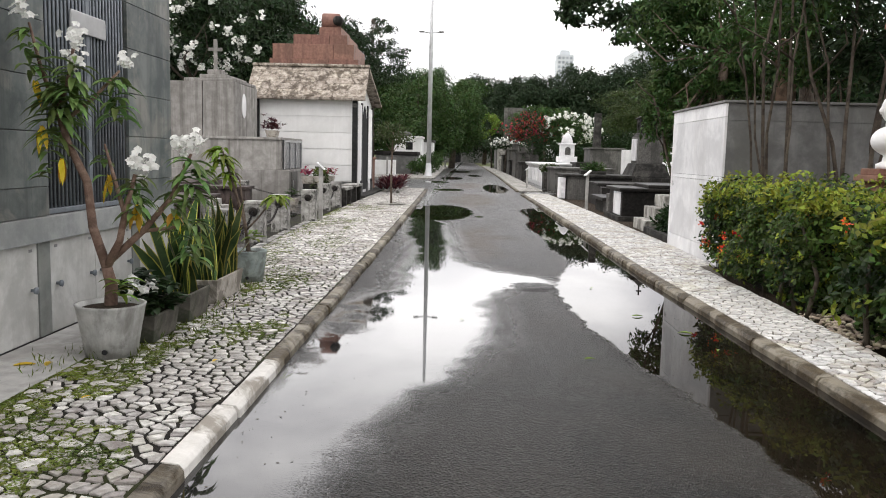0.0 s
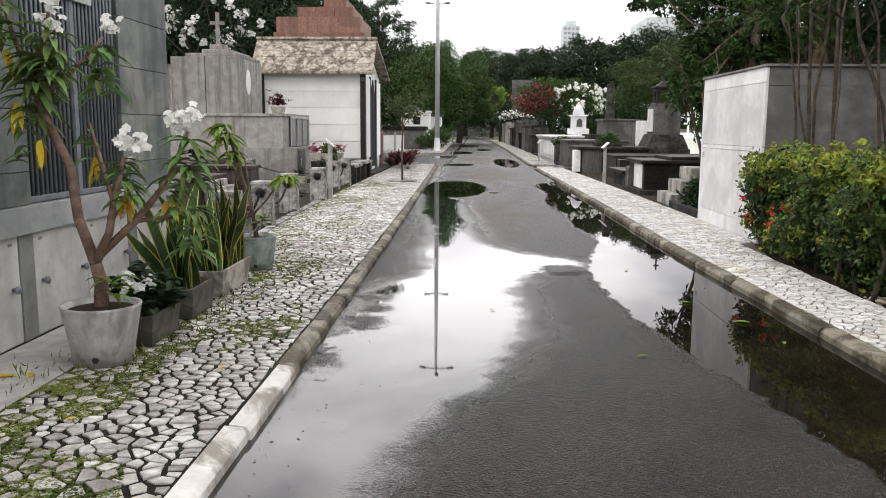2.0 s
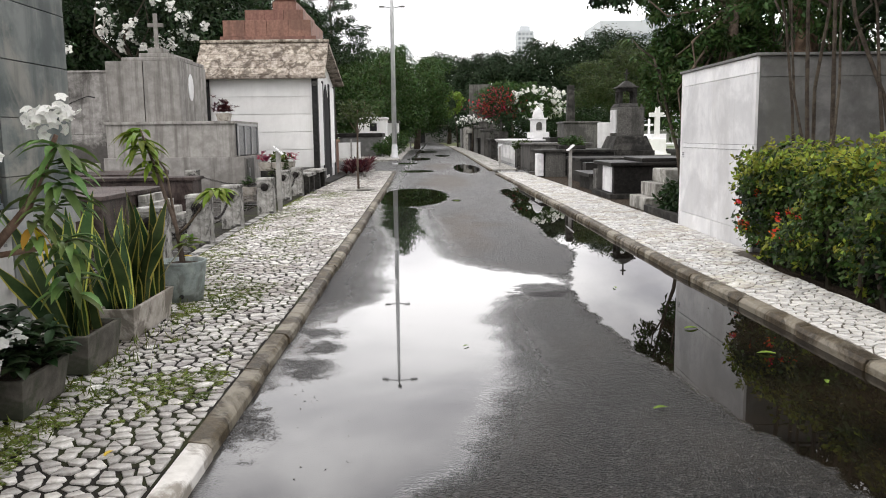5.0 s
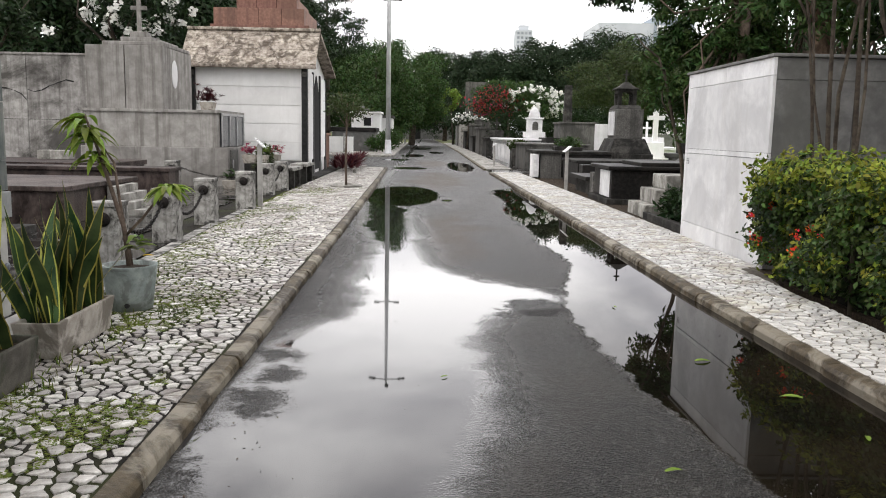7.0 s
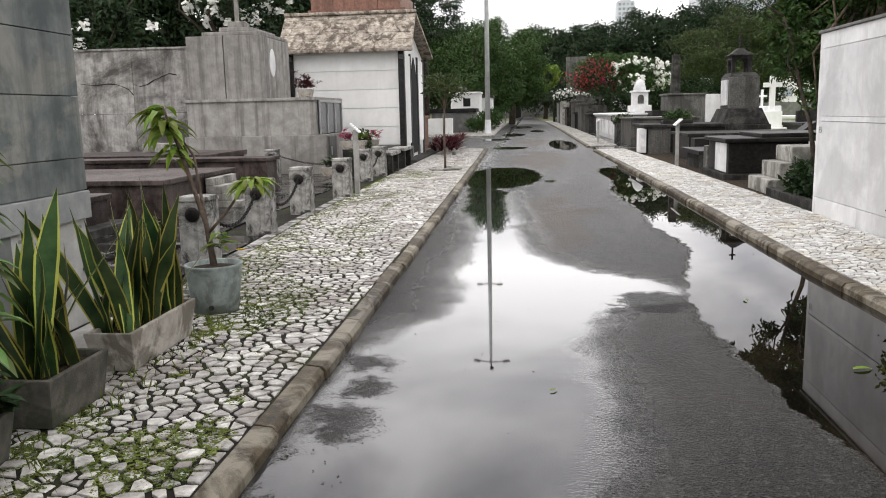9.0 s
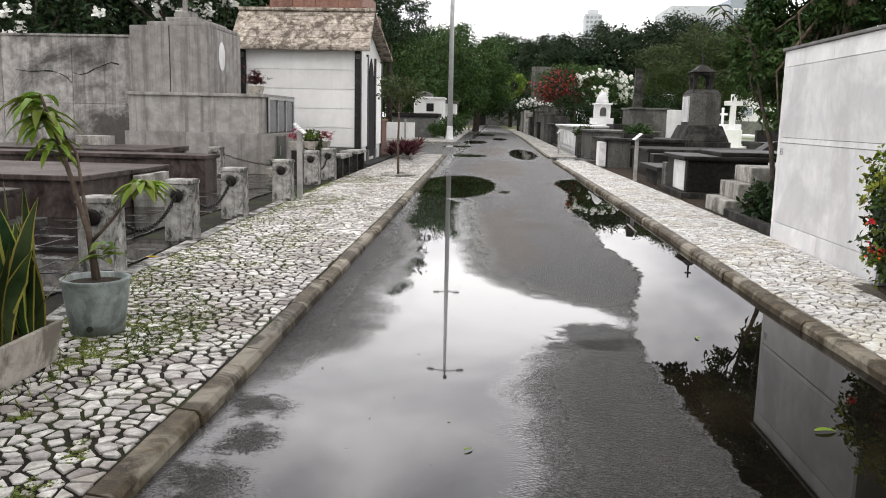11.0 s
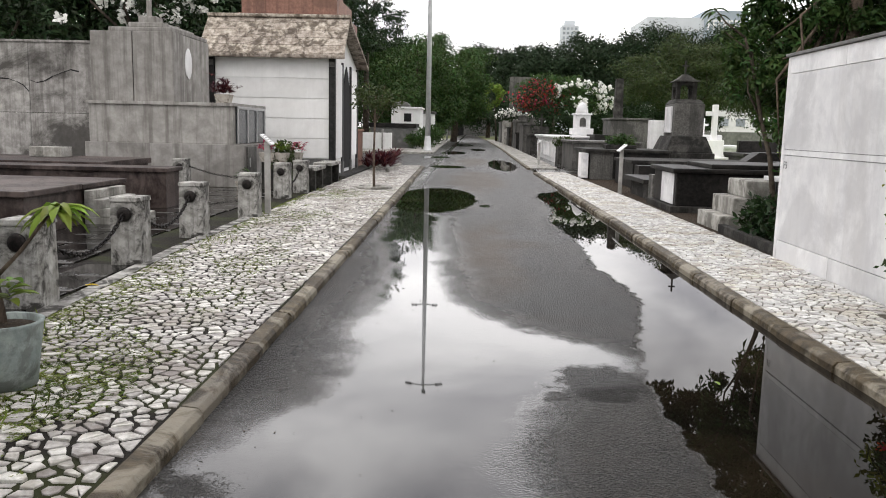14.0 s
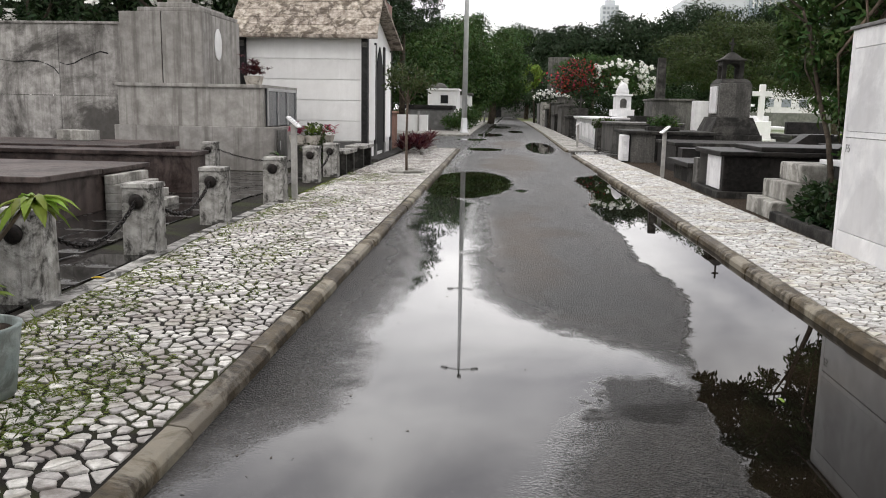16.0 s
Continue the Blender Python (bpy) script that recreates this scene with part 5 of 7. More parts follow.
vine = thing("shrub", "straggly green shrub beside the tomb", "shrub", (-4.0, 22.2, 0.125))
pts, out = crown_points((-3.95, 22.2, 0.65), (0.3, 0.4, 0.5), 40, 26, R, 0.4, 0.3)
foliage("leaves", [leaf_arrays(pts, 0.09, R, outward=out)], M_LEAF_OLIVE, vine)

# sapling on the pavement
sp = thing("pavement_sapling", "thin young tree in a pale stone ring", "tree", (-1.97, 22.2, 0.14))
bm = bmesh.new()
tube(bm, [(-1.97, 22.2, 0.12), (-1.98, 22.2, 0.9), (-1.96, 22.2, 1.7), (-1.95, 22.2, 2.15)], [0.03, 0.025, 0.02, 0.012], 8)
part("trunk", bm, M_BARK, sp, smooth=True)
for dx, dz in ((0.35, 0.5), (-0.3, 0.45), (0.2, 0.75), (-0.15, 0.8)):
    bm = bmesh.new()
    tube(bm, [(-1.96, 22.2, 1.55), (-1.96 + dx * 0.6, 22.2, 1.6 + dz * 0.5), (-1.96 + dx, 22.25, 1.6 + dz)], [0.012, 0.009, 0.005], 6)
    part("twig", bm, M_BARK, sp, smooth=True)
pts, out = crown_points((-1.93, 22.2, 2.05), (0.5, 0.45, 0.33), 40, 22, R, 0.35, 0.4)
foliage("crown", [leaf_arrays(pts, 0.09, R, outward=out)], M_LEAF_OLIVE, sp)
bm = bmesh.new()
lathe(bm, [(0.38, 0.14), (0.40, 0.19), (0.33, 0.21), (0.31, 0.17)], -1.97, 22.2, 20)
part("stone_ring", bm, M_STEP, sp, "pale stone ring", smooth=True)

brm = thing("bromeliad_bed", "clump of dark maroon spiky plants in a stone-edged bed", "plants", (-2.7, 31, 0.14))
arr = []
for i in range(46):
    arr += rosette((R.uniform(-3.1, -2.4), R.uniform(29.0, 33.2), R.uniform(0.25, 0.5)), 14, 0.42, 0.05, R, 0.7, 0.9, 0.5, 0.05)
foliage("leaves", arr, M_LEAF_MAROON, brm)
boxpart("edging", (-2.42, -2.32, 28.8, 33.4, 0.12, 0.24), M_STEP, brm)

# ---- hedges, bust ----
def hedge(label, x0, x1, y0, y1, z1, n, rng, leaf):
    h = thing("hedge", label, "hedge", ((x0 + x1) / 2, (y0 + y1) / 2, 0.11), group="clipped flowering hedges")
    # added box whose near-black colour paints the shaded gaps behind the leaves
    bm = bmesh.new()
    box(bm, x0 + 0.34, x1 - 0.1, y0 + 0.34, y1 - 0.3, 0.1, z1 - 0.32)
    part("inner_mass", bm, M_HEDGE_SHADE, h, "near-black box for the shade inside the hedge")
    for i in range(9):
        xx, yy = x0 + rng.uniform(0.05, 0.5), y0 + 0.1 + (y1 - y0 - 0.2) * i / 8
        bm = bmesh.new()
        tube(bm, [(xx, yy, 0.08), (xx + rng.normal() * 0.04, yy + rng.normal() * 0.05, 0.5), (xx + rng.normal() * 0.08, yy + rng.normal() * 0.08, z1 - 0.3)], [0.025, 0.02, 0.012], 7)
        part("stem", bm, M_BARKD, h, smooth=True)
    # shoots of a few leaves each over the front, the ends and the top, with a bumpy surface
    k = n // 7
    u = rng.uniform(0, 1, (k, 3))
    face = rng.choice(4, k, p=(0.46, 0.16, 0.30, 0.08))
    c = np.empty((k, 3))
    c[:, 0] = x0 + (x1 - x0) * u[:, 0]
    c[:, 1] = y0 + (y1 - y0) * u[:, 1]
    c[:, 2] = 0.16 + (z1 - 0.16) * u[:, 2] ** 0.85
    depth = np.abs(rng.normal(size=k)) * 0.22
    bump = 0.08 * np.sin(c[:, 1] * 5.1 + c[:, 2] * 4) + 0.06 * np.sin(c[:, 2] * 7.3 + c[:, 1] * 2.2) + 0.06 * np.sin(c[:, 0] * 9 + c[:, 1] * 8)
    out = np.zeros((k, 3))
    m = face == 0; c[m, 0] = x0 + depth[m] + bump[m]; out[m] = (-1, -0.25, 0.55)
    m = face == 1; c[m, 1] = y0 + depth[m] + bump[m]; out[m] = (-0.2, -1, 0.55)
    m = face == 2; c[m, 2] = z1 - depth[m] + bump[m] * 1.2; out[m] = (-0.25, -0.25, 1)
    m = face == 3; c[m, 1] = y1 - depth[m] + bump[m]; out[m] = (-0.2, 1, 0.5)
    c[:, 0] += np.clip(0.5 - c[:, 2], 0, 0.4) * 0.55
    c[:, 1] += np.clip(0.5 - c[:, 2], 0, 0.4) * 0.4 * np.sign((y0 + y1) / 2 - c[:, 1])
    p, out = np.repeat(c, 7, axis=0) + rng.normal(size=(7 * k, 3)) * 0.022, np.repeat(out, 7, axis=0)
    n = 7 * k
    v, f = leaf_arrays(p, leaf, rng, 0.5, -0.1, out + rng.normal(size=(n, 3)) * 0.45, fold=0.1, across=True)
    tip = np.repeat(rng.uniform(size=k) < np.where(c[:, 2] > z1 - 0.18, 0.7, 0.16), 7)
    part("leaves", array_mesh("leaves", v - np.array(h.location), f, [M_LEAF_HEDGE, M_LEAF_HEDGE_Y], tip.astype(int)), None, h, "small glossy leaves, yellow-green at the top")
    for i in range(max(10, n // 1200)):
        j = rng.integers(n)
        c = p[j] + out[j] * 0.05
        q = c + rng.normal(size=(18, 3)) * 0.02
        vv, ff = leaf_arrays(q, 0.028, rng, 0.8, 0.0, np.tile(out[j], (18, 1)))
        part("flower_head", array_mesh("flower_head", vv - np.array(h.location), ff, M_REDFL), None, h, "red flower head")
    return h


hedge("clipped hedge with yellow-green tips and red flowers beside the white vault", 3.15, 4.35, 7.4, 10.6, 1.26, 27000, R, 0.06)
hedge("clipped hedge with large leaves and red flowers beside pebbles", 3.2, 4.4, 3.6, 6.85, 1.16, 16000, R, 0.08)

bust = bmesh.new()
lathe(bust, [(0.17, 1.50), (0.17, 1.55), (0.11, 1.58), (0.10, 1.64), (0.16, 1.70)], 0, 0, 20)
for cx_, cy_, cz_, sx_, sy_, sz_ in ((0, 0, 1.80, 0.25, 0.16, 0.17), (-0.02, 0, 1.98, 0.085, 0.09, 0.12), (-0.05, 0, 2.14, 0.115, 0.10, 0.15), (-0.16, 0, 2.12, 0.03, 0.025, 0.04)):
    g = bmesh.ops.create_uvsphere(bust, u_segments=20, v_segments=14, radius=1)
    bmesh.ops.transform(bust, matrix=Matrix.Translation((cx_, cy_, cz_)) @ Matrix.Diagonal((sx_, sy_, sz_, 1)), verts=g["verts"])
bmesh.ops.translate(bust, verts=list(bust.verts), vec=(4.70, 9.0, 0))
solid("bust", bust, M_BUST, "white plaster bust on a brown stone pedestal", "statue", smooth=True)
ped = thing("pedestal", "brown stone pedestal with stepped cap under a white bust", "pedestal", (4.70, 9.0, 0.11))
boxpart("shaft", (4.50, 4.90, 8.82, 9.18, 0.1, 1.36), M_BROWN, ped, bevel=0.01)
boxpart("cap", (4.41, 4.99, 8.74, 9.26, 1.36, 1.43), M_BROWN, ped, bevel=0.012)
boxpart("upper_cap", (4.46, 4.94, 8.79, 9.21, 1.43, 1.50), M_BROWN, ped, bevel=0.012)

col = thing("fluted_column", "fluted brown granite column carrying an inscribed entablature", "column", (4.56, 8.3, 0.11))
bm = bmesh.new()
rings = []
for z_, r_ in ((0.5, 0.20), (1.2, 0.195), (2.0, 0.18), (2.76, 0.165)):
    rings.append([bm.verts.new((4.56 + (r_ - 0.014 * (i % 2)) * math.cos(math.pi * i / 20), 8.3 + (r_ - 0.014 * (i % 2)) * math.sin(math.pi * i / 20), z_)) for i in range(40)])
for a, b in zip(rings, rings[1:]):
    for i in range(40):
        bm.faces.new((a[i], a[(i + 1) % 40], b[(i + 1) % 40], b[i]))
bm.faces.new(rings[0][::-1])
bm.faces.new(rings[-1])
part("shaft", bm, M_BROWN, col)
bm = bmesh.new()
lathe(bm, [(0.165, 2.76), (0.19, 2.78), (0.185, 2.81), (0.21, 2.85), (0.24, 2.9)], 4.56, 8.3, 28)
part("capital", bm, M_BROWN, col, smooth=True)
boxpart("abacus", (4.28, 4.86, 8.02, 8.58, 2.9, 2.96), M_BROWN, col, bevel=0.01)
boxpart("base", (4.3, 4.82, 8.04, 8.56, 0.1, 0.5), M_BROWN, col, bevel=0.015)
for z_, o_ in ((2.96, 0.0), (3.08, 0.03), (3.2, -0.02)):
    boxpart("entablature", (4.32 - o_, 6.2, 8.06 - o_, 8.54 + o_, z_, z_ + (0.118 if z_ < 3.2 else 0.45)), M_BROWN, col, bevel=0.01)

# pebbles between the hedges
bm = bmesh.new()
for i in range(320):
    g = bmesh.ops.create_icosphere(bm, subdivisions=1, radius=1)
    s = R.uniform(0.012, 0.03)
    bmesh.ops.transform(bm, matrix=Matrix.Translation((R.uniform(3.2, 3.8), R.uniform(6.3, 7.6), 0.12 + R.uniform(0, 0.03))) @ Matrix.Rotation(R.uniform(0, 6), 4, "Z") @ Matrix.Diagonal((s * 1.4, s, s * 0.7, 1)), verts=g["verts"])
solid("pebbles", bm, M_PEBBLE, "loose tan pebbles on soil between hedges", "pebbles", "stuff", smooth=True)


# ---- right: graves ----
def tomb(label, name="tomb"):
    return lambda base: thing(name, label, "tomb", base)


ft = thing("stepped_grave", "dark tiled grave with pale top slab and worn stone steps", "tomb", (4.9, 15.8, 0.11))
boxpart("body", (4.42, 7.0, 14.7, 16.6, 0.1, 0.84), M_BLACKGRAN, ft, bevel=0.01)
for i in range(4):
    for j in range(5):
        boxpart("tile", (4.408, 4.42, 14.72 + 0.37 * j + 0.19 * (i % 2) * 0, 15.07 + 0.37 * j, 0.13 + 0.175 * i, 0.297 + 0.175 * i), M_BLACKPAINT, ft, bevel=0.002)
boxpart("top_slab", (4.38, 7.05, 14.65, 16.65, 0.84, 0.90), M_WHITE, ft, bevel=0.01)
boxpart("step", (3.66, 4.41, 16.2, 17.35, 0.1, 0.33), M_STEP, ft, bevel=0.02)
boxpart("step", (3.86, 4.41, 16.3, 17.3, 0.33, 0.58), M_STEP, ft, bevel=0.02)
boxpart("step", (4.06, 4.9, 16.4, 17.25, 0.58, 0.83), M_STEP, ft, bevel=0.03)
boxpart("edging", (3.62, 3.74, 13.8, 16.15, 0.1, 0.23), M_DKCONC, ft, bevel=0.012)
sh = thing("shrub", "low dark green shrub in a stone-edged bed", "shrub", (4.0, 15.0, 0.11))
pts, out = crown_points((4.0, 15.0, 0.38), (0.3, 0.95, 0.34), 60, 26, R, 0.4, 0.3)
foliage("leaves", [leaf_arrays(pts, 0.11, R, outward=out)], M_LEAF_DARK, sh)

gt = thing("granite_grave", "black granite grave with moulded slab and white plaque", "tomb", (5.6, 19.7, 0.11))
boxpart("plinth", (3.6, 7.6, 18.82, 20.75, 0.1, 0.22), M_DKCONC, gt, bevel=0.015)
boxpart("body", (3.7, 7.5, 18.92, 20.62, 0.22, 0.80), M_BLACKGRAN, gt, bevel=0.02)
boxpart("cornice", (3.62, 7.58, 18.84, 20.7, 0.80, 0.88), M_BLACKGRAN, gt, bevel=0.025)
boxpart("cover_slab", (4.3, 7.5, 18.95, 20.6, 0.88, 0.96), M_BLACKGRAN, gt, bevel=0.02)
boxpart("plaque", (3.685, 3.698, 19.05, 19.95, 0.24, 0.78), M_WHITE, gt, "white marble plaque", bevel=0.003)
lt = thing("low_slab_grave", "low dark slab grave with grey headstone block", "tomb", (4.4, 22, 0.11))
boxpart("slab", (3.65, 5.6, 21.35, 23.4, 0.44, 0.53), M_BLACKGRAN, lt, bevel=0.012)
boxpart("base", (3.78, 5.5, 21.5, 23.3, 0.1, 0.44), M_DKCONC, lt, bevel=0.01)
boxpart("head_block", (3.72, 4.5, 20.85, 21.2, 0.1, 0.66), M_GREYGRAN, lt, bevel=0.012)
boxpart("foot_block", (4.0, 5.8, 23.6, 24.1, 0.1, 0.72), M_BLACKGRAN, lt, bevel=0.012)
lt2 = thing("low_slab_grave", "broad dark granite slab grave", "tomb", (5.5, 26, 0.11))
boxpart("body", (4.1, 7.2, 24.8, 27.2, 0.1, 0.72), M_BLACKGRAN, lt2, bevel=0.012)
boxpart("cover_slab", (4.05, 7.25, 24.75, 27.25, 0.72, 0.80), M_DKCONC, lt2, bevel=0.012)
ht = thing("grey_grave", "grey granite chest tomb with black sides and white ornate plaque", "tomb", (4.7, 29.5, 0.11))
boxpart("body", (3.55, 5.8, 28.2, 30.9, 0.1, 0.9), M_GREYGRAN, ht, bevel=0.015)
boxpart("side_slab", (4.2, 5.78, 28.17, 28.2, 0.15, 0.88), M_BLACKGRAN, ht, bevel=0.004)
boxpart("cover_slab", (3.4, 5.85, 28.1, 31.0, 0.9, 0.98), M_DKCONC, ht, bevel=0.015)
pq = boxpart("ornate_plaque", (3.3, 3.5, 28.2, 28.9, 0.14, 0.86), M_WHITE, ht, "white carved plaque", bevel=0.02)
for i in range(3):
    boxpart("plaque_relief", (3.34, 3.46, 28.185, 28.2, 0.24 + 0.18 * i, 0.34 + 0.18 * i), M_WHITE, pq, bevel=0.01)
pp = thing("planter", "shallow dark planter with small green plants", "planter", (4.6, 29.2, 0.98))
boxpart("bowl", (4.1, 5.0, 28.9, 29.5, 0.98, 1.1), M_DKCONC, pp, bevel=0.02)
pts, out = crown_points((4.55, 29.2, 1.2), (0.45, 0.25, 0.2), 30, 20, R, 0.4, 0.3)
foliage("leaves", [leaf_arrays(pts, 0.1, R, outward=out)], M_LEAF_MID, pp)

tw = thing("lantern_tomb", "tall blackened stone tomb with arched lantern and cross", "tomb", (6.7, 30.6, 0.11))
boxpart("plinth", (5.92, 7.5, 29.6, 31.6, 0.1, 0.9), M_DKCONC, tw, bevel=0.03)
bm = bmesh.new()
taper(bm, 6.74, 30.6, 0.9, 1.4, 0.72, 0.95, 0.52, 0.8)
part("base", bm, M_DKCONC, tw, bevel=0.03)
boxpart("shaft", (6.3, 7.2, 29.95, 31.25, 1.4, 2.38), M_GREYGRAN, tw, bevel=0.02)
bm = bmesh.new()
taper(bm, 6.74, 30.6, 2.38, 2.52, 0.45, 0.65, 0.36, 0.42)
part("shoulder", bm, M_DKCONC, tw, bevel=0.02)
for sx in (-1, 1):
    for sy in (-1, 1):
        boxpart("lantern_pillar", (6.71 + sx * 0.25 - 0.06, 6.71 + sx * 0.25 + 0.06, 30.6 + sy * 0.25 - 0.06, 30.6 + sy * 0.25 + 0.06, 2.52, 2.92), M_DKCONC, tw, bevel=0.01)
bm = bmesh.new()
prism(bm, [(6.4, 2.92)] + [(6.71 + 0.2 * math.cos(math.pi * (1 - i / 8)), 2.86 + 0.12 * math.sin(math.pi * i / 8)) for i in range(9)] + [(7.02, 2.92), (7.02, 3.05), (6.4, 3.05)], "y", 30.29, 30.91)
part("lantern_arch", bm, M_DKCONC, tw)
bm = bmesh.new()
taper(bm, 6.71, 30.6, 3.05, 3.10, 0.38, 0.38, 0.36, 0.36)
taper(bm, 6.71, 30.6, 3.10, 3.30, 0.30, 0.30, 0.07, 0.07)
part("lantern_roof", bm, M_DKCONC, tw, bevel=0.012)
cr = boxpart("cross", (6.685, 6.735, 30.57, 30.63, 3.28, 3.72), M_DKCONC, tw, bevel=0.006)
boxpart("cross_arm", (6.61, 6.81, 30.575, 30.625, 3.53, 3.58), M_DKCONC, cr, bevel=0.006)
boxpart("plaque", (6.25, 6.298, 30.2, 31.0, 1.5, 2.3), M_WHITE, tw, "white marble plaque", bevel=0.004)

it = thing("chest_tomb", "plain grey granite chest tomb beside wet path", "tomb", (4.8, 35.8, 0.11))
boxpart("body", (3.75, 6.2, 34.0, 37.4, 0.1, 1.06), M_GREYGRAN, it, bevel=0.015)
boxpart("cover_slab", (3.68, 6.25, 33.95, 37.45, 1.06, 1.14), M_GREYGRAN, it, bevel=0.015)
jt = thing("white_table_tomb", "long white marble chest tomb with moulded top", "tomb", (4.4, 43, 0.11))
boxpart("body", (3.75, 5.1, 40.2, 49.5, 0.1, 1.08), M_WHITE, jt, bevel=0.02)
boxpart("moulding", (3.65, 5.2, 40.1, 49.6, 1.08, 1.17), M_WHITE, jt, bevel=0.03)
boxpart("cover_slab", (3.58, 5.26, 40.0, 49.7, 1.17, 1.26), M_WHITE, jt, bevel=0.025)
for i in range(5):
    boxpart("side_panel", (3.71, 3.75, 40.6 + 1.8 * i, 42.1 + 1.8 * i, 0.3, 0.95), M_WHITE, jt, bevel=0.012)
jb = thing("flower_box", "dark box of green plants against the white tomb", "planter", (3.9, 39.0, 0.11))
boxpart("box", (3.7, 4.3, 38.4, 39.4, 0.1, 0.85), M_DKCONC, jb, bevel=0.02)
pts, out = crown_points((4.0, 38.9, 1.0), (0.4, 0.5, 0.25), 30, 22, R, 0.4, 0.3)
foliage("leaves", [leaf_arrays(pts, 0.12, R, outward=out)], M_LEAF_OLIVE, jb)

kt = thing("white_shrine", "small white chapel-shaped shrine with arched niche and dome", "tomb", (5.62, 46, 0.11))
boxpart("plinth", (5.25, 6.3, 45.3, 46.7, 0.1, 1.30), M_WHITE, kt, bevel=0.02)
boxpart("base", (5.1, 6.15, 45.4, 46.6, 1.30, 1.62), M_WHITE, kt, bevel=0.02)
boxpart("body", (5.25, 6.0, 45.55, 46.45, 1.62, 2.28), M_WHITE, kt, bevel=0.015)
boxpart("cornice", (5.18, 6.07, 45.48, 46.5, 2.28, 2.36), M_WHITE, kt, bevel=0.015)
bm = bmesh.new()
lathe(bm, [(0.32, 2.36), (0.31, 2.5), (0.24, 2.72), (0.12, 2.88), (0.02, 2.93)], 5.62, 46, 20)
part("dome", bm, M_WHITE, kt, smooth=True)
bm = bmesh.new()
prism(bm, [(5.47, 1.7), (5.78, 1.7)] + [(5.625 + 0.155 * math.cos(math.pi * i / 8), 2.0 + 0.155 * math.sin(math.pi * i / 8)) for i in range(9)], "y", 45.53, 45.56)
# no recess here: the grey colour paints the niche's shade
part("niche", bm, M_GREYGRAN, kt, "grey arched panel for the shade in the niche")

ct = thing("column_tomb", "grey stone tomb with a tall square broken column", "tomb", (6.6, 40, 0.11))
boxpart("body", (5.9, 7.5, 39, 41, 0.1, 1.98), M_GREYGRAN, ct, bevel=0.02)
boxpart("cover_slab", (5.84, 7.56, 38.94, 41.06, 1.98, 2.06), M_GREYGRAN, ct, bevel=0.02)
bm = bmesh.new()
taper(bm, 6.35, 40, 2.06, 3.72, 0.19, 0.19, 0.15, 0.15)
part("column", bm, M_DKCONC, ct, bevel=0.015)
boxpart("front_slab", (5.2, 5.9, 38.6, 41, 0.1, 1.35), M_DKCONC, ct, bevel=0.02)
ws = thing("white_stele", "white rendered grave stele with dark panel", "tomb", (7.1, 36, 0.11))
boxpart("slab", (6.85, 7.4, 35.8, 36.2, 0.1, 1.95), M_WHITE, ws, bevel=0.02)
boxpart("panel", (7.42, 7.7, 35.7, 36.1, 0.1, 2.1), M_BLACKGRAN, ws, bevel=0.015)
wc = thing("white_cross", "white painted stone cross on stepped base on lawn", "cross", (9.62, 37.1, 0.11))
boxpart("base", (9.1, 10.14, 36.7, 37.5, 0.1, 0.6), M_PLASTER, wc, bevel=0.02)
boxpart("base_upper", (9.27, 9.97, 36.85, 37.35, 0.6, 1.25), M_PLASTER, wc, bevel=0.02)
sft = boxpart("shaft", (9.52, 9.72, 37.0, 37.2, 1.25, 2.62), M_PLASTER, wc, bevel=0.015)
boxpart("arm", (9.27, 9.97, 37.01, 37.19, 2.18, 2.36), M_PLASTER, sft, bevel=0.015)
dl = thing("tilted_slab", "dark slab tomb leaning on the lawn", "tomb", (8.4, 32.0, 0.11))
bm = bmesh.new()
prism(bm, [(7.7, 0.1), (9.6, 0.1), (9.6, 0.95), (8.9, 0.95)], "y", 29.8, 30.5)
part("slab", bm, M_BLACKGRAN, dl, bevel=0.015)
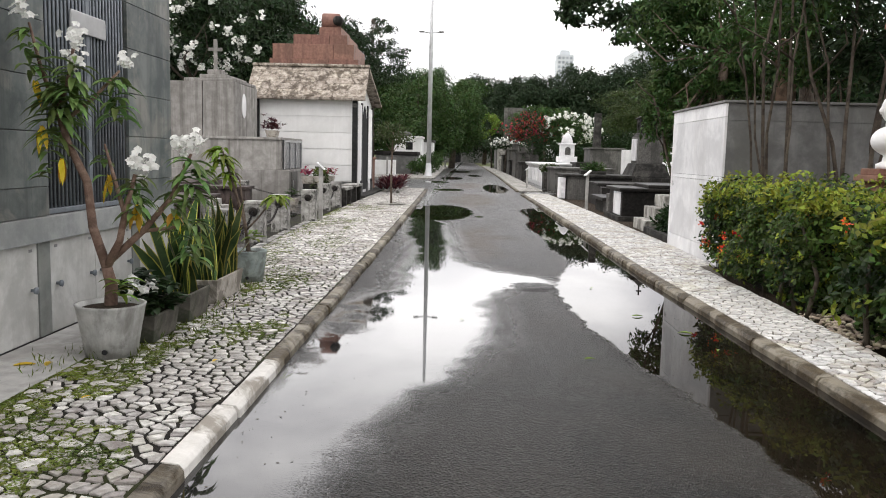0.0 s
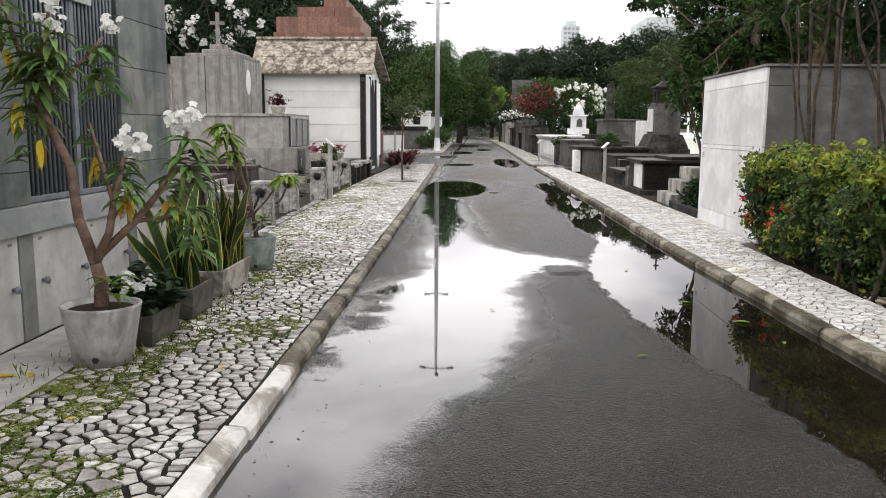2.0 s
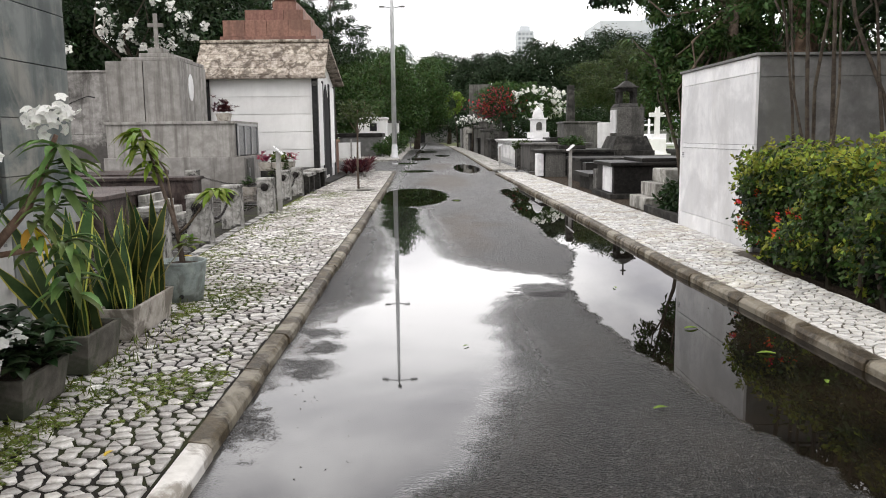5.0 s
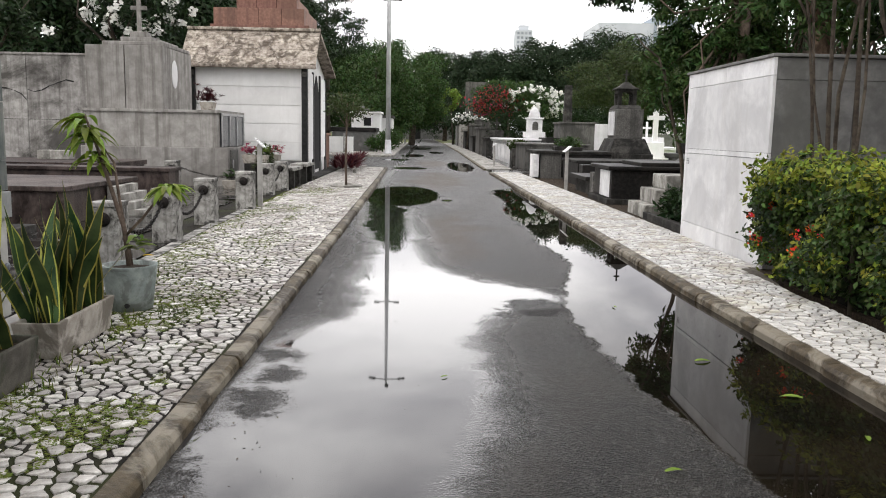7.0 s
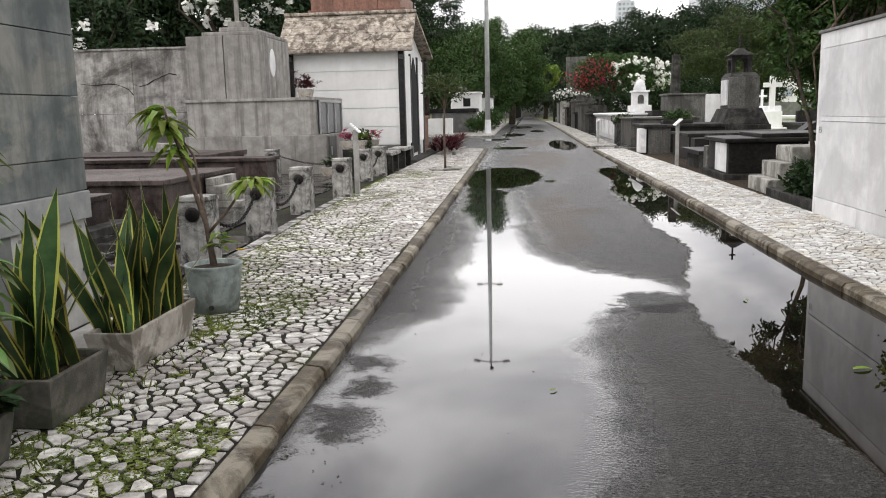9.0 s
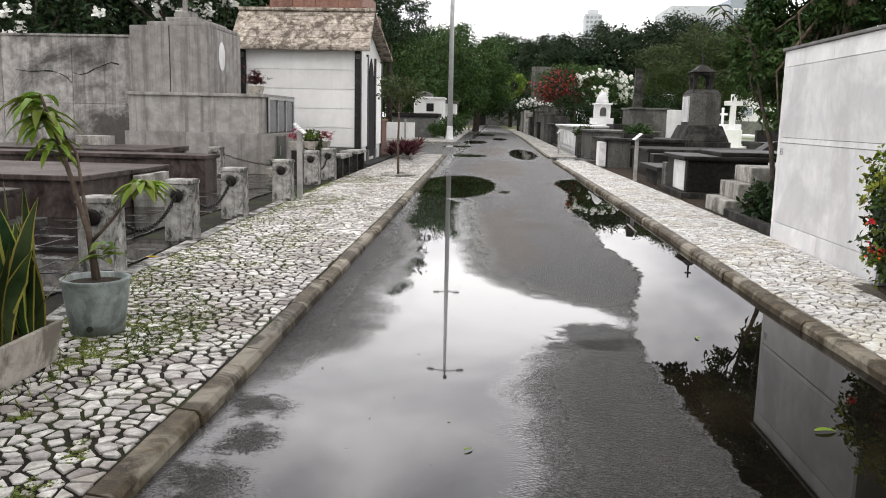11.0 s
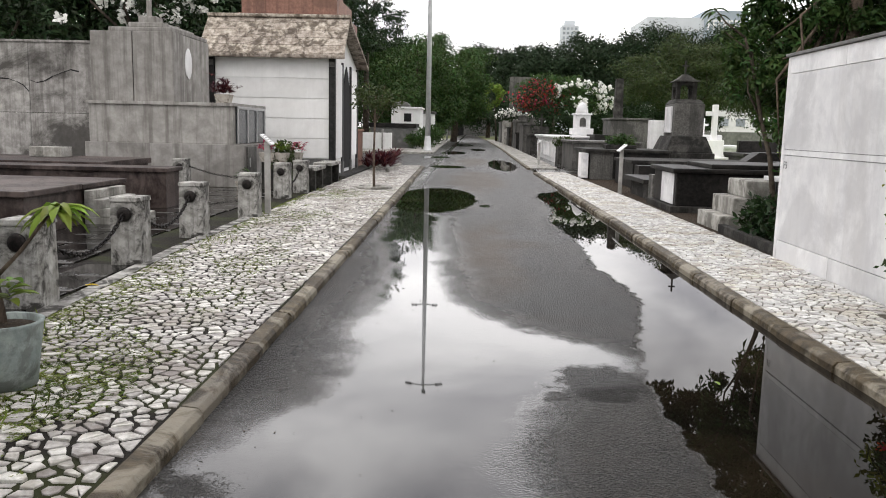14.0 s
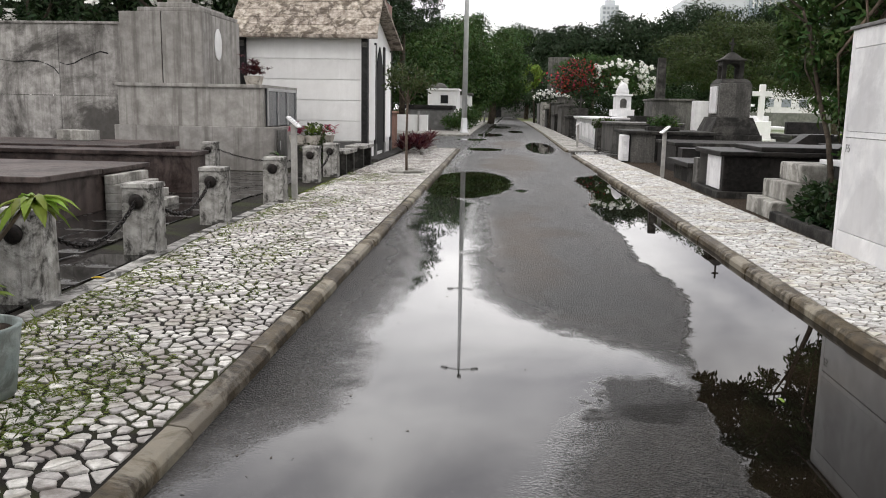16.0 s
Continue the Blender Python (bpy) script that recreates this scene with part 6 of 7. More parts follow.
for i, (x0, x1, y0, y1, z, mt, lb) in enumerate((
        (3.5, 5.2, 51.5, 55, 1.25, M_DKCONC, "blackened chest tomb"), (3.4, 5.0, 57, 61, 1.9, M_GREYGRAN, "tall grey granite tomb"), (3.3, 5.2, 63, 66, 1.3, M_BLACKGRAN, "black chest tomb"),
        (3.5, 5.0, 68, 72, 2.2, M_GREYGRAN, "tall grey vault tomb"), (3.3, 4.9, 75, 79, 1.7, M_DKCONC, "dark chest tomb"), (3.2, 5.0, 82, 88, 2.5, M_STEP, "pale stone vault"), (3.2, 5.2, 92, 98, 2.3, M_GREYGRAN, "grey vault tomb"),
        (7.4, 9.5, 44, 47, 1.4, M_DKCONC, "blackened chest tomb"), (8.5, 11, 50, 53, 1.7, M_GREYGRAN, "grey granite tomb"), (9.5, 12, 40, 43, 1.0, M_WHITE, "white chest tomb"), (10.2, 12.5, 35, 37.5, 0.8, M_BLACKGRAN, "dark slab tomb"), (8.6, 12, 24, 28, 0.75, M_BLACKGRAN, "dark slab tomb"))):
    t = thing("chest_tomb", lb + " among the graves", "tomb", ((x0 + x1) / 2, (y0 + y1) / 2, 0.11), group="far graves")
    boxpart("body", (x0, x1, y0, y1, 0.08, z - 0.12), mt, t, bevel=0.02)
    boxpart("cover_slab", (x0 - 0.08, x1 + 0.08, y0 - 0.08, y1 + 0.08, z - 0.12, z), mt, t, bevel=0.02)
    boxpart("headstone", (x0 + 0.4, x1 - 0.4, y1 - 0.5, y1 - 0.2, z, z + 0.45), mt, t, bevel=0.03)
    if i % 3 == 0:
        c = boxpart("cross", ((x0 + x1) / 2 - 0.05, (x0 + x1) / 2 + 0.05, y1 - 0.4, y1 - 0.3, z + 0.45, z + 1.2), mt, t)
        boxpart("cross_arm", ((x0 + x1) / 2 - 0.22, (x0 + x1) / 2 + 0.22, y1 - 0.39, y1 - 0.31, z + 0.85, z + 0.95), mt, c)
ms = thing("dark_monolith", "tall dark stone slab monument above the graves", "monument", (4.9, 86, 0.1))
boxpart("slab", (3.75, 6.1, 85.5, 86.5, 0.05, 6.6), M_GREYGRAN, ms, bevel=0.04)
boxpart("foot", (3.3, 6.5, 85, 87, 0.05, 1.2), M_DKCONC, ms, bevel=0.04)

# ---- left: graves beyond the white mausoleum ----
bt = thing("brown_tomb", "brown rendered tomb beside the white mausoleum", "tomb", (-4.2, 32.5, 0.12))
boxpart("body", (-4.75, -3.75, 31.2, 33.6, 0.1, 1.3), M_BROWN, bt, bevel=0.015)
boxpart("cap", (-4.8, -3.7, 31.15, 33.65, 1.3, 1.38), M_BROWN, bt, bevel=0.015)
ww = thing("low_wall", "low white wall at the far corner", "wall", (-5.6, 54.5, 0.14))
boxpart("wall", (-6.6, -4.75, 54.2, 54.6, 0.12, 1.12), M_PLASTER, ww, bevel=0.015)
boxpart("post", (-5.35, -5.25, 54.1, 54.2, 0.12, 1.35), M_CONC_PLAIN, ww)
dt = thing("dark_vault", "low blackish vault tomb behind the white wall", "tomb", (-4.9, 58, 0.14))
boxpart("body", (-6.4, -3.55, 57, 60, 0.12, 1.45), M_GREYWALL, dt, bevel=0.03)
boxpart("roof", (-6.5, -3.45, 56.9, 60.1, 1.45, 1.72), M_BLACKGRAN, dt, bevel=0.04)
wh = thing("white_chapel", "small white chapel tomb with dark window and rounded roof", "tomb", (-4.9, 67, 0.14))
boxpart("wall", (-5.9, -3.7, 65.5, 68.5, 0.1, 2.85), M_PLASTER, wh, bevel=0.03)
boxpart("cornice", (-6.0, -3.6, 65.4, 68.6, 2.85, 2.98), M_PLASTER, wh, bevel=0.03)
boxpart("window", (-4.95, -4.4, 65.47, 65.52, 1.9, 2.5), M_DARK, wh)
bm = bmesh.new()
lathe(bm, [(0.7, 2.98), (0.66, 3.15), (0.4, 3.35), (0.05, 3.42)], -5.2, 66.5, 18)
part("dome", bm, M_GREYGRAN, wh, smooth=True)
wh2 = thing("white_chapel", "narrow white chapel tomb beyond the first", "tomb", (-3.6, 72, 0.14))
boxpart("wall", (-4.2, -3.0, 71, 74, 0.1, 2.6), M_PLASTER, wh2, bevel=0.03)
boxpart("roof", (-4.3, -2.9, 70.9, 74.1, 2.6, 2.8), M_GREYGRAN, wh2, bevel=0.03)
gb = thing("gatehouse", "far grey low gate building across the lane end", "building", (-3.0, 172, 0))
boxpart("wall", (-12, 6, 178, 182, -0.05, 4.2), M_GREYWALL, gb)
bm = bmesh.new()
prism(bm, [(-3.4, -0.04), (-1.6, -0.04)] + [(-2.5 + 0.9 * math.cos(math.pi * i / 8), 1.6 + 0.9 * math.sin(math.pi * i / 8)) for i in range(9)], "y", 177.95, 178.02)
# flat near-black panel stands for the unlit passage
part("archway", bm, M_DARK, gb, "dark archway")

# lamp posts
lp = thing("lamp_post", "very tall galvanised lamp post with cross arms", "lamp post", (-2.45, 52.5, 0.14))
bm = bmesh.new()
tube(bm, [(-2.45, 52.5, 0.13), (-2.45, 52.5, 9), (-2.45, 52.5, 14.4)], [0.16, 0.125, 0.085], 14)
part("pole", bm, M_STEEL, lp, smooth=True)
bm = bmesh.new()
lathe(bm, [(0.26, 0.13), (0.26, 0.2), (0.2, 0.24), (0.18, 0.9), (0.15, 1.0)], -2.45, 52.5, 14)
part("base", bm, M_STEEL, lp, smooth=True)
for z_, ln, hs in ((9.2, 0.55, 0.12), (14.3, 0.9, 0.18)):
    for a in ((0, 180) if z_ < 10 else (25, 150, 275)):
        c, s = math.cos(radians(a)), math.sin(radians(a))
        bm = bmesh.new()
        tube(bm, [(-2.45, 52.5, z_), (-2.45 + c * ln * 0.7, 52.5 + s * ln * 0.7, z_ + 0.06), (-2.45 + c * ln, 52.5 + s * ln, z_ + 0.08)], [0.05, 0.045, 0.04], 8)
        arm = part("arm", bm, M_STEEL, lp, smooth=True)
        bm = bmesh.new()
        box(bm, -0.1, hs * 2, -hs * 0.6, hs * 0.6, -0.06, 0.05)
        bmesh.ops.transform(bm, matrix=Matrix.Translation((-2.45 + c * ln, 52.5 + s * ln, z_ + 0.08)) @ Matrix.Rotation(radians(a), 4, "Z"), verts=list(bm.verts))
        part("lamp_head", bm, M_GREYWALL, arm, "grey lamp head", bevel=0.02)
lp2 = thing("lamp_post", "short thin grey post at the far kerb", "post", (-2.6, 95, 0.14))
bm = bmesh.new()
tube(bm, [(-2.6, 95, 0.13), (-2.6, 95, 3.9)], [0.09, 0.06], 10)
part("pole", bm, M_STEEL, lp2, smooth=True)


# ---- trees ----
def tree(label, base, trunk_pts, trunk_r, crowns, mat, leaf, seed, bark=M_BARKD, limbs=6, flowers=0, width=0.42):
    rng = np.random.default_rng(seed)
    t = thing("tree", label, "tree", base)
    bm = bmesh.new()
    tube(bm, trunk_pts, trunk_r, 10)
    part("trunk", bm, bark, t, smooth=True)
    arrs, tips = [], []
    for centre, radii, clumps, per in crowns:
        pts, out = crown_points(centre, radii, clumps, per, rng, 0.3, 0.45)
        arrs.append(leaf_arrays(pts, leaf, rng, width, 0.3, out, across=True))
        tips.append((centre, radii, pts, out))
        top = Vector(trunk_pts[-1])
        for i in range(limbs):
            e = Vector(centre) + Vector(rng.normal(size=3) * 0.45 * np.array(radii))
            mid = top.lerp(e, 0.5) + Vector(rng.normal(size=3) * 0.12 * (e - top).length)
            bm = bmesh.new()
            r = trunk_r[-1] * 0.55
            tube(bm, [top, mid, e], [r, r * 0.6, r * 0.2], 6)
            part("limb", bm, bark, t, smooth=True)
    foliage("crown", arrs, mat, t)
    if flowers:
        fl = []
        for centre, radii, pts, out in tips:
            dist = np.linalg.norm((pts - np.array(centre)) / np.array(radii), axis=1)
            cand = np.where((dist > 0.8) & (pts[:, 1] < centre[1] + 0.4))[0]
            for j in rng.choice(cand, flowers):
                fl += flower_head(pts[j] + out[j] * 0.08, 16, leaf * 0.55, leaf * 0.30, rng)
        foliage("blossom", fl, M_PETAL, t, "white flower clusters", "stuff")
    return t


# dense woods behind everything
def woods(label, spots, mat, leaf, seed, per=90):
    rng = np.random.default_rng(seed)
    for x, y, z0, rx, ry, rz in spots:
        tr = 0.28 + 0.02 * rz
        tree(label, (x, y, -0.03), [(x, y, -0.05), (x + 0.2, y, z0 * 0.5), (x, y, z0)], [tr, tr * 0.8, tr * 0.6],
             [((x, y, z0), (rx, ry, rz), int(30 * rx), per)], mat, leaf, int(rng.integers(1e6)), limbs=4)


woods("broad dense dark-green tree lining the lane", [(-9.5, 70, 5.0, 5.2, 4.5, 4.4), (-4.8, 77, 5.2, 4.2, 4.2, 4.5), (-14.5, 66, 5.0, 4.5, 4.0, 4.0), (-1.8, 92, 6.2, 4.0, 4.0, 4.6), (-6.5, 96, 6.5, 5, 5, 5)], M_LEAF_MID, 0.27, 3, 230)
woods("tall far dark tree at the cemetery edge", [(3, 150, 8.9, 6, 5, 7.0), (10, 140, 9.2, 6.5, 5, 6.6), (19, 138, 9.8, 7, 5, 7.0), (28, 135, 10, 7.5, 5, 7.8), (38, 132, 10, 8, 5, 7.8), (49, 128, 10, 8, 5, 8.4), (-3, 168, 8, 7, 5, 6.5), (60, 125, 9, 9, 5, 9), (72, 120, 9, 9, 5, 9)], M_LEAF_FAR, 0.45, 4, 200)
woods("low dark tree between the graves", [(9, 100, 3.4, 5, 4, 3.6), (17, 105, 3.6, 5, 4, 3.4), (26, 108, 3.6, 5, 4, 3.6), (5.5, 112, 3.2, 3, 3, 3.8)], M_LEAF_DARK, 0.3, 5, 150)
tree("round olive-green tree with dark forked trunk", (14.2, 60, 0.05), [(14.2, 60, 0), (13.9, 60, 1.4), (14.3, 60, 2.6)], [0.25, 0.2, 0.16], [((14.2, 60, 5.0), (4.3, 3.4, 2.5), 90, 300)], M_LEAF_OLIVE, 0.17, 6, limbs=9)
tree("round olive-green tree among the graves", (22, 62, 0.05), [(22, 62, 0), (21.8, 62, 1.4), (22, 62, 2.6)], [0.25, 0.2, 0.16], [((22, 62, 4.6), (4.3, 3.4, 2.6), 90, 280)], M_LEAF_OLIVE, 0.17, 7, limbs=7)
woods("tall dark tree behind the concrete wall", [(-10, 40, 5.2, 4.0, 3.5, 4.0), (-15.5, 36, 4.8, 4.5, 3.5, 4.2), (-21, 33, 4.6, 4.5, 3.5, 4.2), (-13, 47, 7, 5, 4, 5), (-9.5, 56, 6.5, 3.5, 3.5, 4.4), (-18, 44, 6, 6, 4, 5.5), (-26, 40, 5.5, 6, 4, 5.5)], M_LEAF_DARK, 0.26, 8, 230)
tree("white-flowering plumeria tree behind the stepped tomb", (-9.0, 27.2, 0.1), [(-9.0, 27.2, 0.05), (-9.1, 27.2, 2.0), (-9.0, 27.2, 3.4)], [0.16, 0.13, 0.1], [((-8.5, 27.0, 5.55), (1.4, 1.3, 1.5), 60, 70)], M_LEAF_DARK, 0.22, 9, flowers=75, width=0.3)
tree("white-flowering plumeria tree behind the wall", (-12.9, 27.0, 0.1), [(-12.9, 27, 0.05), (-12.8, 27, 2.0), (-12.9, 27, 3.0)], [0.16, 0.13, 0.1], [((-12.9, 26.8, 4.0), (1.9, 1.5, 1.9), 60, 70)], M_LEAF_DARK, 0.24, 10, flowers=60, width=0.3)
tree("tall dark conifer behind the red mausoleum", (-7.2, 61, 0.05), [(-7.2, 61, 0), (-7.2, 61, 6), (-7.2, 61, 11.4)], [0.25, 0.16, 0.04], [((-7.0, 61, 10.2), (1.6, 1.4, 1.5), 26, 90), ((-6.3, 61, 8.6), (2.3, 1.5, 0.8), 26, 90), ((-6.6, 61, 7.2), (2.6, 1.5, 0.8), 24, 90)], M_LEAF_DARK, 0.3, 12, limbs=5, width=0.2)
# shrubs and flowers among the right-hand graves
bg = thing("bougainvillea", "crimson bougainvillea shrub over dark graves", "shrub", (4.6, 57, 0.1))
pts, out = crown_points((4.3, 57, 3.5), (1.8, 1.5, 1.1), 50, 60, R, 0.35, 0.4)
foliage("blossom", [leaf_arrays(pts[::3], 0.16, R, 0.7, 0.1, out[::3])], M_BOUG, bg, "crimson bracts")
foliage("leaves", [leaf_arrays(pts, 0.16, R, 0.45, 0.3, out)], M_LEAF_DARK, bg)
bm = bmesh.new()
tube(bm, [(4.6, 57, 0.1), (4.7, 57, 1.5), (4.4, 57, 3.0)], [0.12, 0.1, 0.06], 8)
part("trunk", bm, M_BARKD, bg, smooth=True)
pts, out = crown_points((5.2, 56, 2.2), (1.5, 1.2, 1.2), 40, 50, R, 0.35, 0.4)
foliage("lower_leaves", [leaf_arrays(pts, 0.17, R, 0.4, 0.3, out)], M_LEAF_DARK, bg)
tree("white-flowering bush tree above the graves", (7.0, 57.5, 0.1), [(7, 57.5, 0.05), (7, 57.5, 1.4), (7.0, 57.5, 2.6)], [0.14, 0.12, 0.1], [((7.0, 57.3, 3.6), (2.1, 1.5, 1.15), 50, 60)], M_LEAF_MID, 0.22, 13, flowers=120)
tree("mid-green shrub tree behind the flowering bush", (6.2, 66, 0.1), [(6.2, 66, 0.05), (6.2, 66, 1.5), (6.2, 66, 2.8)], [0.16, 0.12, 0.1], [((6.0, 66, 4.2), (3.2, 2.2, 1.6), 50, 90)], M_LEAF_MID, 0.24, 14)
tree("light yellow-green shrub beside the lane", (2.9, 97, 0.1), [(2.9, 97, 0.05), (2.8, 97, 2), (2.6, 97, 4)], [0.12, 0.1, 0.06], [((2.3, 97, 5.2), (1.3, 1.2, 1.6), 24, 60)], M_LEAF_YOUNG, 0.3, 15)
for x_, y_, s_ in ((-3.3, 56.0, 0.9), (-2.9, 61.0, 1.1), (-3.0, 68, 1.2), (-3.4, 80, 1.4), (-3.6, 90, 1.5)):
    sb = thing("shrub", "bright green shrub beside the far pavement", "shrub", (x_, y_, 0.14), group="far pavement shrubs")
    pts, out = crown_points((x_, y_, 0.2 + s_ * 0.6), (s_ * 0.7, s_ * 0.8, s_ * 0.7), 30, 40, R, 0.4, 0.3)
    foliage("leaves", [leaf_arrays(pts, 0.2, R, 0.3, 0.1, out)], M_LEAF_MID, sb)
fb_y = 73.5
fb = thing("white_flower_bush", "low bush of white flowers among far graves", "shrub", (3.4, 72.5, 0.1))
pts, out = crown_points((3.5, 73.5, 2.6), (1.6, 1.0, 0.4), 30, 40, R, 0.4, 0.4)
foliage("leaves", [leaf_arrays(pts, 0.2, R, 0.4, 0.1, out)], M_LEAF_DARK, fb)
bm = bmesh.new()
tube(bm, [(3.4, fb_y, 0.1), (3.45, fb_y, 1.4), (3.5, fb_y, 2.6)], [0.08, 0.06, 0.03], 8)
part("trunk", bm, M_BARKD, fb, smooth=True)
foliage("blossom", [leaf_arrays(pts[::4] + np.array((0, -0.2, 0.15)), 0.2, R, 0.8, 0, out[::4])], M_PETAL, fb, "", "stuff")

# ---- right: trees round the white vault ----
def stems(label, x, y, n, h, lean, seed, crowns, mat, leaf, bark=M_BARK, flowers=0, z0=0.08, r=0.035):
    rng = np.random.default_rng(seed)
    t = thing("tree", label, "tree", (x, y, z0))
    ends = []
    for i in range(n):
        a = rng.uniform(0, 2 * math.pi)
        p = Vector((x + 0.16 * math.cos(a), y + 0.1 * math.sin(a), z0))
        d = Vector((math.cos(a) * 0.12 + lean[0], math.sin(a) * 0.08 + lean[1], 1))
        pts, rad = [p.copy()], [r * rng.uniform(0.7, 1.3)]
        for k_ in range(5):
            p = p + d * (h / 5) + Vector(rng.normal(size=3) * 0.07)
            d += Vector((rng.normal() * 0.07, rng.normal() * 0.07, 0))
            pts.append(p.copy())
            rad.append(rad[0] * (1 - 0.13 * (k_ + 1)))
        bm = bmesh.new()
        tube(bm, pts, rad, 8)
        part("stem", bm, bark, t, smooth=True)
        for q in (3, 4, 5):
            e = pts[q] + Vector((rng.normal() * 0.28, rng.normal() * 0.25, rng.uniform(0.3, 0.7)))
            bm = bmesh.new()
            tube(bm, [pts[q], pts[q].lerp(e, 0.5) + Vector((rng.normal() * 0.08, 0, 0)), e], [0.016, 0.012, 0.006], 6)
            part("twig", bm, bark, t, smooth=True)
            ends.append(e)
    arrs, fl = [], []
    for e in ends:
        arrs += rosette(e, 10, leaf * 1.6, leaf * 0.4, rng, droop=1.2)
    for centre, radii, clumps, per in crowns:
        pts, out = crown_points(centre, radii, clumps, per, rng, 0.3, 0.35)
        arrs.append(leaf_arrays(pts, leaf, rng, 0.34, 0.45, out, across=True))
        for j in rng.choice(len(pts), flowers):
            fl += flower_head(pts[j], 7, 0.06, 0.05, rng)
    foliage("leaves", arrs, mat, t)
    if fl:
        foliage("blossom", fl, M_PETAL, t, "white flower clusters", "stuff")
    return t


stems("multi-stemmed tree rising between hedge and grey wall", 3.95, 10.5, 6, 4.3, (0.0, 0.02), 21, [((4.3, 10.9, 4.4), (1.2, 1.0, 1.2), 40, 80), ((5.0, 13.4, 3.6), (1.4, 0.9, 0.9), 40, 70)], M_LEAF_MID, 0.12, M_BARKD, r=0.028)
stems("multi-stemmed dark tree against grey wall", 5.0, 10.5, 6, 4.3, (0.04, 0.02), 22, [((5.6, 10.8, 4.5), (1.5, 1.0, 1.2), 26, 70)], M_LEAF_DARK, 0.13, M_BARKD, r=0.032)
stems("thin leaning tree beside the white vault", 4.0, 15.2, 1, 2.6, (-0.02, 0.02), 23, [((4.1, 15.2, 2.0), (0.4, 0.6, 0.8), 22, 36), ((4.25, 14.9, 3.0), (0.5, 0.7, 0.7), 24, 40), ((3.7, 15.2, 4.2), (1.0, 0.9, 0.7), 34, 50)], M_LEAF_MID, 0.13, M_BARKD, r=0.04)
tree("dense dark-leaved tree at the corner of the white vault", (4.35, 14.35, 0.1), [(4.35, 14.35, 0.05), (4.3, 14.3, 1.2), (4.42, 14.35, 2.4), (4.5, 14.4, 3.4)], [0.11, 0.09, 0.075, 0.05],
     [((4.55, 14.6, 3.3), (0.75, 0.7, 0.8), 34, 110), ((4.9, 15.2, 4.5), (1.3, 1.0, 1.0), 50, 130), ((4.2, 14.9, 1.5), (0.35, 0.5, 0.6), 16, 50), ((3.8, 15.3, 2.5), (0.45, 0.6, 0.8), 40, 110), ((3.9, 15.4, 3.9), (0.75, 0.8, 0.8), 44, 120)], M_LEAF_MID, 0.095, 41, M_BARK, limbs=7, width=0.34)
stems("shrubby plumeria with bare pale stems behind the vault", 5.0, 15.3, 9, 3.6, (0.02, 0.0), 24, [((4.9, 15.4, 3.8), (1.0, 0.9, 1.0), 24, 40)], M_LEAF_MID, 0.14, M_BARK, 10)
stems("shrubby plumeria with bare pale stems behind the vault", 5.9, 16.0, 9, 3.8, (0.05, 0.0), 25, [((6.0, 16.0, 4.2), (1.5, 1.0, 1.2), 30, 50)], M_LEAF_OLIVE, 0.14, M_BARK, 12)
stems("shrubby plumeria with bare pale stems behind the vault", 7.4, 15.8, 8, 3.6, (0.0, 0.0), 26, [((7.4, 15.8, 4.0), (1.5, 1.0, 1.3), 30, 50)], M_LEAF_MID, 0.14, M_BARK, 8)
fig = bmesh.new()
lathe(fig, [(0.17, 2.3), (0.19, 2.42), (0.15, 2.5), (0.165, 2.6), (0.15, 2.9), (0.125, 3.1), (0.15, 3.3), (0.165, 3.42), (0.10, 3.54), (0.05, 3.58), (0.03, 3.6)], 5.36, 14.0, 18)
for v_ in fig.verts:
    v_.co.x += 0.05 * math.sin((v_.co.z - 2.3) * 4.2) + 0.012 * math.sin(v_.co.z * 31)
    v_.co.y = 14.0 + (v_.co.y - 14.0) * 0.8 + 0.015 * math.sin(math.atan2(v_.co.y - 14.0, v_.co.x - 5.36) * 7)
box(fig, 5.16, 5.58, 13.82, 14.2, 0.1, 2.32)
solid("statue", fig, M_PEEL, "weathered tan stone figure on a block behind the vault", "statue", smooth=True)
tree("large dark tree with canopy above the graves", (9.5, 17.5, 0.1), [(9.5, 17.5, 0.05), (9.3, 17.5, 3.4), (9.0, 17.5, 6.6)], [0.3, 0.25, 0.2],
     [((8.6, 17.2, 5.6), (3.2, 2.4, 2.0), 80, 110), ((5.6, 17.6, 5.9), (2.2, 1.8, 1.1), 36, 80), ((9.5, 14.8, 3.8), (2.0, 1.6, 1.6), 50, 90)], M_LEAF_DARK, 0.15, 31, limbs=2)
tree("dark tree behind the bust and hedge", (9.2, 12.2, 0.1), [(9.2, 12.2, 0.05), (9.0, 12.3, 2.0), (8.8, 12.2, 3.4)], [0.22, 0.18, 0.14],
     [((7.8, 12.6, 4.0), (2.9, 1.7, 2.0), 110, 150), ((6.6, 9.8, 4.8), (1.6, 1.4, 1.0), 36, 70)], M_LEAF_DARK, 0.15, 32, limbs=3)
tree("tree with drooping leafy boughs over the graves", (10.5, 25.5, 0.1), [(10.5, 25.5, 0.05), (10.4, 25.5, 4.0), (9.8, 25.5, 8.2)], [0.28, 0.22, 0.16],
     [((8.2, 25.3, 7.6), (2.6, 1.8, 1.2), 40, 70), ((5.8, 24.6, 6.0), (1.6, 1.1, 0.75), 50, 60), ((3.5, 24.2, 5.8), (1.0, 0.8, 0.6), 36, 60), ((4.9, 24.2, 5.3), (0.8, 0.6, 0.6), 20, 50), ((9.5, 24, 4.8), (1.8, 1.4, 1.4), 30, 60)], M_LEAF_DARK, 0.17, 33, limbs=2)

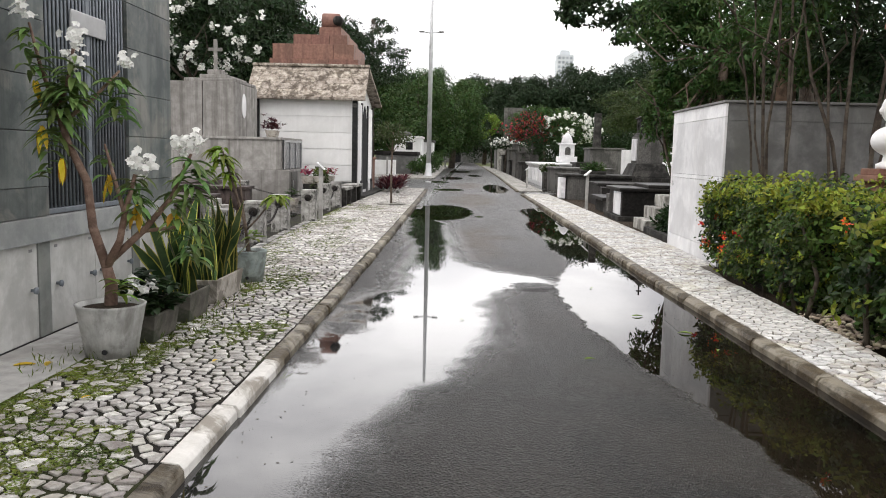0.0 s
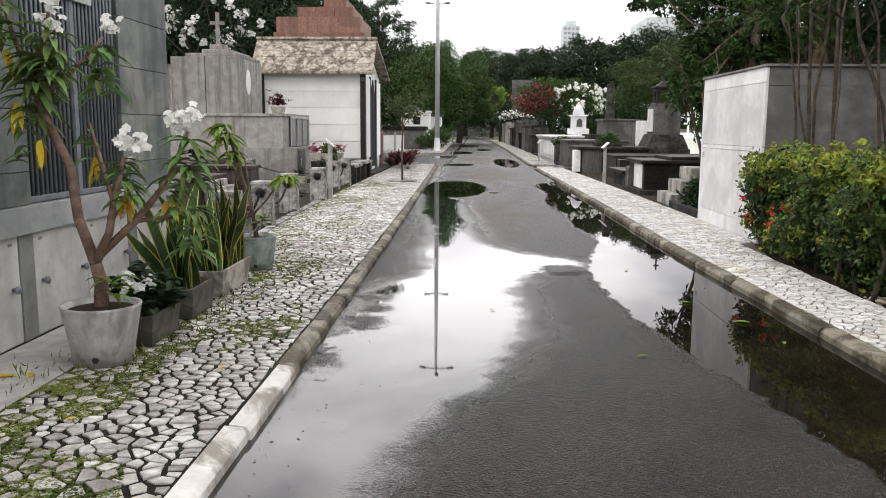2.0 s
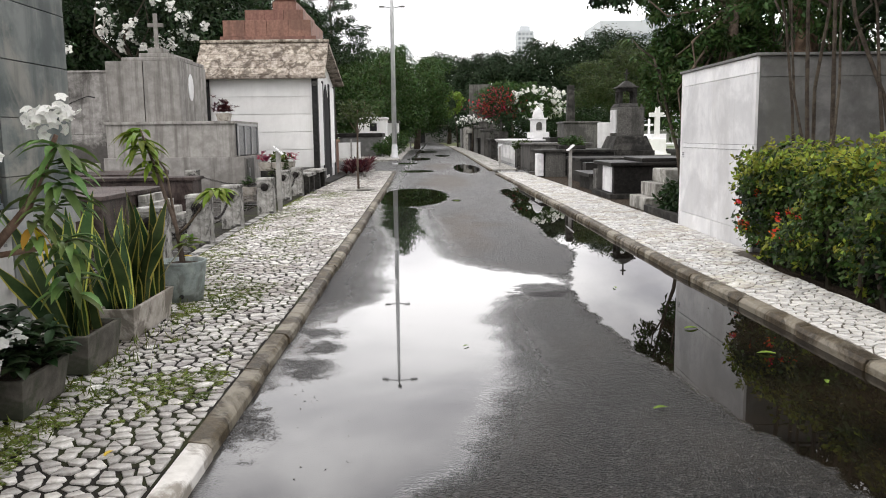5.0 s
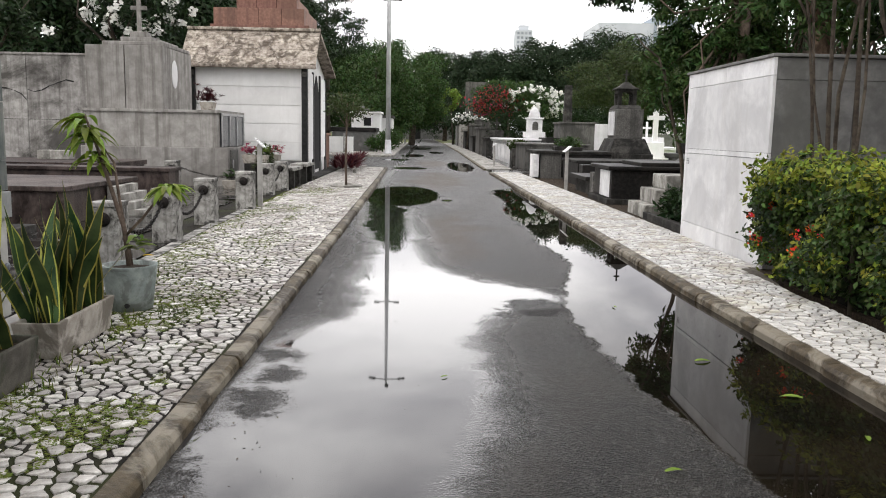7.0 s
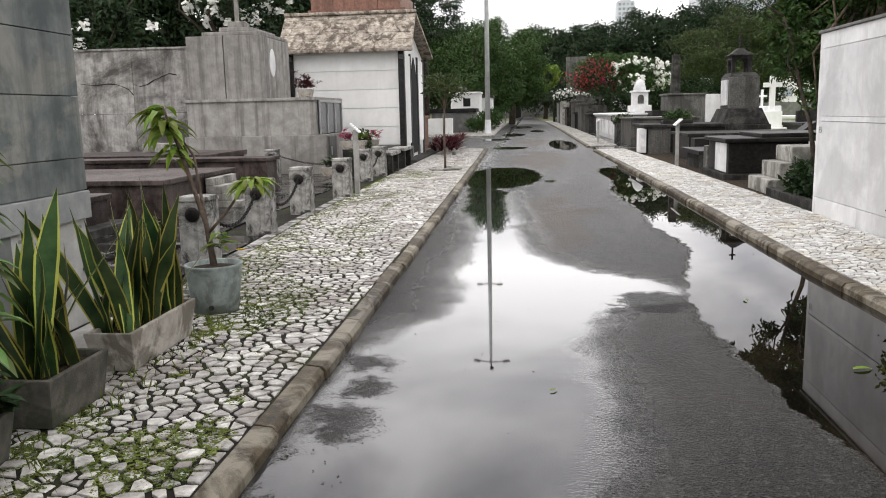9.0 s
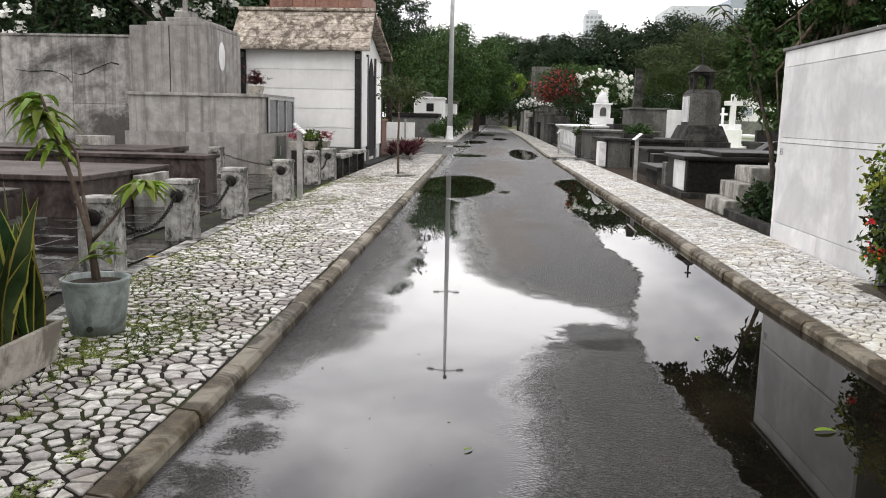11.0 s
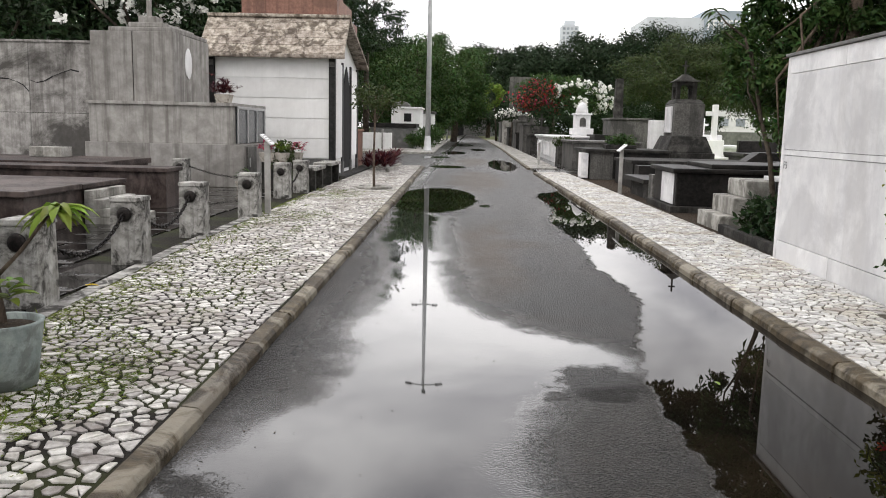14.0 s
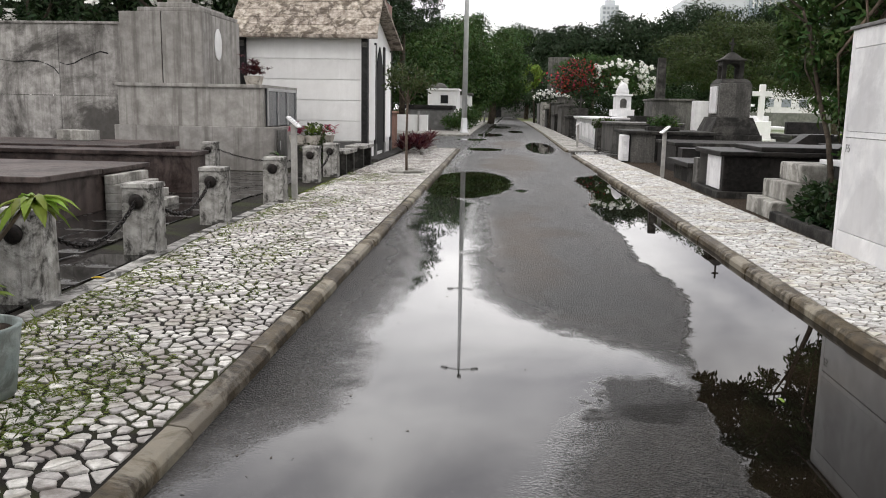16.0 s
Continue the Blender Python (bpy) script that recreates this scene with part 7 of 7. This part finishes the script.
# ---- far buildings ----
twr = thing("apartment_tower", "pale high-rise with rows of windows far behind the trees", "building", (68, 600, 0))
boxpart("wall", (61.5, 73.5, 592, 606, -0.05, 75), M_TOWER, twr, bevel=0)
boxpart("roof_block", (64, 71, 595, 603, 75, 78.5), M_TOWER, twr, bevel=0)
for i in range(14):
    for j in range(4):
        boxpart("window", (62.4 + 2.75 * j, 64.1 + 2.75 * j, 591.8, 592.05, 31.5 + 3.1 * i, 33.2 + 3.1 * i), M_TOWERW, twr, bevel=0)
hp = thing("hospital_building", "large pale-grey hospital block with white sign letters", "building", (63, 255, 0))
boxpart("wall", (50.5, 67, 250, 275, -0.05, 35), M_TOWER, hp, bevel=0)
boxpart("annex_wall", (67, 79, 249, 275, -0.05, 37), M_TOWERD, hp, bevel=0)
for i in range(6):
    boxpart("window_band", (51.5, 66, 249.9, 250.05, 4 + 5.0 * i, 6.0 + 5.0 * i), M_TOWERW, hp, bevel=0)
for i in range(7):
    bm = bmesh.new()
    x_ = 67.8 + 1.5 * i
    box(bm, x_, x_ + 0.32, 248.7, 249.0, 31.5, 34.3)
    if i != 6:
        box(bm, x_ + 0.32, x_ + 1.1, 248.7, 249.0, 33.8, 34.3)
    box(bm, x_ + 0.32, x_ + 1.0, 248.7, 249.0, 32.6, 33.0)
    part("sign_bar", bm, M_SIGN, hp, "white sign bar")
fw = thing("far_white_building", "long white low building with small windows behind graves", "building", (27, 118, 0))
boxpart("wall", (17, 42, 116, 122, -0.05, 5.2), M_PLASTER, fw, bevel=0)
for i in range(11):
    boxpart("window", (18 + 2.2 * i, 19.2 + 2.2 * i, 115.93, 116.02, 2.6, 3.6), M_TOWERW, fw, bevel=0)
# grey material on this white wall stands in for shade from the trees
rw = thing("far_white_wall", "long boundary wall behind the graves, greyed for tree shade", "wall", (22, 74, 0))
boxpart("wall", (12, 36, 73.8, 74.2, 0.05, 1.7), M_GREYWALL, rw)


# ---- fallen leaves and litter ----
def fallen(x, y, z, s, mat, label, turn):
    v, f = blade((-s / 2, 0, 0.004), (1, 0, 0.12), s, s * 0.34, R, droop=0.25)
    ob = new("fallen_leaf", array_mesh("fallen_leaf", v, f, mat))
    ob.matrix_world = pose(x, y, z, 0, 0, turn)
    return tagged(ob, label, "leaf", "fallen leaves")


for x_, y_, s_, a_ in ((1.05, 5.9, 0.09, 20), (2.0, 6.9, 0.12, 160), (1.75, 7.6, 0.11, 10), (2.1, 6.3, 0.08, 70), (0.1, 7.2, 0.05, 40), (1.55, 9.2, 0.07, 100)):
    fallen(x_, y_, 0.073, s_, M_LEAF_YOUNG, "green leaf floating on the puddle", a_)
for x_, y_, s_, a_ in ((-2.62, 4.95, 0.14, 30), (-2.5, 5.0, 0.12, 100), (-1.95, 4.35, 0.06, 60), (-2.9, 11.0, 0.11, 15), (-1.5, 5.2, 0.07, 80)):
    fallen(x_, y_, 0.158, s_, M_LEAF_YEL, "yellow withered leaf on the paving", a_)
n = 620
p = np.stack([R.uniform(-1.05, 2.2, n), R.uniform(2.5, 24, n), np.full(n, 0.073)], 1)
near = R.uniform(size=n) < 0.55
p[near, 0] = -1.04 + np.abs(R.normal(size=near.sum())) * 0.22
v, f = leaf_arrays(p, 0.02, R, 0.5, 0.0, np.tile((0.0, 0.0, 0.0), (n, 1)))
v[:, 2] = 0.072 + np.abs(v[:, 2] - 0.073) * 0.25
tagged(new("road_litter", array_mesh("road_litter", v, f, M_DEBRIS)), "scattered dark leaf litter on wet asphalt", "litter", kind="stuff")

# ---- moss and grass on the left pavement ----
def patchy(x, y):
    return noise.fractal(Vector((x * 1.5, y * 0.75, 3.7)), 0.7, 2.1, 4)


pts = []
for i in range(210000):
    y_ = float(R.uniform(1.5, 22) if i % 3 else R.uniform(3, 9))
    e = along(EDGE_L, y_)
    kx = along(KERB_L, y_) - 0.12
    u = float(R.uniform(0, 1)) ** 1.5
    x_ = e - 0.03 + (kx - e) * u
    if patchy(x_, y_) > -0.26 + 0.66 * u:
        pts.append((x_, y_, 0.147))
pts = np.array(pts[:85000])
out = np.tile((0.0, 0.0, 0.35), (len(pts), 1))
v, f = leaf_arrays(pts, 0.019, R, 0.9, 0.0, out)
v[:, 2] = 0.1497 + (v[:, 2] - 0.147) * 0.25
tagged(new("moss", array_mesh("moss", v, f, M_GRASS)), "yellow-green moss and grass between paving stones", "moss", kind="stuff")
pts = []
for i in range(540):
    c = [(-2.45, 5.0), (-2.0, 5.5), (-1.95, 6.1), (-2.0, 6.9), (-2.05, 8.2), (-2.6, 4.3), (-2.62, 9.4), (-2.1, 7.4), (-2.7, 13.5)][i % 9]
    pts.append((c[0] + R.normal() * 0.13, c[1] + R.normal() * 0.26, 0.15))
pts = np.array(pts)
v, f = leaf_arrays(pts, 0.065, R, 0.12, 0.0, np.tile((0.0, 0.0, 1.3), (len(pts), 1)))
tagged(new("grass_tufts", array_mesh("grass_tufts", v, f, M_GRASS)), "thin grass tufts at the foot of the pots", "grass", kind="stuff")

# ---- court slabs ----
court = bpy.data.objects["court_bed"]
bm = bmesh.new()
box(bm, -0.305, 0.305, -0.305, 0.305, 0, 0.024)
slab = mesh_of(bm, "slab", M_COURT, 0.006)
for i in range(-1, 11):
    for j in range(21):
        if -3.3 - 0.62 * i + 0.3 > along(EDGE_L, 8.65 + 0.62 * j) - 0.14:
            continue
        ob = new("slab", slab)
        ob.parent = court
        ob.matrix_basis = pose(-3.3 - 0.62 * i - 0.02 * (j % 2), 8.65 + 0.62 * j, 0.12 + 0.004 * R.uniform(), R.normal() * 0.3, R.normal() * 0.3, 0)


# ---- mosaic paving ----
def clip_cell(poly, px, py, qx, qy):
    """Keeps the side of the bisector between p and q that p is on."""
    mx, my, dx, dy = (px + qx) / 2, (py + qy) / 2, qx - px, qy - py
    out = []
    for i in range(len(poly)):
        a, b = poly[i], poly[(i + 1) % len(poly)]
        da = (a[0] - mx) * dx + (a[1] - my) * dy
        db = (b[0] - mx) * dx + (b[1] - my) * dy
        if da <= 0:
            out.append(a)
        if (da < 0 < db) or (db < 0 < da):
            k_ = da / (da - db)
            out.append((a[0] + (b[0] - a[0]) * k_, a[1] + (b[1] - a[1]) * k_))
    return out


def mosaic(inner, outer, y0, y1, sx, sy, seed, gap):
    """Irregular stones that fill a strip between two edges: outlines of (x, y)."""
    rng = random.Random(seed)
    rows = int((y1 - y0) / sy)
    pts = {}
    for j in range(-1, rows + 1):
        yc = y0 + (j + 0.5) * sy
        a, b = inner(yc), outer(yc)
        lo, hi = min(a, b), max(a, b)
        cols = max(3, int((hi - lo) / sx))
        for i in range(cols):
            pts[j, i] = (lo + (hi - lo) * (i + 0.5 + 0.28 * (j % 2) - 0.14 + rng.uniform(-0.47, 0.47)) / cols, yc + rng.uniform(-0.47, 0.47) * sy, lo, hi, cols)
    for key in [q for q in pts if rng.random() < 0.13]:
        del pts[key]
    stones = []
    for (j, i), (x, y, lo, hi, cols) in pts.items():
        poly = [(max(lo, x - sx * 1.3), y - sy * 1.4), (min(hi, x + sx * 1.3), y - sy * 1.4), (min(hi, x + sx * 1.3), y + sy * 1.4), (max(lo, x - sx * 1.3), y + sy * 1.4)]
        for dj in (-2, -1, 0, 1, 2):
            for di in (-2, -1, 0, 1, 2):
                q = pts.get((j + dj, i + di))
                if q and (dj or di):
                    poly = clip_cell(poly, x, y, q[0], q[1])
                    if len(poly) < 3:
                        break
            if len(poly) < 3:
                break
        if len(poly) < 3:
            continue
        cx, cy = sum(p[0] for p in poly) / len(poly), sum(p[1] for p in poly) / len(poly)
        r = sum(math.hypot(p[0] - cx, p[1] - cy) for p in poly) / len(poly)
        if r < 0.012:
            continue
        k_ = max(0.3, 1 - gap * rng.uniform(0.6, 1.7) / r)
        stones.append((cx, cy, [((p[0] - cx) * k_ * rng.uniform(0.84, 1.08), (p[1] - cy) * k_ * rng.uniform(0.84, 1.08)) for p in poly], rng.uniform(-0.004, 0.005)))
    return stones


def lay(stones, host, near0, near1, mat_one, mat_all, limit=300):
    vs, fs, count = [], [], 0
    for cx, cy, poly, dz in stones:
        n_ = len(poly)
        top, low = 0.15 + dz, 0.12
        own = near0 < cy < near1 and count < limit
        ring = [(x * 1.02, y * 1.02, low) for x, y in poly] + [(x, y, top - 0.003) for x, y in poly] + [(x * 0.94, y * 0.94, top) for x, y in poly]
        faces = [tuple(range(2 * n_, 3 * n_))] + [(a + o, (a + 1) % n_ + o, (a + 1) % n_ + n_ + o, a + n_ + o) for o in (0, n_) for a in range(n_)]
        if own:
            me = bpy.data.meshes.new("paving_stone")
            me.from_pydata(ring, [], faces)
            me.materials.append(mat_one)
            ob = new("paving_stone", me)
            ob.parent = host
            ob.location = (cx, cy, 0)
            count += 1
        else:
            o = len(vs)
            vs += [(x + cx, y + cy, z) for x, y, z in ring]
            fs += [tuple(q + o for q in fc) for fc in faces]
    me = bpy.data.meshes.new("paving_stones")
    me.from_pydata(vs, [], fs)
    me.materials.append(mat_all)
    ob = new("paving_stones", me)
    ob.parent = host
    ob["kind"] = "stuff"


lay(mosaic(lambda y: along(KERB_L, y) - 0.108, lambda y: along(EDGE_L, y), 0.5, 33.4, 0.082, 0.064, 5, 0.0115), BED_L, 4.4, 6.2, M_STONE, M_STONE_I)
lay(mosaic(lambda y: along(KERB_R, y) + 0.108, lambda y: along(EDGE_R, y), 3.0, 30.9, 0.074, 0.06, 6, 0.0062), BED_R, 6.5, 9, M_STONEW, M_STONEW_I)
